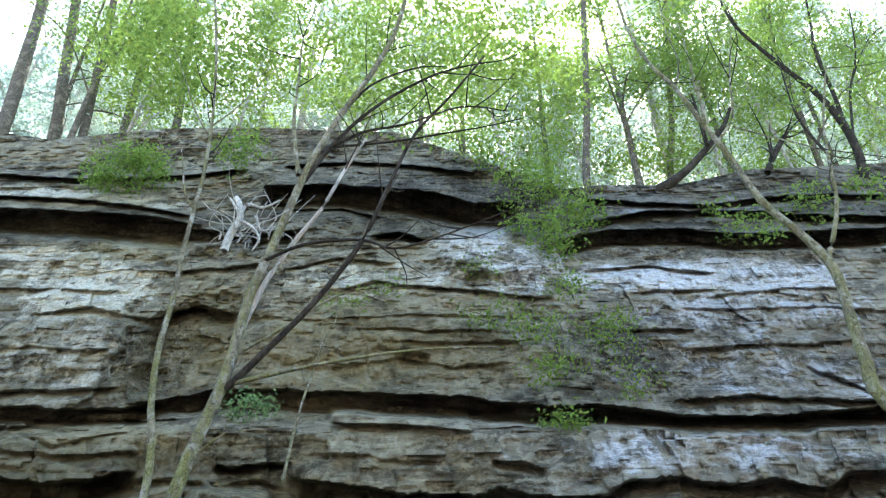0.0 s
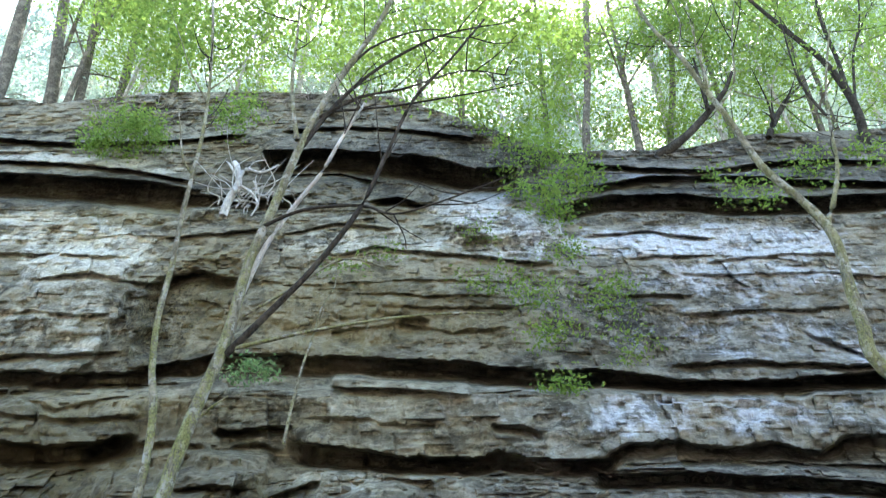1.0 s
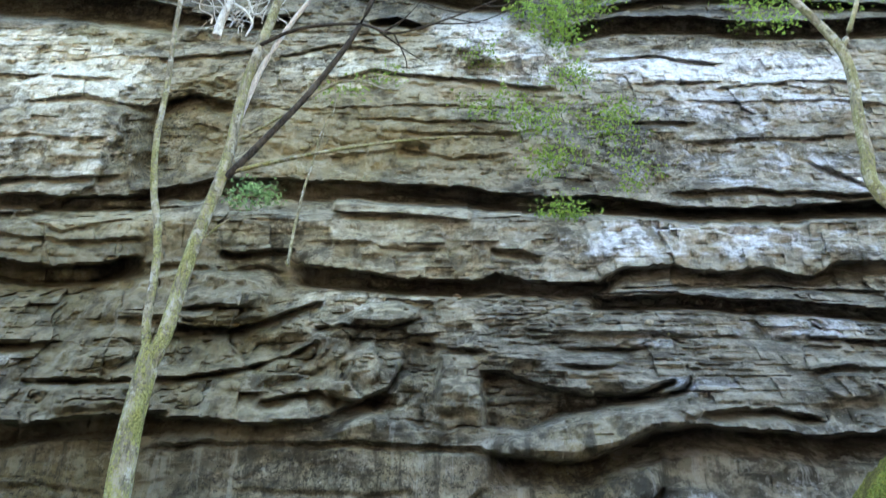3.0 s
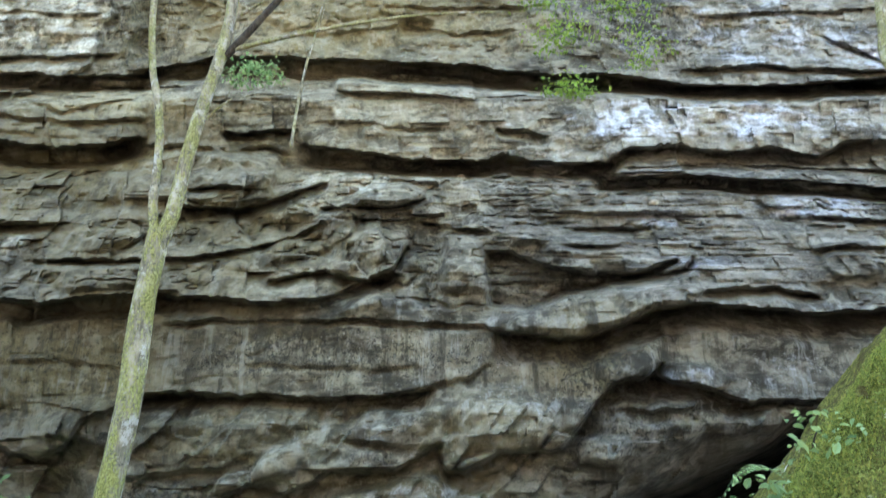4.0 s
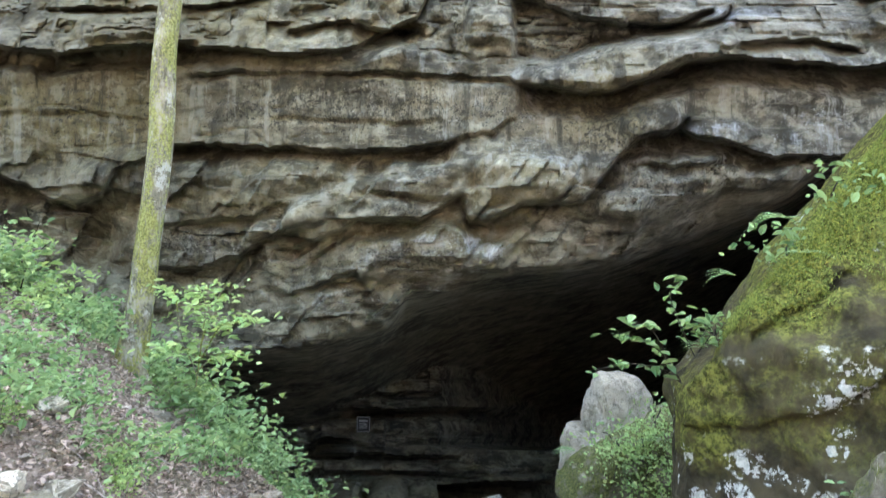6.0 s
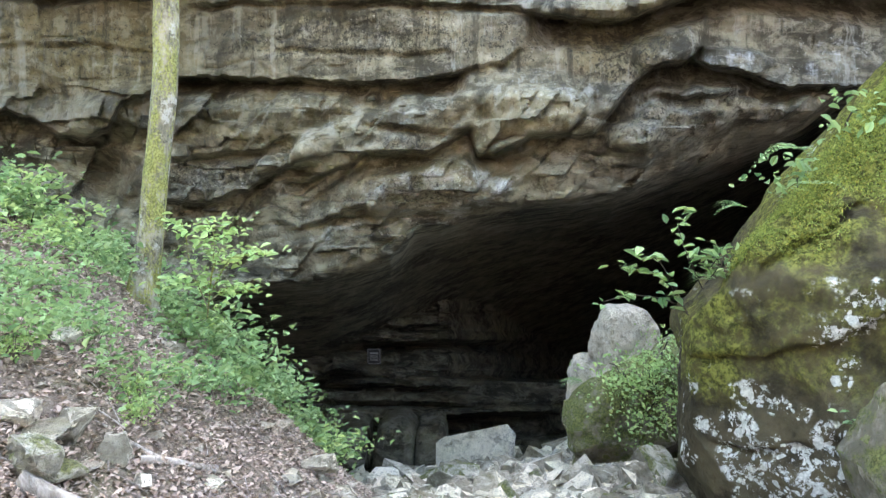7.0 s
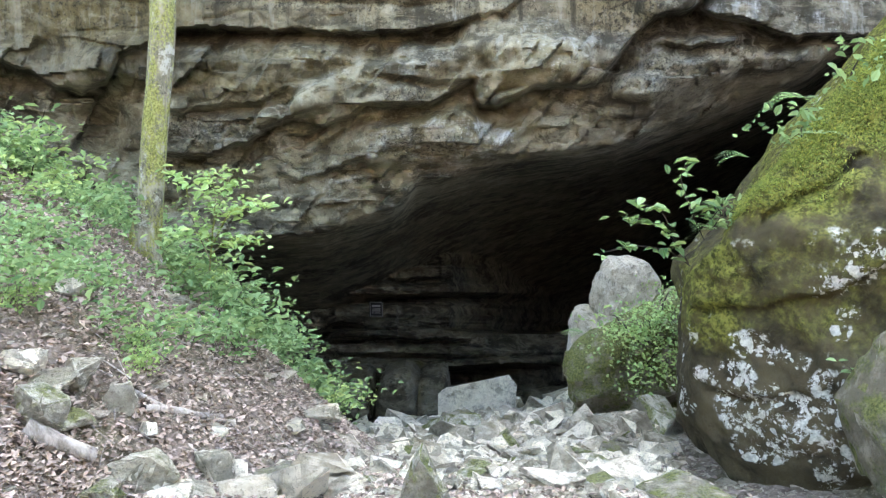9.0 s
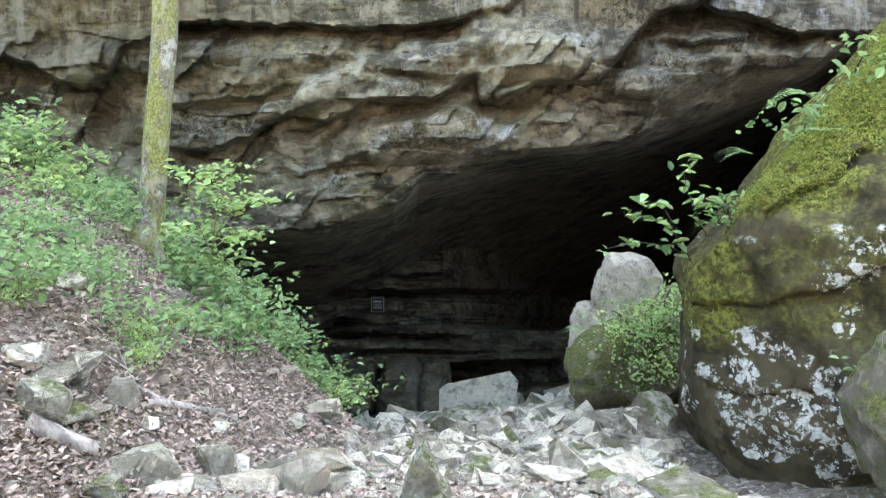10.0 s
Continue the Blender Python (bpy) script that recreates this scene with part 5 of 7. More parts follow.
for k, (pts, r) in enumerate((
    ([(-2.58, 8.40, 6.63), (-2.14, 8.29, 7.09), (-1.57, 8.17, 7.76), (-1.05, 8.06, 8.59), (-0.71, 7.94, 9.49), (-0.37, 7.83, 10.38), (0.16, 7.71, 11.09), (0.68, 7.60, 11.87)], 0.035),
    ([(-2.58, 8.40, 6.69), (-2.03, 8.30, 6.77), (-1.49, 8.20, 6.83), (-0.69, 8.10, 6.91), (-0.02, 8.00, 6.91), (0.63, 7.90, 6.85)], 0.022),
    ([(-2.53, 8.50, 7.57), (-2.32, 8.44, 8.24), (-2.01, 8.38, 8.87), (-1.67, 8.32, 9.43), (-1.40, 8.26, 10.09), (-1.10, 8.20, 10.73)], 0.05),
    ([(-2.36, 8.40, 8.59), (-1.83, 8.26, 8.74), (-1.06, 8.12, 8.69), (-0.60, 7.98, 8.42), (-0.02, 7.84, 8.49), (0.86, 7.70, 8.79)], 0.02),
    ([(-2.01, 8.50, 10.16), (-1.56, 8.43, 10.98), (-0.90, 8.35, 11.73), (-0.01, 8.27, 12.33), (0.81, 8.20, 12.51)], 0.03),
    ([(-1.81, 8.50, 10.75), (-1.22, 8.38, 11.05), (-0.53, 8.25, 11.09), (0.33, 8.12, 11.32), (1.00, 8.00, 11.07)], 0.022),
    ([(-1.67, 8.60, 10.98), (-0.70, 8.45, 10.93), (0.16, 8.30, 10.95), (0.66, 8.15, 10.90), (1.24, 8.00, 10.91)], 0.016),
    ([(-1.63, 8.60, 11.63), (-1.12, 8.50, 12.34), (-0.38, 8.40, 12.64), (0.08, 8.30, 12.53)], 0.02),
    ([(-2.08, 8.40, 10.18), (-2.30, 8.53, 11.43), (-2.38, 8.67, 12.70), (-2.46, 8.80, 14.15)], 0.03),
    ([(-2.45, 8.40, 7.17), (-1.84, 8.27, 7.49), (-1.22, 8.13, 7.82), (-0.57, 8.00, 7.55)], 0.016),
    ([(-2.75, 8.40, 5.82), (-2.59, 8.30, 5.91), (-2.41, 8.20, 5.98)], 0.014),
    ([(-3.44, 8.30, 9.43), (-3.59, 8.20, 9.66), (-3.68, 8.10, 10.12), (-3.80, 8.00, 10.66)], 0.015),
    ([(-3.48, 8.30, 11.18), (-3.14, 8.20, 11.45), (-2.76, 8.10, 12.00), (-2.51, 8.00, 12.29)], 0.012),
    ([(-3.49, 8.30, 10.92), (-3.79, 8.20, 11.45), (-4.00, 8.10, 12.01), (-4.31, 8.00, 12.75)], 0.012),
)):
    BRANCHES.append(limb_part("branch", rel(pts), r * (0.8 if k == 2 else 1.35), r * 0.4, M_DEAD if k in (2,) else (M_BARK_DARK if k in (0, 4, 5, 6, 7, 3) else M_BARK), near, 6, 20 + k))
rng = np.random.default_rng(31)
TWIG_FROM = (
    [(-1.60, 8.30, 7.86), (-1.06, 8.18, 8.69), (-0.72, 8.06, 9.61), (-0.38, 7.94, 10.50), (0.16, 7.82, 11.22), (0.68, 7.70, 12.00)], [(-1.69, 8.40, 9.50), (-1.40, 8.30, 10.13), (-1.10, 8.20, 10.73)], [(-1.56, 8.40, 10.95), (-0.90, 8.33, 11.71), (-0.01, 8.27, 12.32), (0.81, 8.20, 12.51)], [(-1.22, 8.40, 11.07), (-0.53, 8.27, 11.11), (0.33, 8.13, 11.33), (1.00, 8.00, 11.07)],
    [(-1.61, 8.50, 11.51), (-1.14, 8.53, 12.67), (-0.80, 8.57, 13.80), (-0.59, 8.60, 15.24)], [(-3.44, 8.30, 9.43), (-3.42, 8.27, 10.29), (-3.50, 8.23, 11.36), (-3.71, 8.20, 13.01)], [(-1.84, 8.30, 8.78), (-1.07, 8.20, 8.76), (-0.61, 8.10, 8.52), (-0.02, 8.00, 8.62), (0.88, 7.90, 8.97)], [(-2.26, 8.40, 11.28), (-2.35, 8.55, 12.56), (-2.43, 8.70, 14.01)])
TWIG_ON = (BRANCHES[0], BRANCHES[2], BRANCHES[4], BRANCHES[5], MAIN, SECOND, BRANCHES[3], BRANCHES[8])
for line, holder in zip(TWIG_FROM, TWIG_ON):
    q = np.array(line) - np.array(B0)
    for k in range(7):
        u = rng.uniform(0.1, 1.0) * (len(q) - 1)
        i = min(int(u), len(q) - 2)
        root = q[i] + (q[i + 1] - q[i]) * (u - i)
        d = (q[i + 1] - q[i]) / np.linalg.norm(q[i + 1] - q[i]) + rng.normal(size=3) * 0.7
        d *= rng.uniform(0.35, 1.1) / np.linalg.norm(d)
        limb_part("twig", [tuple(root), tuple(root + d * 0.5 + rng.normal(size=3) * 0.06), tuple(root + d + (0, 0, 0.12))], 0.013, 0.004, M_BARK_DARK, holder, 5, k)


def blob(x, y, z, rx, rz, count, per=30, size=0.058, deep=None, spread=0.26):
    return sprays(x - B0.x, y - B0.y, z - B0.z, rx, deep or max(rx, rz) * 0.7, rz, count, per, size, rng, spread)


leaf_part("foliage", [
    blob(-5.35, 9.60, 15.30, 1.67, 0.95, 60), blob(-4.16, 9.40, 13.80, 1.24, 1.03, 30), blob(-2.42, 9.60, 14.90, 1.75, 1.12, 50),
    blob(0.20, 9.60, 14.87, 1.96, 1.31, 70), blob(1.77, 9.60, 13.99, 1.16, 1.59, 40), blob(-0.22, 9.40, 13.13, 1.31, 0.96, 22),
    blob(-3.52, 9.60, 18.60, 5.26, 2.84, 120), blob(1.49, 9.60, 18.53, 2.75, 2.82, 60), blob(-1.32, 9.40, 12.98, 0.70, 0.63, 8), blob(-5.60, 9.30, 14.36, 0.84, 1.07, 26),
], M_CANOPY, near, "translucent bright green leaves")

# ---- rocks ----
def unit_ball(level):
    bm = bmesh.new()
    bmesh.ops.create_icosphere(bm, subdivisions=level, radius=1.0)
    v = np.array([p.co[:] for p in bm.verts])
    f = np.array([[q.index for q in p.verts] for p in bm.faces])
    bm.free()
    return v, f


BALLS = {7: unit_ball(7)}


def noise3(p, scale, octaves=3, seed=0, gain=0.55):
    x, y, z = p[:, 0] * scale, p[:, 1] * scale, p[:, 2] * scale
    return 0.5 * (fbm(x + 0.7 * z, y - 0.5 * z, octaves, seed, gain) + fbm(z - 0.4 * x + 9.1, y + 0.6 * x, octaves, seed + 7, gain))


def block_form(seed, size, count=13, split=2, rough=0.035, fine=0.02, corners=None, bevel=0.05):
    """A broken block: the hull of a few corners, its edges worn, its faces uneven."""
    rng = np.random.default_rng(seed)
    if corners is None:
        p = rng.normal(size=(count, 3))
        p /= np.abs(p).max(1)[:, None] ** 0.75 * np.linalg.norm(p, axis=1)[:, None] ** 0.25
        p *= rng.uniform(0.78, 1.0, (count, 1))
    else:
        p = np.array(corners, float)
    bm = bmesh.new()
    for q in p:
        bm.verts.new(q)
    hull = bmesh.ops.convex_hull(bm, input=bm.verts)
    bmesh.ops.delete(bm, geom=[q for q in bm.verts if not q.link_faces], context="VERTS")
    bmesh.ops.dissolve_limit(bm, angle_limit=radians(14), verts=bm.verts, edges=bm.edges)
    span = float(np.ptp(p, axis=0).min())
    if bevel:
        bmesh.ops.bevel(bm, geom=list(bm.edges), offset=bevel * span * 0.5, offset_type="OFFSET", segments=1, profile=0.6, affect="EDGES", clamp_overlap=True)
    bmesh.ops.triangulate(bm, faces=bm.faces)
    for _ in range(split):
        longest = max(e.calc_length() for e in bm.edges)
        cut = [e for e in bm.edges if e.calc_length() > 0.3 * longest]
        bmesh.ops.subdivide_edges(bm, edges=cut, cuts=1, use_grid_fill=True)
        bmesh.ops.triangulate(bm, faces=bm.faces)
    bm.normal_update()
    v, out = np.array([q.co[:] for q in bm.verts]), np.array([q.normal[:] for q in bm.verts])
    f = np.array([[q.index for q in p.verts] for p in bm.faces])
    bm.free()
    step = span * 0.5
    v = v + out * (step * (rough * 2 * noise3(v / step, 1.7, 3, seed) + fine * 2 * noise3(v / step, 6.0, 3, seed + 3, 0.6)))[:, None]
    return v * np.asarray(size), f


def block(corners, seed, material, label, split=3, rough=0.06, fine=0.04, group="", bevel=0.08, category="rock"):
    """A rock given by its corners in the world."""
    c = np.array(corners)
    base = c.mean(0)
    base[2] = c[:, 2].min()
    v, f = block_form(seed, (1, 1, 1), 0, split, rough, fine, c - base, bevel)
    ob = new("rock", mesh_of("rock", v, f, material, True, 22))
    ob.location = tuple(base)
    return tagged(ob, label, category, group)


def rock(place, size, seed, material, label, turn=0.0, tip=0.0, sink=0.25, group="", category="rock"):
    v, f = block_form(seed, size, 17, 3, 0.17, 0.1, None, 0.03)
    ob = new("rock", mesh_of("rock", v, f, material, True, 20))
    x, y = place[:2]
    z = place[2] if len(place) > 2 else float(ground_z(x, y)) + size[2] * (1 - 2 * sink)
    ob.matrix_world = pose(x, y, z, tip, 0, turn)
    return tagged(ob, label, category, group)


# the great mossy boulder beside the path
def mossy_boulder():
    v, f = BALLS[7]
    v = v.copy() * (3.3, 2.6, 3.4) + (4.6, 8.0, 0.1)
    for n, p in (
        ((-0.982, 0.187, -0.034), [(1.69, 6.60, -0.07)][0]), ((-0.761, 0.224, 0.609), [(2.46, 6.80, 1.44)][0]), ((-0.857, -0.020, -0.514), [(1.84, 6.20, -0.82)][0]),
        ((-0.15, -1, 0.1), [(2.34, 6.00, 0.27)][0]), ((-0.2, -0.72, -0.66), [(2.42, 6.00, -0.91)][0]), ((-0.25, -0.7, 0.66), [(2.66, 6.35, 1.21)][0]), ((-0.6, -0.8, 0.05), [(1.70, 6.20, 0.21)][0]),
        ):
        n = np.array(n) / np.linalg.norm(n)
        v -= np.maximum(0, (v - np.array(p)) @ n)[:, None] * n
    mid = np.array((4.0, 8.0, 0.3))
    out = (v - mid) / np.linalg.norm(v - mid, axis=1)[:, None]
    # a bedding crack or two, lumps, then grain
    bed = (v[:, 2] - 0.28 * v[:, 0] + 0.5 * noise3(v, 0.5, 3, 5)) / 0.8
    crack = np.exp(-((bed - np.round(bed)) / 0.05) ** 2)
    # the long crack across its face, the rock under it set back
    cxz = np.array([(1.30, 6.10, 0.05), (1.61, 6.10, 0.12), (1.96, 6.10, 0.22), (2.09, 6.10, 0.20), (2.29, 6.10, 0.33), (2.62, 6.10, 0.42), (2.82, 6.10, 0.57), (3.08, 6.10, 0.77)])
    under = np.interp(v[:, 0], cxz[:, 0], cxz[:, 2]) + 0.06 * noise3(v, 3.0, 3, 21) - v[:, 2]
    v[:, 1] += np.where(v[:, 1] < 7.6, 0.17 * np.exp(-(under / 0.04) ** 2) + 0.12 * ease(under / 0.07) * np.clip(1 - under / 1.2, 0, 1), 0)
    for line, deep in (([(2.14, 0.96), (2.24, 1.03), (2.44, 1.16), (2.64, 1.22), (2.79, 1.35), (2.99, 1.5)], 0.14), ([(1.55, -0.2), (1.59, -0.29), (1.7, -0.38), (1.84, -0.53), (2.05, -0.57), (2.34, -0.45), (2.75, -0.31)], 0.08)):
        lx, lz = zip(*line)
        v[:, 1] += np.where((v[:, 1] < 7.6) & (v[:, 0] > lx[0]) & (v[:, 0] < lx[-1]), deep * np.exp(-((np.interp(v[:, 0], lx, lz) - v[:, 2]) / 0.04) ** 2), 0)
    v = v + out * (0.42 * noise3(v, 0.8, 4, 3) - 0.06 + 0.3 * noise3(v, 2.2, 5, 8, 0.62) + 0.09 * noise3(v, 8, 4, 9, 0.65) - 0.02 * crack)[:, None]
    me = mesh_of("boulder", v, f, M_BOULDER, True, 50)
    nrm = np.zeros(len(v) * 3, np.float32)
    me.vertices.foreach_get("normal", nrm)
    nrm = nrm.reshape(-1, 3)
    fray = noise3(v, 1.8, 4, 31, 0.6)
    line = np.interp(v[:, 0], [1.59, 1.97, 2.25, 2.53, 2.76, 2.9], [0.66, 0.72, 0.86, 0.99, 1.16, 1.33])
    moss = ease((v[:, 2] - line + 1.1 * fray) / 0.42 + 0.4)
    moss = np.maximum(moss, 0.75 * ease((2.22 - v[:, 0] + 0.8 * fray) / 0.3) * ease((v[:, 2] + 0.45) / 0.5))
    moss = np.maximum(moss, (0.34 + 0.5 * fray) * ease((v[:, 2] + 0.2) / 0.4))
    lich = np.full(len(v), 0.14) * (nrm[:, 2] < 0.6)
    for x, y, z, rx, rz in (
        (2.61, 6.00, 0.49, 0.13, 0.08), (2.81, 6.00, 0.68, 0.14, 0.13), (2.70, 6.00, 0.15, 0.07, 0.05), (2.75, 6.00, 0.28, 0.08, 0.06), (2.16, 6.00, -0.05, 0.16, 0.10), (2.37, 6.00, -0.12, 0.14, 0.07), (2.29, 6.00, -0.38, 0.05, 0.08),
        (2.09, 6.00, -0.29, 0.11, 0.10), (2.25, 6.00, -0.60, 0.26, 0.20), (2.45, 6.00, -0.48, 0.12, 0.10), (1.89, 6.00, -0.40, 0.07, 0.06), (2.50, 6.00, -0.84, 0.16, 0.06), (2.63, 6.00, -0.35, 0.10, 0.16), (2.71, 6.00, -0.94, 0.11, 0.20), (2.25, 6.00, -0.93, 0.17, 0.10), (2.60, 6.00, -0.59, 0.11, 0.20), (1.74, 6.00, -0.08, 0.07, 0.08), (1.78, 6.00, -0.79, 0.07, 0.13)):
        r = np.sqrt(((v[:, 0] - x) / rx) ** 2 + ((v[:, 2] - z) / rz) ** 2)
        lich = np.maximum(lich, ease(1.6 - r) * (v[:, 1] < 7.5))
    zone_colours(me, np.stack([moss, lich, 0 * moss], 1))
    ob = new("boulder", me)
    return tagged(ob, "huge dark boulder with green moss and white lichen blotches", "boulder"), v, nrm, moss


boulder, boulder_v, boulder_n, boulder_moss = mossy_boulder()
rock([(2.95, 5.60, -0.33)][0], (0.32, 0.5, 0.6), 301, M_STONE_GREEN, "grey lichen-spotted rock leaning against the mossy boulder", 20, 0)
# rocks before the cave, the named ones first
PALE, MOSSY = "pale broken limestone rock lying in the rubble", "grey limestone rock with green moss on top"
GROUP = "rubble before the cave"
block([(-0.82, 15.0, -4.0), (-0.83, 15.0, -3.27), (-0.68, 15.0, -3.15), (0.5, 15.0, -2.88), (0.66, 15.1, -3.1), (0.6, 15.0, -3.9)] + [(-0.8, 15.5, -3.5), (-0.6, 15.8, -3.42), (0.48, 15.8, -3.14), (0.68, 15.8, -3.4), (0.7, 15.8, -4.2), (-0.7, 15.8, -4.2)], 11, M_SLAB, "large pale angular limestone slab at the cave mouth", 4, 0.06, 0.05, bevel=0.02)
block([(1.77, 11.20, -1.05), (1.85, 11.20, -0.64), (1.78, 11.20, -0.23), (1.92, 11.20, -1.25)] + [(1.52, 11.60, -0.69), (1.62, 11.60, -0.36), (1.77, 11.60, -0.09), (1.58, 11.60, -1.06), (2.10, 11.60, -0.06), (2.36, 11.60, -0.19), (2.53, 11.60, -0.46), (2.50, 11.60, -0.76), (2.54, 11.60, -1.38)] + [(1.74, 12.30, -0.65), (2.02, 12.30, -0.23), (2.40, 12.30, -0.30), (2.59, 12.30, -0.81), (1.85, 12.30, -1.53), (2.62, 12.30, -1.52)], 14, M_GREY, "upright pale rock with a smooth rounded face", 4, 0.13, 0.07, bevel=0.02)
block([(1.23, 11.20, -1.26), (1.37, 11.20, -0.93), (1.60, 11.20, -1.09), (1.31, 11.20, -1.67), (1.74, 11.20, -1.66), (1.84, 11.20, -1.25)] + [(1.19, 11.70, -1.49), (1.28, 11.70, -0.96), (1.35, 11.70, -0.82), (1.57, 11.70, -0.81), (1.88, 11.70, -1.11), (2.10, 11.70, -1.54), (1.20, 11.70, -1.90), (2.03, 11.70, -1.97)] + [(1.48, 12.20, -0.98), (1.91, 12.20, -1.15), (1.43, 12.20, -2.05), (2.11, 12.20, -2.03)], 15, M_GREY, "grey rock wedged beneath an upright pale rock", 4, 0.14, 0.06, bevel=0.05)
block([(1.24, 10.60, -1.57), (1.53, 10.60, -1.25), (1.89, 10.60, -1.09), (2.26, 10.60, -1.01), (1.36, 10.60, -1.88), (1.99, 10.60, -1.65), (2.44, 10.60, -1.78)] + [(1.16, 11.00, -1.41), (1.18, 11.00, -1.73), (1.34, 11.00, -2.11), (1.50, 11.00, -1.08), (1.88, 11.00, -0.88), (2.33, 11.00, -0.75), (2.81, 11.00, -0.55), (2.95, 11.00, -1.89), (2.32, 11.00, -2.52), (1.24, 11.00, -2.38)] + [(1.58, 12.20, -1.51), (2.08, 12.20, -1.11), (3.10, 12.20, -0.53), (1.61, 12.20, -2.31), (2.98, 12.20, -2.37)], 16, M_STONE_GREEN, "mossy grey boulder overgrown with ferns and small plants", 4, 0.22, 0.1, bevel=0.05)
rock([(2.12, 9.60, -1.78)][0], (0.38, 0.4, 0.34), 17, M_STONE_MOSS, MOSSY, 40, 0)
rock([(2.38, 9.80, -1.95)][0], (0.26, 0.3, 0.27), 18, M_STONE_DARK, PALE, 10, 0)
block([(-0.48, 4.30, -0.51), (-0.41, 4.30, -0.31), (-0.34, 4.30, -0.18), (-0.25, 4.30, -0.30), (-0.16, 4.30, -0.50)] + [(-0.38, 4.42, -0.21), (-0.33, 4.42, -0.12), (-0.29, 4.42, -0.19), (-0.49, 4.42, -0.55)] + [(-0.47, 4.60, -0.64), (-0.35, 4.60, -0.28), (-0.14, 4.60, -0.63)], 401, M_STONE_MOSS, "pointed mossy limestone rock standing on end", 3, 0.25, 0.14, bevel=0.03)
for k, (place, w, h, mat, label) in enumerate((
    ((-1.62, 4.70), 0.16, 0.19, M_STONE_DARK, "rounded grey rock lying among dead leaves"),
    ((-1.37, 5.14), 0.23, 0.13, M_STONE_DARK, PALE), ((-2.39, 4.16), 0.23, 0.2, M_STONE_MOSS, MOSSY), ((-2.48, 4.44), 0.26, 0.09, M_STONE, "flat pale stone slab on the bank"),
    ((-1.84, 4.18), 0.26, 0.17, M_STONE_DARK, "mottled grey rock with dark holes"), ((-1.95, 3.90), 0.17, 0.11, M_STONE_MOSS, MOSSY), ((-2.18, 4.66), 0.13, 0.16, M_STONE_DARK, PALE),
    ((1.37, 7.90), 0.3, 0.14, M_STONE_MOSS, "low rock covered with bright green moss"), ((1.25, 4.64), 0.38, 0.12, M_STONE_MOSS, "low rock covered with bright green moss"),
    ((-1.56, 7.40), 0.28, 0.17, M_STONE, PALE), ((-0.90, 4.82), 0.24, 0.11, M_STONE, PALE), ((-0.23, 9.46), 0.36, 0.25, M_STONE_DARK, PALE), ((0.73, 21.98), 0.4, 0.25, M_STONE_MOSS, MOSSY),
    ((3.24, 21.98), 0.48, 0.34, M_STONE, PALE), ((1.42, 9.56), 0.34, 0.25, M_STONE_DARK, PALE), ((2.05, 21.98), 0.34, 0.4, M_STONE, PALE), ((-1.64, 11.68), 0.26, 0.15, M_STONE, PALE), ((-1.00, 10.30), 0.26, 0.14, M_STONE, PALE),
    ((0.56, 8.00), 0.26, 0.2, M_STONE_DARK, PALE), ((0.01, 5.92), 0.16, 0.13, M_STONE_MOSS, MOSSY), ((0.45, 4.90), 0.26, 0.12, M_STONE, PALE), ((-2.40, 4.58), 0.2, 0.16, M_STONE_DARK, PALE), ((-2.28, 4.26), 0.17, 0.1, M_STONE_MOSS, MOSSY),
    ((-2.01, 4.64), 0.08, 0.08, M_STONE, PALE), ((-2.62, 4.40), 0.16, 0.12, M_STONE, PALE), ((-1.32, 4.32), 0.22, 0.1, M_STONE, PALE), ((-1.71, 4.16), 0.2, 0.08, M_STONE, PALE),
)):
    rock(place, (w * 0.85, w * 0.72, h * 0.72), 400 + k, mat, label, 37.0 * k, 0, 0.22, GROUP)

for k, pts in enumerate(([(-3.70, 19.50, -4.47), (-2.80, 19.50, -4.36), (-2.74, 19.50, -5.50), (-3.77, 19.50, -5.53)], [(-2.54, 19.30, -4.44), (-2.29, 19.30, -4.24), (-1.84, 19.30, -4.18), (-1.59, 19.30, -4.46), (-1.62, 19.30, -5.40), (-2.66, 19.30, -5.43)], [(-1.59, 19.60, -4.46), (-0.91, 19.60, -4.33), (-0.76, 19.60, -5.49), (-1.67, 19.60, -5.59)])):
    c = np.array(pts)
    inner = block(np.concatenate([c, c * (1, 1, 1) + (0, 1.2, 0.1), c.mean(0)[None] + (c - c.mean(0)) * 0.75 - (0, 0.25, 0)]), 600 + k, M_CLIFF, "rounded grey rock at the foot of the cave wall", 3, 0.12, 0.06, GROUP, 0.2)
    # their colour is toned down like the cave wall's painted shade
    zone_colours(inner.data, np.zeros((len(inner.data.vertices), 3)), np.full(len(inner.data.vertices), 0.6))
SHAPES = []
for k in range(14):
    v, f = block_form(500 + k, (1, 0.62 + 0.3 * RNG.random(), 0.35 + 0.28 * RNG.random()), 16, 1, 0.08, 0.07, None, 0.0)
    for mat in (M_STONE, M_STONE_DARK, M_STONE_MOSS):
        SHAPES.append(mesh_of("rock", v, f, mat, True, 20))
rng = np.random.default_rng(5)
made = 0
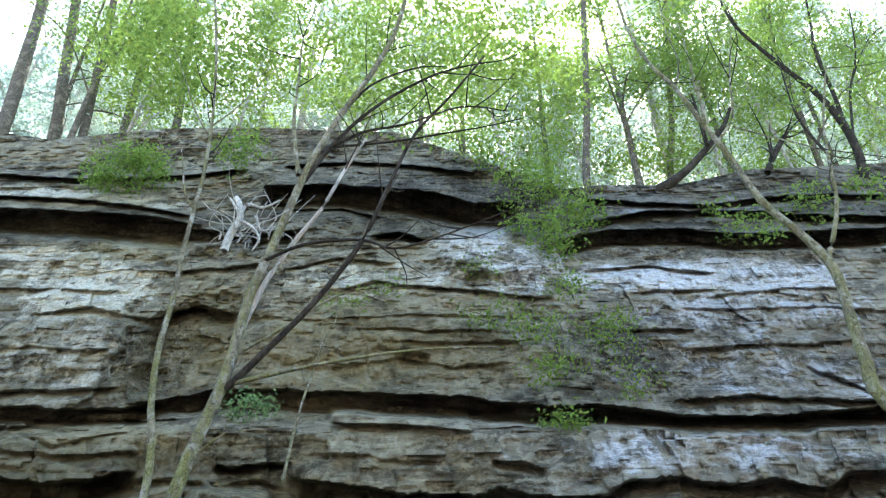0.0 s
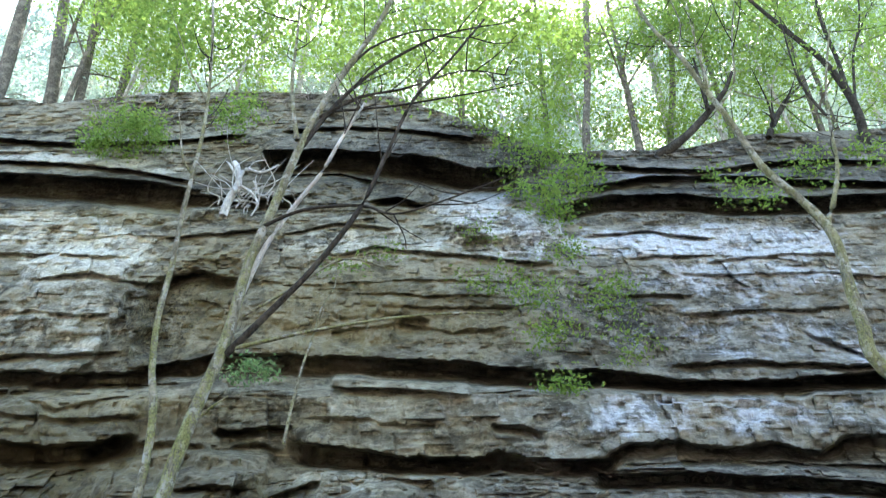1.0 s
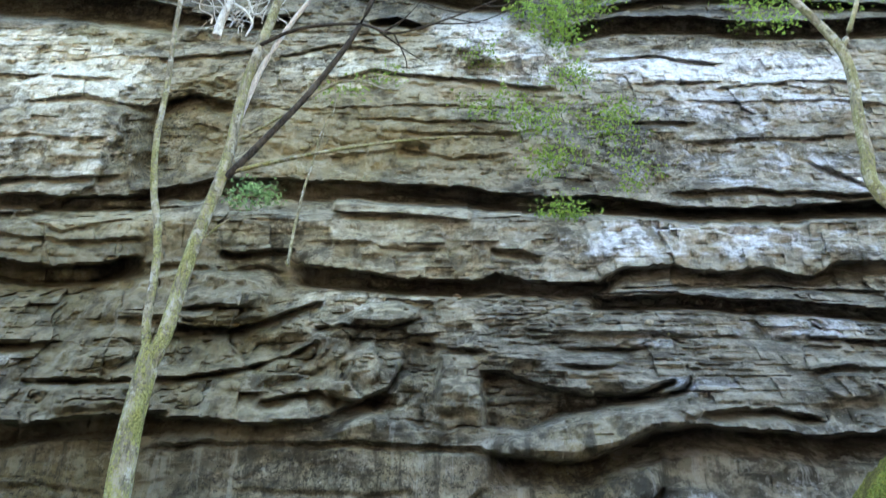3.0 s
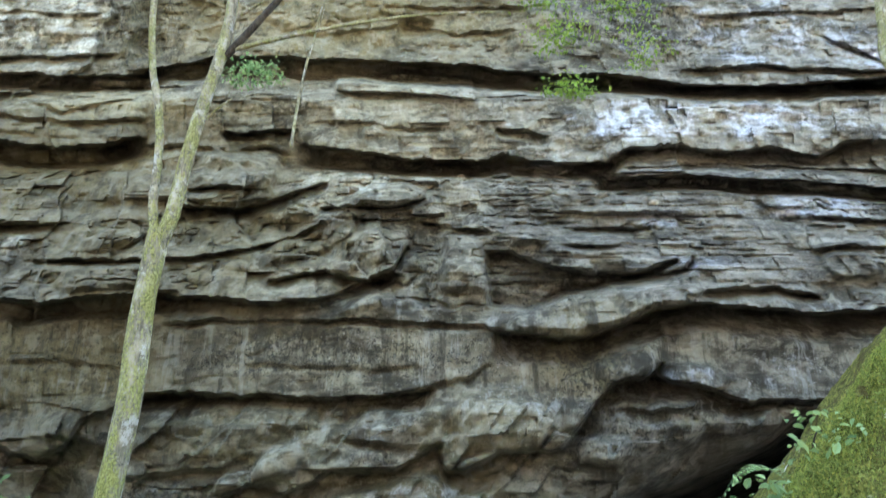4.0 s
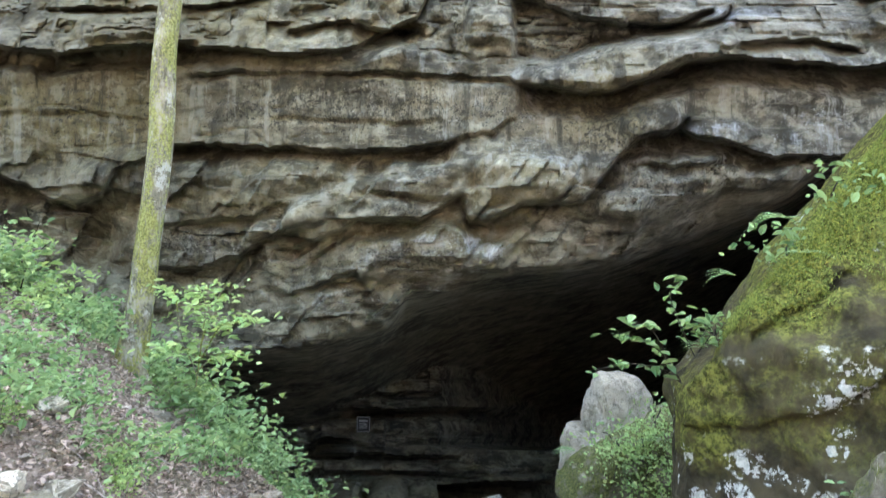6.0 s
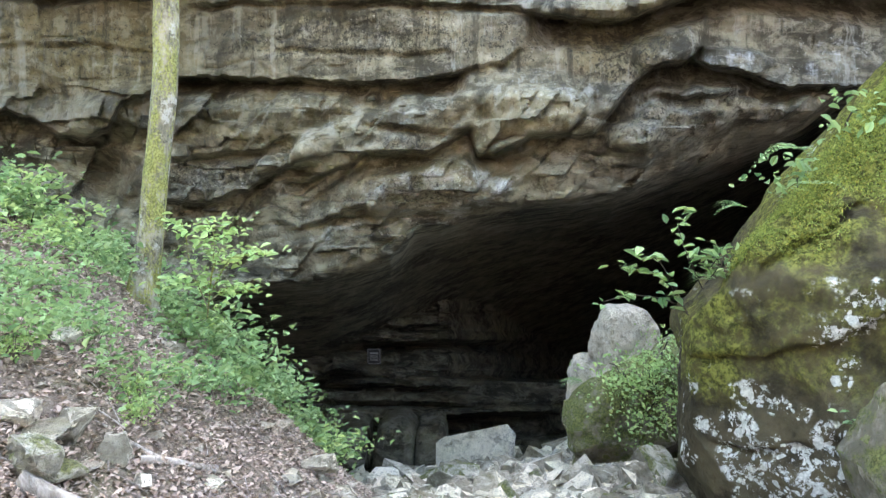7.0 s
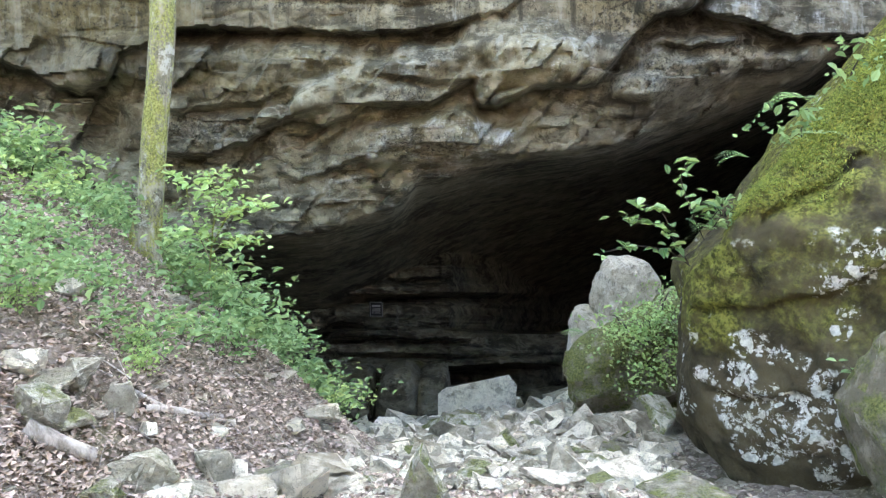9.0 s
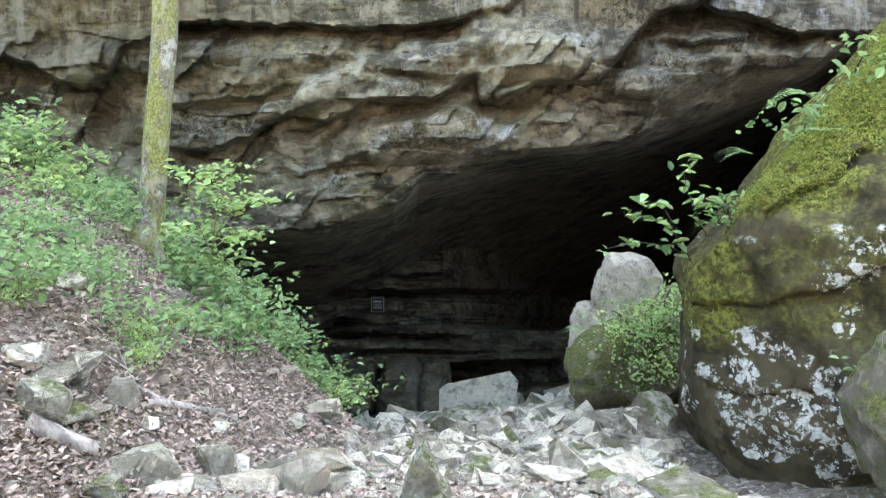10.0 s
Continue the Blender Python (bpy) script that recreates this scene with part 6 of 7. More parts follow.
while made < 292:
    y = 3.7 + 13.1 * rng.random() ** 1.15
    x = rng.uniform(-4.2, 3.2)
    edge = np.interp(y, [5, 8.4, 12, 15, 18], [-1.6, -0.9, -1.9, -2.7, -3.4])
    if (x < edge - 0.3 and (y > 6 or rng.random() > 0.25)) or x > np.interp(y, [3.5, 5, 8, 11, 17], [1.6, 1.7, 1.7, 2.6, 4.2]):
        continue
    s = np.interp(y, [5, 8, 12, 17], [0.085, 0.125, 0.19, 0.25]) * rng.lognormal(0, 0.45)
    k = int(rng.integers(0, 14)) * 3 + int(rng.choice([0, 0, 1, 2]))
    ob = new("rock", SHAPES[k])
    ob.matrix_world = pose(x, y, float(ground_z(x, y)) + 0.3 * s, *rng.normal(size=2) * 16, rng.uniform(0, 360)) @ Matrix.Diagonal((s, s, s, 1))
    tagged(ob, MOSSY if k % 3 == 2 else PALE, "rock", GROUP)
    made += 1
# chips too small to count
pieces = []
RUBBLE = [block_form(177 + q, (1, 0.8, 0.46), 14, 1, 0.08, 0.07, None, 0.0) for q in range(8)]
CHIPS = [block_form(77 + q, (1, 0.8, 0.45), 13, 0, 0.03, 0.0, None, 0.0) for q in range(8)]
for k in range(15000):
    y = 3.2 + 13.6 * rng.random() ** 1.15
    x = rng.uniform(-5.5, 3.4)
    if k > 12000:
        x, y = rng.uniform(0.2, 2.0), rng.uniform(3.2, 6.6)
    edge = np.interp(y, [5, 8.4, 12, 15, 18], [-1.6, -0.9, -1.9, -2.7, -3.4])
    if x < edge - 0.2 and rng.random() > 0.3:
        continue
    s, a = rng.lognormal(0, 0.5) * np.interp(y, [3.4, 5, 16], [0.018, 0.028, 0.08]), rng.uniform(0, 6.28)
    c, sn = math.cos(a), math.sin(a)
    v0, f0 = CHIPS[k % 8]
    pieces.append((v0 @ np.array([[c, -sn, 0], [sn, c, 0], [0, 0, 1]]) * s * (1, 1, rng.uniform(0.5, 1.2)) + (x, y, float(ground_z(x, y)) + 0.1 * s), f0))
v, f = joined(pieces)
tagged(new("gravel", mesh_of("gravel", v, f, M_CHIP, True, 20)), "small pale limestone chips and gravel", "gravel", kind="stuff")
# stones past counting between the larger rocks
pieces = []
for k in range(6800):
    y = 3.4 + 13.6 * rng.random() ** 0.9
    x = rng.uniform(-4.0, 3.4)
    edge = np.interp(y, [5, 8.4, 12, 15, 18], [-1.3, -0.8, -1.8, -2.6, -3.2])
    if x < edge or x > np.interp(y, [3.5, 5, 8, 11, 17], [1.7, 1.8, 1.8, 2.8, 4.4]):
        continue
    s, a = rng.lognormal(0, 0.45) * np.interp(y, [3.4, 5, 8, 16], [0.035, 0.05, 0.075, 0.15]), rng.uniform(0, 6.28)
    v0, f0 = RUBBLE[k % 8]
    spin = np.array(Euler((rng.normal() * 0.38, rng.normal() * 0.38, a)).to_matrix())
    pieces.append((v0 @ spin.T * s + (x, y, float(ground_z(x, y)) + 0.32 * s), f0))
v, f = joined(pieces)
tagged(new("rubble", mesh_of("rubble", v, f, M_STONE, True, 18)), "pale broken limestone rubble sloping to the cave", "rubble", kind="stuff")
# dead leaves
n = 105000
lx, ly = rng.uniform(-7.5, 2.2, n), 3.4 + 8.6 * rng.random(n) ** 1.6
keep = (lx < np.interp(ly, [3, 5, 8.4, 12], [0.3, -0.4, -0.8, -1.9]) + 0.5 * rng.normal(size=n)) | (rng.random(n) < 0.12)
lx, ly = lx[keep], ly[keep]
n = len(lx)
lz = ground_z(lx, ly) + 0.02 + 0.02 * rng.random(n)
v, f = leaves_at(np.stack([lx, ly, lz], 1), 0.023, rng, 0.74, 0.18, 1.7, 0.45)
tagged(new("leaf_litter", mesh_of("leaf_litter", v, f, M_LITTER, False)), "dry brown fallen leaves covering the bank", "leaf litter", kind="stuff")


# thin twigs among the leaves
rng = np.random.default_rng(63)
pieces = []
for k in range(240):
    y = 3.6 + 4.4 * rng.random() ** 1.3
    x = np.interp(y, [3, 5, 8.4], [-0.2, -0.8, -1.2]) - 3.2 * rng.random()
    a, l = rng.uniform(0, 6.28), rng.uniform(0.06, 0.3)
    way = np.array((math.cos(a), math.sin(a))) * l
    pts = [(x + way[0] * u + rng.normal() * 0.012, y + way[1] * u + rng.normal() * 0.012) for u in (-0.5, 0.0, 0.5)]
    v, f, _ = tube([(px, py, float(ground_z(px, py)) + 0.035) for px, py in pts], rng.uniform(0.003, 0.008), 0.002, 5, 0.1, k)
    pieces.append((v, f))
v, f = joined(pieces)
tagged(new("twigs", mesh_of("twigs", v, f, M_LOG, True)), "thin dry grey twigs lying among fallen leaves", "twigs", kind="stuff")


# ---- fallen wood ----
def log(points, r0, r1, label, seed):
    pts = [(x, y, float(ground_z(x, y)) + r0 * 0.7) for x, y in points]
    v, f, _ = tube(pts, r0, r1, 9, 0.15, seed)
    tagged(new("fallen_branch", mesh_of("fallen_branch", v, f, M_LOG, True)), label, "fallen branch", "fallen branches on the bank")


log([(-2.39, 4.00), (-2.25, 4.04), (-2.10, 4.14)], 0.055, 0.045, "thick grey fallen branch lying among dead leaves", 1)
log([(-2.20, 4.88), (-2.02, 5.08), (-1.89, 5.62)], 0.025, 0.02, "thin dry fallen branch on the leafy bank", 2)
log([(-2.11, 4.80), (-2.01, 5.14), (-1.85, 5.58)], 0.03, 0.015, "dark fallen branch on the leafy bank", 3)
log([(-1.60, 4.20), (-1.55, 4.64), (-1.42, 5.04)], 0.025, 0.012, "thin dry fallen branch beside pale rocks", 4)


# ---- undergrowth ----
def shrub(seed, height, tiers, per, leaf, material, spread=0.28, name="shrub"):
    rng = np.random.default_rng(seed)
    t = empty(name, (0, 0, 0), "low leafy green understory plant growing on the bank", "shrub", "undergrowth on the bank")
    pieces = []
    for k in range(4):
        a, r = rng.uniform(0, 6.28), rng.uniform(0.15, 0.4)
        tip = np.array((math.cos(a) * r, math.sin(a) * r, height * rng.uniform(0.7, 1.0)))
        limb_part("stem", [(0, 0, -0.1), tuple(tip * (0.35, 0.35, 0.6)), tuple(tip)], 0.005, 0.002, M_BARK_MID, t, 3, k)
        for j in range(tiers):
            q = tip * (0.3 + 0.7 * (j + 1) / tiers) + rng.normal(size=3) * (0.1, 0.1, 0.05)
            pieces.append(sprays(*q, 0.2, 0.2, 0.06, 2, per, leaf, rng, spread * 0.5, 0.7, True))
    leaf_part("foliage", pieces, material, t)
    return t


SHRUBS = [shrub(1, 0.42, 3, 7, 0.054, M_SHRUB, 0.36), shrub(2, 0.28, 2, 7, 0.05, M_SHRUB, 0.34), shrub(3, 0.6, 4, 7, 0.056, M_SHRUB, 0.4), shrub(4, 0.36, 3, 7, 0.052, M_SHRUB_YELLOW, 0.34), shrub(5, 0.2, 2, 7, 0.044, M_SHRUB, 0.3)]
rng = np.random.default_rng(77)
started, made = set(), 0
while made < 265:
    x, y = rng.uniform(-9.0, -1.6), rng.uniform(4.4, 12.5)
    left = np.interp(y, [5, 8.4, 12, 15], [-1.3, -1.0, -1.9, -2.9]) - x
    if left < np.interp(y, [4.4, 5, 6, 7.6, 9, 13], [1.5, 1.2, 0.8, 0.45, 0.3, 0.2]):
        continue
    k = int(rng.choice([0, 0, 1, 1, 2, 3, 4]))
    if y < 8.7 and abs(x + 0.425 * y) < 0.45:
        if y > 6.8:
            continue
        k = 4
    s = rng.uniform(0.7, 1.2) * float(np.interp(y, [4.4, 6, 8.5], [0.55, 0.75, 1.0]))
    m = pose(x, y, float(ground_z(x, y)), 0, 0, rng.uniform(0, 360))
    if k in started:
        ob = copy_thing(SHRUBS[k], m)
        ob.scale = (s, s, s)
    else:
        SHRUBS[k].matrix_basis = m
        started.add(k)
    made += 1


def sapling(name, base, stems, leaf, material, label, per=9, radius=0.006, size_spread=0.12, category="sapling"):
    """A young plant: bent stems, each with leaves set along its upper part."""
    rng = np.random.default_rng(int(abs(base[0]) * 1000) % 997)
    t = empty(name, base, label, category)
    b = np.array(base)
    pieces = []
    for k, pts in enumerate(stems):
        pts = np.array(pts) - b
        limb_part("stem", [tuple(p) for p in pts], radius, radius * 0.35, M_BARK_DARK if material is M_SHRUB else M_BARK, t, 5, k)
        s = np.linspace(0.25, 1.0, per)
        i = s * (len(pts) - 1)
        j = np.clip(i.astype(int), 0, len(pts) - 2)
        c = pts[j] + (pts[j + 1] - pts[j]) * (i - j)[:, None]
        c = np.repeat(c, 3, 0) + rng.normal(size=(per * 3, 3)) * size_spread * (1, 1, 0.35)
        pieces.append(leaves_at(c, leaf, rng, 0.75, 0.18, 1.6, 0.25, True))
    leaf_part("foliage", pieces, material, t)
    return t


sapling("sapling", [(-2.72, 7.90, 0.27)][0], [
    [(-2.72, 7.90, 0.27), (-2.65, 7.83, 0.67), (-2.59, 7.77, 1.07), (-2.64, 7.70, 1.26)], [(-2.69, 7.90, 0.50), (-2.46, 7.77, 0.85), (-2.22, 7.63, 0.97), (-2.02, 7.50, 0.98)], [(-2.71, 7.90, 0.38), (-2.88, 7.93, 0.77), (-2.96, 7.97, 1.16), (-3.03, 8.00, 1.22)],
    [(-2.69, 7.90, 0.44), (-2.40, 7.75, 0.63), (-2.19, 7.60, 0.57)], [(-2.68, 7.90, 0.67), (-2.58, 8.00, 1.05), (-2.49, 8.10, 1.27)], [(-2.70, 7.90, 0.55), (-2.86, 7.80, 0.68), (-3.00, 7.70, 0.63)]], 0.055, M_SAPLING, "young yellow-green leafy sapling beside the mossy tree", 26, 0.009, 0.12)
sapling("sapling", [(-5.27, 9.30, 1.14)][0], [
    [(-5.27, 9.30, 1.14), (-5.09, 9.15, 1.53), (-4.89, 9.00, 1.91)], [(-5.24, 9.30, 1.40), (-5.34, 9.15, 1.79), (-5.38, 9.00, 1.88)], [(-5.24, 9.30, 1.34), (-4.97, 9.25, 1.63), (-4.79, 9.20, 1.71)], [(-5.26, 9.30, 1.27), (-5.51, 9.35, 1.53), (-5.71, 9.40, 1.56)]], 0.07, M_SHRUB, "young dark green sapling at the top of the bank", 8, 0.009, 0.12)
sapling("sapling", [(1.80, 6.90, 0.49)][0], [
    [(1.74, 6.90, 0.54), (1.61, 6.83, 0.74), (1.47, 6.77, 0.98), (1.29, 6.70, 1.06)], [(1.75, 6.90, 0.52), (1.56, 6.80, 0.65), (1.26, 6.70, 0.71), (0.99, 6.60, 0.67)], [(1.86, 6.90, 0.74), (1.74, 6.87, 0.98), (1.63, 6.83, 1.26), (1.68, 6.80, 1.40)],
    [(1.88, 6.90, 0.78), (1.96, 6.80, 0.98), (1.74, 6.70, 1.11)], [(1.70, 6.90, 0.59), (1.51, 6.83, 0.84), (1.26, 6.77, 0.93), (1.14, 6.70, 0.92)]], 0.07, M_SHRUB, "arching young plant with oval green leaves growing from the boulder", 6, 0.006, 0.06)
sapling("sapling", [(2.99, 6.40, -0.36)][0], [[(2.88, 6.10, -0.31), (2.76, 6.00, -0.13), (2.62, 5.90, -0.02)], [(2.88, 6.10, -0.31), (2.84, 6.00, -0.17), (2.83, 5.90, -0.10)], [(2.88, 6.10, -0.31), (2.77, 6.00, -0.26), (2.68, 5.90, -0.25)]], 0.055, M_SHRUB, "small green seedling rooted in the mossy boulder", 3, 0.003, 0.03)


def fern(base, count, length, label, seed, toward=None):
    rng = np.random.default_rng(seed)
    t = empty("fern", base, label, "fern", "ferns on the rocks")
    for k in range(count):
        a = rng.uniform(0, 6.28) if toward is None else radians(toward) + rng.normal() * 0.5
        l = length * rng.uniform(0.75, 1.1)
        s = np.linspace(0, 1, 14)
        rise, fall = rng.uniform(0.5, 0.9), rng.uniform(0.6, 1.1)
        c = np.stack([np.cos(a) * l * s, np.sin(a) * l * s, l * (rise * s - fall * s ** 2)], 1)
        side = np.array((-math.sin(a), math.cos(a), 0.0))
        vs, fs = [], []
        for q in range(2, 14):
            w = l * 0.26 * math.sin(math.pi * (0.12 + 0.86 * s[q]))
            d = (c[q] - c[q - 1]) * 0.55
            for sg in (-1, 1):
                tip = c[q] + side * sg * w + d * 0.5 - np.array((0, 0, 0.12 * w))
                n0 = len(vs) * 4
                vs.append(np.stack([c[q] - d * 0.4, (c[q] + tip) / 2 - d * 0.5, tip, (c[q] + tip) / 2 + d * 0.6]))
                fs.append([n0, n0 + 1, n0 + 2, n0 + 3])
        part("frond", mesh_of("frond", np.concatenate(vs), np.array(fs), M_SHRUB, False), t)
    return t


FERN = "green fern with arching fronds growing from mossy rock"
fern([(2.59, 6.90, 1.90)][0], 5, 0.38, FERN, 1)
fern([(2.18, 6.80, 1.42)][0], 5, 0.3, FERN, 2, 150)
fern([(2.09, 6.60, 0.64)][0], 4, 0.16, FERN, 3)
fern([(1.94, 6.80, 0.82)][0], 5, 0.26, FERN, 4, 200)
fern([(1.37, 10.60, -0.99)][0], 5, 0.34, FERN, 5, 190)
fern([(2.00, 10.40, -1.04)][0], 5, 0.36, FERN, 6)
fern([(2.32, 10.40, -0.81)][0], 6, 0.4, FERN, 7)
fern([(2.65, 6.70, 1.61)][0], 5, 0.3, FERN, 8)


def clump(name, spots, material, label, category, leaf=0.06, per=12, seed=0, stems=True, spread=0.16, group="", deep=0.3):
    """A leafy clump made of a few ellipsoids, with twigs to its root."""
    rng = np.random.default_rng(seed)
    base = np.array(spots[0][:3])
    base[2] -= spots[0][4]
    t = empty(name, tuple(base), label, category, group)
    pieces = []
    for k, (x, y, z, rx, rz, count) in enumerate(spots):
        q = np.array((x, y, z)) - base
        pieces.append(sprays(*q, rx, deep * max(rx, rz) + 0.1, rz, count, per, leaf, rng, spread, 0.55, True))
        if stems:
            for _ in range(3):
                e = q + rng.normal(size=3) * (rx * 0.5, 0.1, rz * 0.5)
                limb_part("twig", [tuple(e * 0.35 + q * 0.5 + (0, 0.12, 0)), tuple(e * 0.5 + q * 0.45 + (0, 0.05, 0.05)), tuple(e)], 0.009, 0.004, M_BARK_DARK, t, 5, k)
    leaf_part("foliage", pieces, material, t)
    return t


clump("bush", [(2.18, 10.60, -0.78, 0.43, 0.30, 16), (2.39, 10.50, -1.21, 0.29, 0.45, 16), (1.86, 10.40, -1.04, 0.36, 0.30, 12), (2.14, 10.30, -1.46, 0.29, 0.23, 12), (2.42, 10.60, -0.48, 0.25, 0.27, 10), (1.78, 10.40, -0.82, 0.36, 0.22, 6), (2.17, 10.50, -1.06, 0.43, 0.45, 8)], M_SAPLING, "leafy green plants covering a mossy boulder", "bush", 0.034, 18, 2, True, 0.17)
clump("bush", [(2.28, 6.80, 0.94, 0.27, 0.12, 8), (2.03, 6.90, 0.98, 0.19, 0.18, 6), (2.58, 7.00, 0.97, 0.13, 0.10, 4)], M_SHRUB, "small leafy plants growing on the mossy boulder", "bush", 0.045, 7, 3, True, 0.1)
clump("bush", [(3.13, 7.20, 2.15, 0.23, 0.28, 9), (2.62, 7.00, 1.68, 0.23, 0.28, 8)], M_SHRUB, "leafy plants on top of the mossy boulder", "bush", 0.05, 8, 4, True, 0.13)
for k, (x, y, r) in enumerate(((-2.93, 4.88, 0.14), (-2.50, 5.60, 0.13), (-2.30, 5.22, 0.12), (-3.85, 6.64, 0.2), (-2.54, 6.44, 0.1))):
    clump("moss_cushion", [(x, y, float(ground_z(x, y)) + 0.05, r, 0.08, 16)], M_SHRUB_YELLOW, "bright yellow-green mossy cushion on the bank", "moss", 0.016, 30, 50 + k, False, 0.06, "moss cushions on the bank", 1.0)
# moss tufts on the boulder's upper side
pick = np.flatnonzero((boulder_moss > 0.8) & (boulder_v[:, 0] < 4.2) & (boulder_v[:, 1] < 7.8))
pick = rng.choice(pick, 60000)
c = boulder_v[pick] + boulder_n[pick] * 0.012 + rng.normal(size=(len(pick), 3)) * 0.022
keep = noise3(c, 2.6, 4, 15) > -0.05
v, f = leaves_at(c[keep], 0.0085, rng, 0.3, 0.25, 2.6, 0.4)
tagged(new("moss", mesh_of("moss", v, f, M_MOSS, False)), "thick green moss on the boulder's shoulder", "moss", kind="stuff")

# ---- growth on the cliff ----
CL = "plants on the cliff"
clump("bush", [(-9.24, 17.00, 19.27, 1.31, 0.88, 60), (-10.05, 17.00, 18.80, 0.50, 0.29, 14)], M_CANOPY, "bright green bush hanging over the cliff ledge", "bush", 0.06, 34, 11, True, 0.25, CL)
clump("bush", [(-6.23, 17.20, 20.23, 0.70, 0.98, 26)], M_CANOPY, "small green bush on the cliff's brow", "bush", 0.06, 28, 12, True, 0.22, CL)
clump("bush", [(2.39, 16.90, 18.36, 1.22, 1.17, 26), (3.89, 16.80, 17.25, 0.71, 0.88, 16), (2.67, 16.60, 16.15, 0.84, 0.72, 14), (1.31, 17.20, 19.86, 1.03, 1.01, 14), (2.89, 16.40, 15.38, 0.44, 0.49, 7)], M_CANOPY, "large green shrub growing over a notch in the brow", "bush", 0.062, 44, 13, True, 0.25, CL)
clump("vine", [(3.82, 15.60, 12.18, 0.65, 0.51, 16), (2.28, 15.60, 12.35, 0.91, 0.64, 14), (0.99, 15.70, 12.75, 0.80, 0.36, 8), (3.14, 15.70, 13.56, 0.61, 0.52, 9), (2.53, 15.40, 11.09, 0.62, 0.51, 12), (4.22, 15.40, 10.79, 0.43, 0.58, 8), (2.50, 15.20, 9.68, 0.46, 0.24, 12)], M_CANOPY, "leafy green vine hanging down the cliff face", "vine", 0.048, 34, 14, True, 0.24, CL)
clump("bush", [(-2.43, 16.20, 13.46, 0.55, 0.35, 6), (-1.34, 16.20, 13.97, 0.56, 0.25, 5), (0.92, 16.00, 14.42, 0.57, 0.30, 6)], M_CANOPY, "sparse green plants in a crack of the cliff", "bush", 0.045, 22, 15, False, 0.2, CL)
clump("bush", [(-4.09, 14.90, 10.01, 0.6, 0.34, 30)], M_SHRUB, "grey-green bush on a cliff ledge", "bush", 0.05, 14, 16, True, 0.16, CL)
clump("bush", [(8.35, 16.40, 15.92, 1.05, 0.61, 12), (10.42, 16.60, 17.11, 1.09, 0.87, 14), (11.75, 16.40, 17.13, 0.62, 0.65, 10), (7.44, 16.60, 16.72, 0.46, 0.25, 4)], M_CANOPY, "green leafy branches hanging before the cliff ledges", "bush", 0.06, 26, 17, False, 0.25, CL)
clump("bush", [(6.92, 15.00, 6.41, 0.32, 0.16, 6), (4.29, 15.00, 6.08, 0.43, 0.09, 8), (5.95, 15.20, 6.76, 0.9, 0.25, 16), (5.2, 15.1, 6.5, 0.6, 0.2, 10), (7.3, 15.2, 6.9, 0.5, 0.2, 8)], M_FAR, "small grey-green plants on a rock ledge", "bush", 0.04, 9, 18, False, 0.14, CL)


def twig_tangle(centre, width, tall, count, label, seed, r=0.012, material=M_DEAD):
    rng = np.random.default_rng(seed)
    t = empty("dead_branches", centre, label, "dead branches", CL)
    for k in range(count):
        a = np.array((rng.normal() * width, rng.normal() * 0.25, 0))
        pts = [a]
        d = np.array((rng.normal() * 0.7, rng.normal() * 0.4 - 0.2, 0.5 + 0.5 * rng.random()))
        for _ in range(4):
            pts.append(pts[-1] + d * tall * 0.27)
            d = d + rng.normal(size=3) * (0.9, 0.4, 0.8)
        v, f, _ = tube(pts, r * rng.uniform(0.6, 1.6), r * 0.3, 5, 0.1, k)
        part("twig", mesh_of("twig", v, f, material, True), t)


twig_tangle([(-5.07, 16.30, 15.76)][0], 0.5, 0.9, 26, "bleached dead branches tangled on a cliff ledge", 1, 0.02)
limb = empty("dead_stump", [(-5.63, 16.00, 15.28)][0], "bleached dead stump leaning on a cliff ledge", "stump", CL)
STUMP = [limb_part("stump_trunk", [tuple(Vector(p) - limb.location) for p in [(-5.61, 16.0, 15.06), (-5.53, 16.0, 15.63), (-5.37, 16.0, 16.16), (-5.45, 16.0, 16.69), (-5.58, 16.0, 16.95)]], 0.12, 0.07, M_DEAD, limb, 8, 2)]
for pts, r0, r1 in (
    ([(-5.36, 15.95, 16.18), (-5.22, 15.95, 16.64), (-4.78, 15.95, 16.51), (-4.36, 15.95, 16.79)], 0.06, 0.025),
    ([(-5.46, 15.95, 16.44), (-5.67, 15.95, 16.8), (-5.78, 15.95, 16.94)], 0.045, 0.015),
    ([(-5.28, 15.95, 16.04), (-4.99, 15.95, 15.84), (-4.75, 15.95, 15.44), (-4.87, 15.95, 15.03)], 0.05, 0.02),
    ([(-5.18, 15.95, 16.58), (-5.04, 15.95, 16.89), (-4.72, 15.95, 16.97)], 0.03, 0.012),
):
    limb_part("bare_branch", [tuple(Vector(p) - limb.location) for p in pts], r0, r1, M_DEAD, STUMP[0], 7, int(r0 * 900))
for k, (x, z, w) in enumerate(((-5.2, 22.0, 0.5), (-4.0, 22.1, 0.6), (-2.6, 22.1, 0.7), (-1.2, 22.0, 0.6), (-11.6, 21.6, 0.8), (-9.5, 21.7, 0.6))):
    twig_tangle((x, 18.6, z - 0.15), w, 0.6, 34, "grey dead twigs tangled along the cliff's brow", 20 + k, 0.012, M_LOG)
twig_tangle([(2.11, 15.40, 7.82)][0], 0.3, 0.35, 16, "dry grass and twigs on a rock ledge", 41, 0.006, M_LOG)
twig_tangle([(3.42, 15.40, 7.75)][0], 0.25, 0.35, 14, "dry grass and twigs on a rock ledge", 42, 0.006, M_LOG)
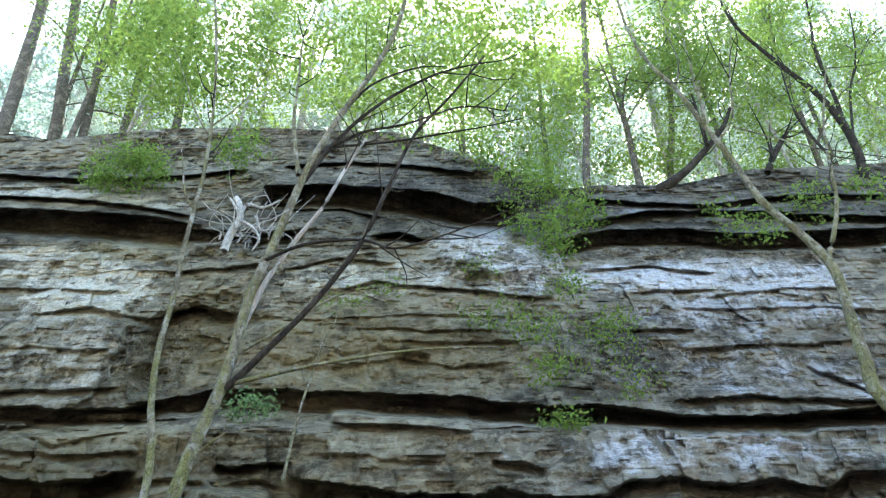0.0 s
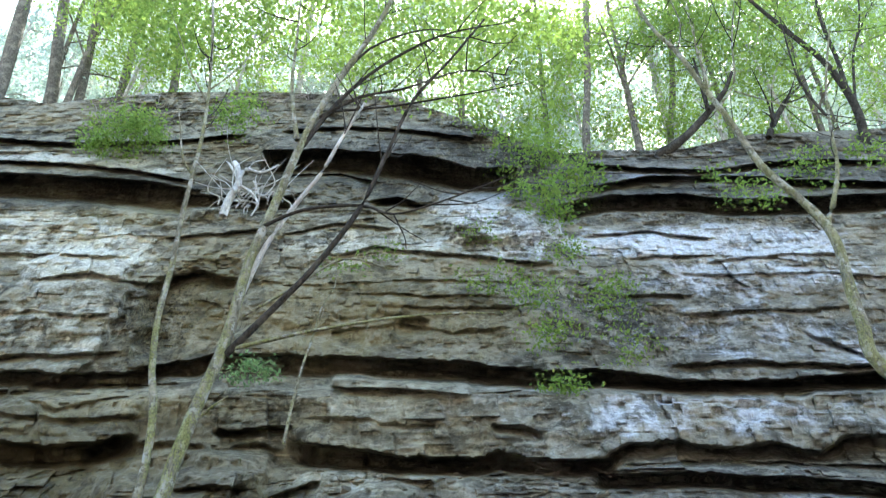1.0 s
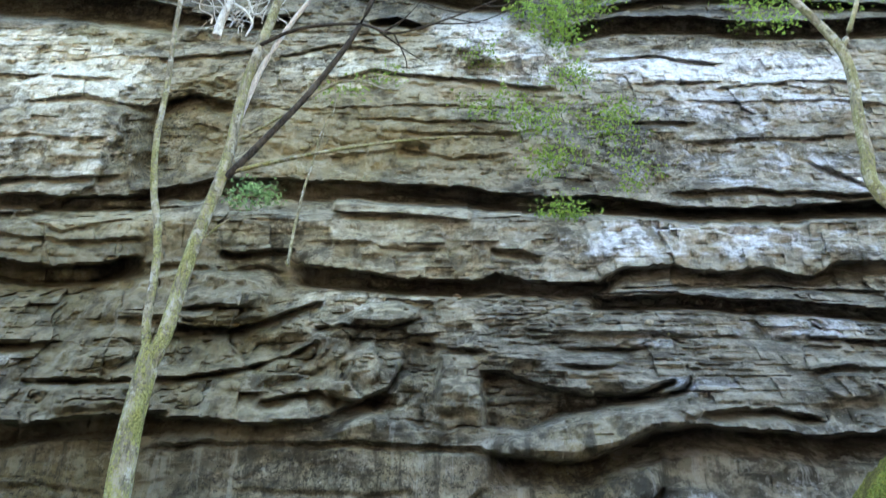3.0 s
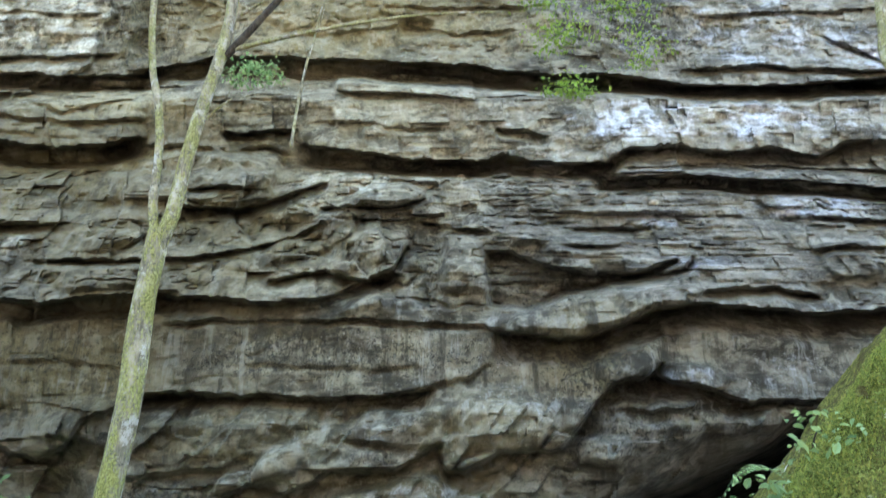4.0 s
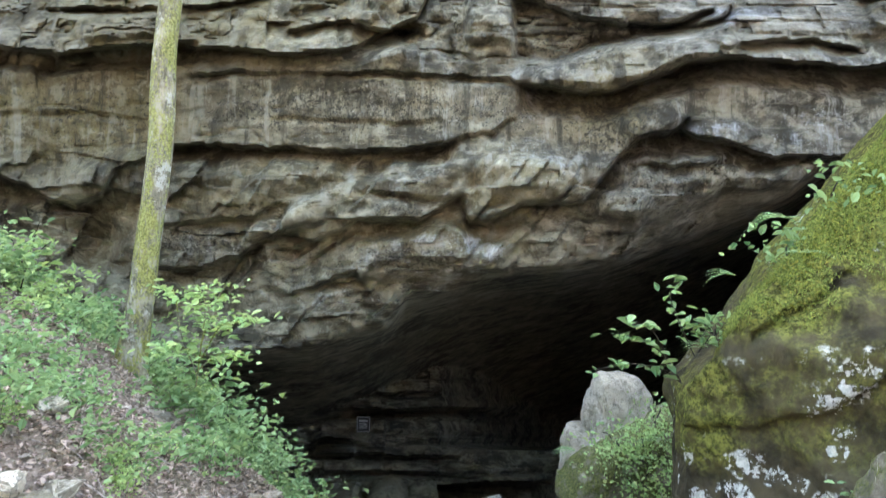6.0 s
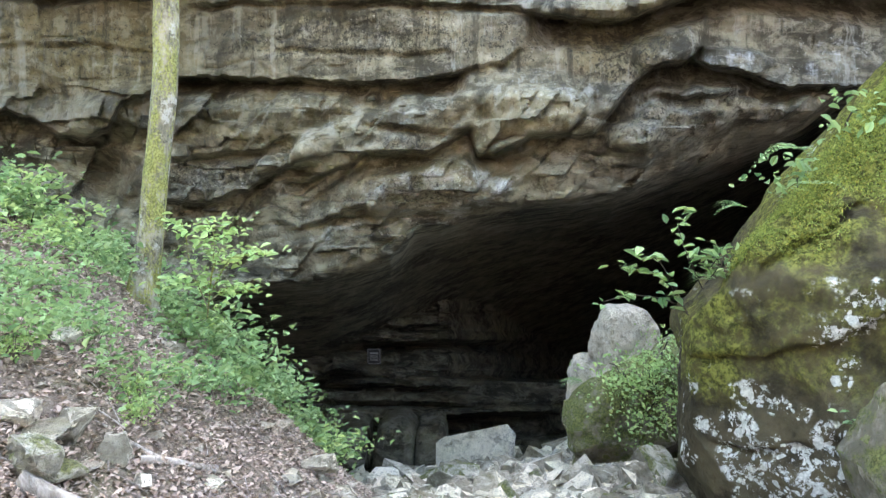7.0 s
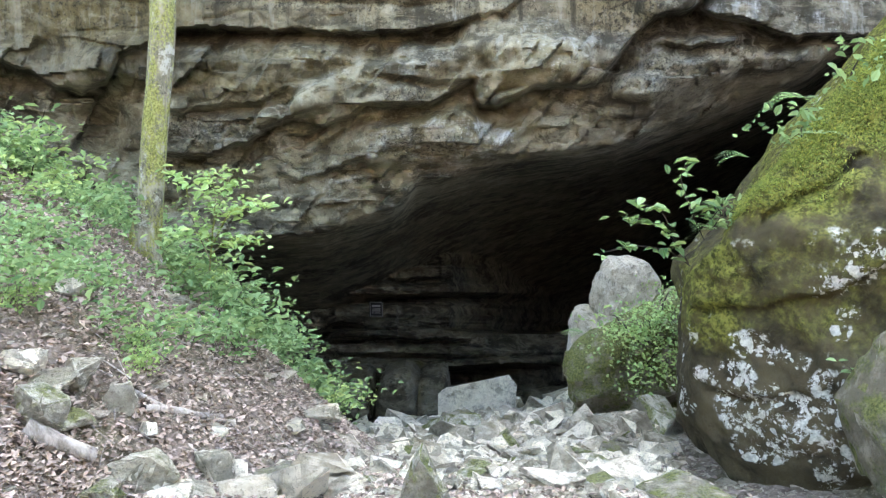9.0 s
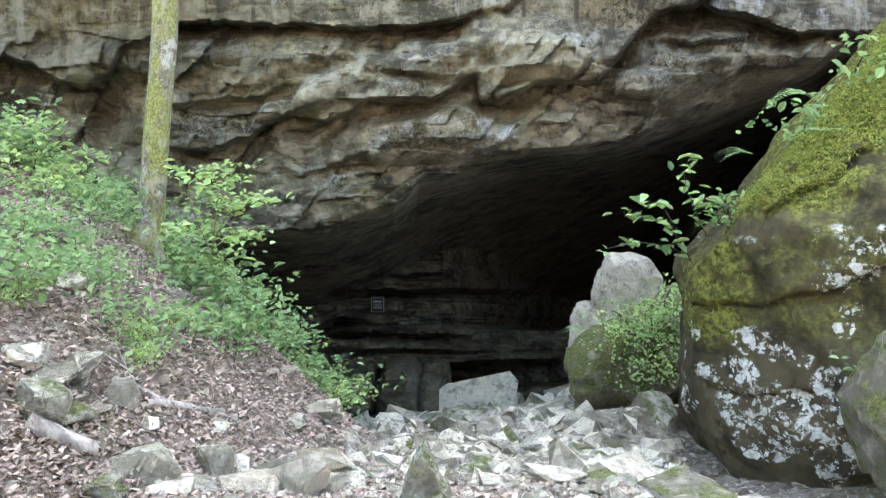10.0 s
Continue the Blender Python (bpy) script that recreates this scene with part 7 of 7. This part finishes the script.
twig_tangle([(5.05, 15.20, 7.60)][0], 0.9, 0.2, 30, "dry grass on a rock ledge", 43, 0.005, M_LOG)

# loose stones on the sloping ledge
rng = np.random.default_rng(9)
for x, y, s in [(3.99, 15.00, 7.53), (4.38, 15.00, 7.58), (4.72, 15.00, 7.62), (4.99, 15.00, 7.57), (3.96, 15.00, 7.17), (5.31, 15.00, 7.46), (5.75, 15.00, 7.38), (-0.12, 15.00, 7.86), (0.21, 15.00, 7.73), (2.97, 15.00, 7.30), (-1.91, 15.00, 7.44), (-2.28, 15.00, 5.83)]:
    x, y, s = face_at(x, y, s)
    r = rng.uniform(0.09, 0.17)
    ob = new("rock", SHAPES[int(rng.integers(0, 14)) * 3 + 1])
    ob.matrix_world = pose(x, y, s, *rng.normal(size=2) * 10, rng.uniform(0, 360)) @ Matrix.Diagonal((r, r, r, 1))
    tagged(ob, "loose grey stone lying on a cliff ledge", "rock", "loose stones on the ledges")


# ---- leaning trees before and upon the cliff ----
def limb_tree(name, base, label, limbs, material, foliage, leaf_mat, leaf=0.09, seed=0, spread=0.25, twigs=0):
    t = empty(name, base, label, "tree")
    b = Vector(base)
    made = []
    for k, (pts, r0, r1) in enumerate(limbs):
        made.append(limb_part("trunk" if k == 0 else "branch", [tuple(Vector(p) - b) for p in pts], r0, r1, material, t, 8, seed + k))
    rng = np.random.default_rng(seed)
    for k, (pts, r0, r1) in enumerate(limbs):
        q = np.array([tuple(Vector(p) - b) for p in pts[3 if k == 0 and len(pts) > 8 else 0:]])
        for m in range(twigs):
            u = rng.uniform(0.3, 1.0) * (len(q) - 1)
            i = min(int(u), len(q) - 2)
            root = q[i] + (q[i + 1] - q[i]) * (u - i)
            d = (q[i + 1] - q[i]) / np.linalg.norm(q[i + 1] - q[i]) + rng.normal(size=3) * 0.55
            d *= rng.uniform(0.6, 1.9) / np.linalg.norm(d)
            limb_part("twig", [tuple(root), tuple(root + d * 0.5 + rng.normal(size=3) * 0.1), tuple(root + d + (0, 0, 0.2))], max(0.012, r1 * 0.6), 0.004, M_BARK_DARK, made[k], 4, m)
    pieces = [sprays(x - b.x, y - b.y, z - b.z, rx, max(rx, rz) * 0.7, rz, n, 12, leaf, rng, spread) for x, y, z, rx, rz, n in foliage]
    if pieces:
        leaf_part("foliage", pieces, leaf_mat, t)
    return t


rb = (9.6, 10.4, float(ground_z(9.6, 10.4)))
limb_tree("tree", rb, "slender leaning tree with pale bark beside the cliff", [
    ([rb, (8.6, 10.3, 2.5), (7.4, 10.2, 6.0)] + [(6.23, 10.20, 7.31), (6.17, 10.20, 8.06), (6.19, 10.20, 8.65), (6.25, 10.20, 9.40), (6.19, 10.20, 9.91), (5.93, 10.20, 10.45), (5.47, 10.20, 11.22), (5.21, 10.20, 12.18), (4.90, 10.20, 13.15), (4.57, 10.20, 14.21), (4.17, 10.20, 15.08), (3.91, 10.20, 16.42), (3.91, 10.20, 18.12)], 0.12, 0.025),
    ([(6.20, 10.20, 9.91), (6.44, 10.16, 10.41), (6.70, 10.12, 11.13), (6.81, 10.08, 11.90), (7.03, 10.04, 13.03), (7.55, 10.00, 14.61)], 0.05, 0.015),
    ([(4.93, 10.20, 13.04), (4.90, 10.07, 13.55), (4.83, 9.93, 14.04), (4.86, 9.80, 14.55)], 0.03, 0.01), ([(5.00, 10.20, 12.62), (5.41, 10.07, 13.23), (5.55, 9.93, 14.20), (5.84, 9.80, 15.44)], 0.03, 0.01),
    ([(4.57, 10.20, 14.21), (4.73, 10.07, 14.90), (4.59, 9.93, 15.83), (4.62, 9.80, 16.83)], 0.02, 0.008), ([(5.42, 10.20, 13.10), (5.86, 10.00, 12.62), (6.45, 9.80, 12.11), (6.79, 9.60, 11.55)], 0.018, 0.008),
], M_BARK, [(5.56, 11.00, 20.12, 2.09, 1.60, 30)], M_CANOPY, 0.09, 60, twigs=5)
limb_tree("tree", [(6.36, 17.60, 18.49)][0], "dark crooked tree leaning out from the cliff's brow", [
    ([(6.36, 17.60, 18.49), (7.01, 17.44, 18.84), (7.68, 17.28, 19.44), (8.23, 17.12, 20.05), (8.72, 16.96, 20.66), (9.00, 16.80, 21.26)], 0.16, 0.05), ([(8.03, 17.00, 19.83), (7.94, 16.80, 20.87), (7.85, 16.60, 21.70)], 0.08, 0.03)], M_BARK_DARK, [], M_CANOPY, 0.1, 70, twigs=4)
limb_tree("tree", [(12.75, 17.60, 18.95)][0], "dark many-branched tree leaning out from the cliff's brow", [
    ([(12.71, 17.60, 18.83), (12.75, 17.40, 19.96), (12.52, 17.20, 21.15), (12.03, 17.00, 22.14), (11.31, 16.80, 23.03), (10.45, 16.60, 24.26), (9.87, 16.40, 25.24), (9.61, 16.20, 26.95)], 0.15, 0.03), ([(12.58, 17.20, 20.76), (12.57, 17.00, 22.13), (12.48, 16.80, 23.90), (12.68, 16.60, 25.50), (12.91, 16.40, 27.22)], 0.08, 0.03),
    ([(12.78, 17.40, 20.33), (13.21, 17.13, 22.29), (13.84, 16.87, 23.97), (14.24, 16.60, 26.14)], 0.05, 0.02), ([(11.54, 17.00, 19.31), (10.99, 16.80, 20.58), (10.87, 16.60, 21.67), (10.91, 16.40, 23.39)], 0.05, 0.02), ([(9.77, 17.40, 19.01), (10.13, 17.40, 19.73), (10.71, 17.40, 20.61)], 0.11, 0.08), ([(13.47, 17.00, 22.97), (14.27, 16.70, 24.36), (14.85, 16.40, 24.87)], 0.03, 0.01)],
    M_BARK_DARK, [(9.99, 16.60, 21.68, 1.94, 1.98, 26), (12.98, 16.60, 22.76, 1.62, 2.72, 26), (12.21, 16.60, 25.18, 2.86, 1.65, 30), (13.38, 16.60, 29.36, 3.75, 2.83, 40)], M_CANOPY, 0.09, 80, 0.3, twigs=7)
limb_tree("tree", [(-3.12, 14.80, 8.33)][0], "thin pale dead sapling standing on a cliff ledge", [([(-3.12, 14.80, 8.33), (-3.03, 14.77, 9.19), (-2.90, 14.73, 10.01), (-2.75, 14.70, 10.65), (-2.61, 14.67, 11.38), (-2.36, 14.63, 11.91), (-2.37, 14.60, 12.75)], 0.035, 0.008), ([(-2.74, 14.70, 10.72), (-2.57, 14.65, 11.23), (-2.55, 14.60, 11.68)], 0.015, 0.006)], M_BARK, [], M_CANOPY, 0.1, 90)

# ---- the sign on the inner wall ----
def notice_sign(place):
    t = empty("sign", place, "small dark notice sign on the inner cave wall", "sign")

    def box(name, w, h, d, x, z, y, mat, label="", holder=t):
        bm = bmesh.new()
        bmesh.ops.create_cube(bm, size=1.0)
        bmesh.ops.scale(bm, vec=(w, d, h), verts=bm.verts)
        bmesh.ops.bevel(bm, geom=bm.edges[:], offset=min(d, h) * 0.2, segments=1, affect="EDGES")
        bmesh.ops.translate(bm, vec=(x, y, z), verts=bm.verts)
        me = bpy.data.meshes.new(name)
        bm.to_mesh(me)
        bm.free()
        me.materials.append(mat)
        return part(name, me, holder, label)

    panel_part = box("panel", 0.4, 0.47, 0.02, 0, 0, 0, M_SIGN)
    box("title_bar", 0.24, 0.05, 0.006, 0, 0.1, -0.012, M_SIGN_INK, "pale unreadable title line", panel_part)
    for k in range(5):
        box("text_bar", 0.26 - 0.03 * (k % 2), 0.012, 0.006, 0, 0.03 - 0.035 * k, -0.012, M_SIGN_INK, "", panel_part)
    for w, h, x, z in ((0.36, 0.012, 0, 0.204), (0.36, 0.012, 0, -0.204), (0.012, 0.396, 0.174, 0), (0.012, 0.396, -0.174, 0)):
        box("border", w, h, 0.006, x, z, -0.012, M_SIGN_INK, "", panel_part)
    return t


spot = (-3.15, 23.40, -3.42)
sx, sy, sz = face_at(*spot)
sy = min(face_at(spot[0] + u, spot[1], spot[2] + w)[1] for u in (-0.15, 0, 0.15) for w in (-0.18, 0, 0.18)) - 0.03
notice_sign((sx, sy, sz))
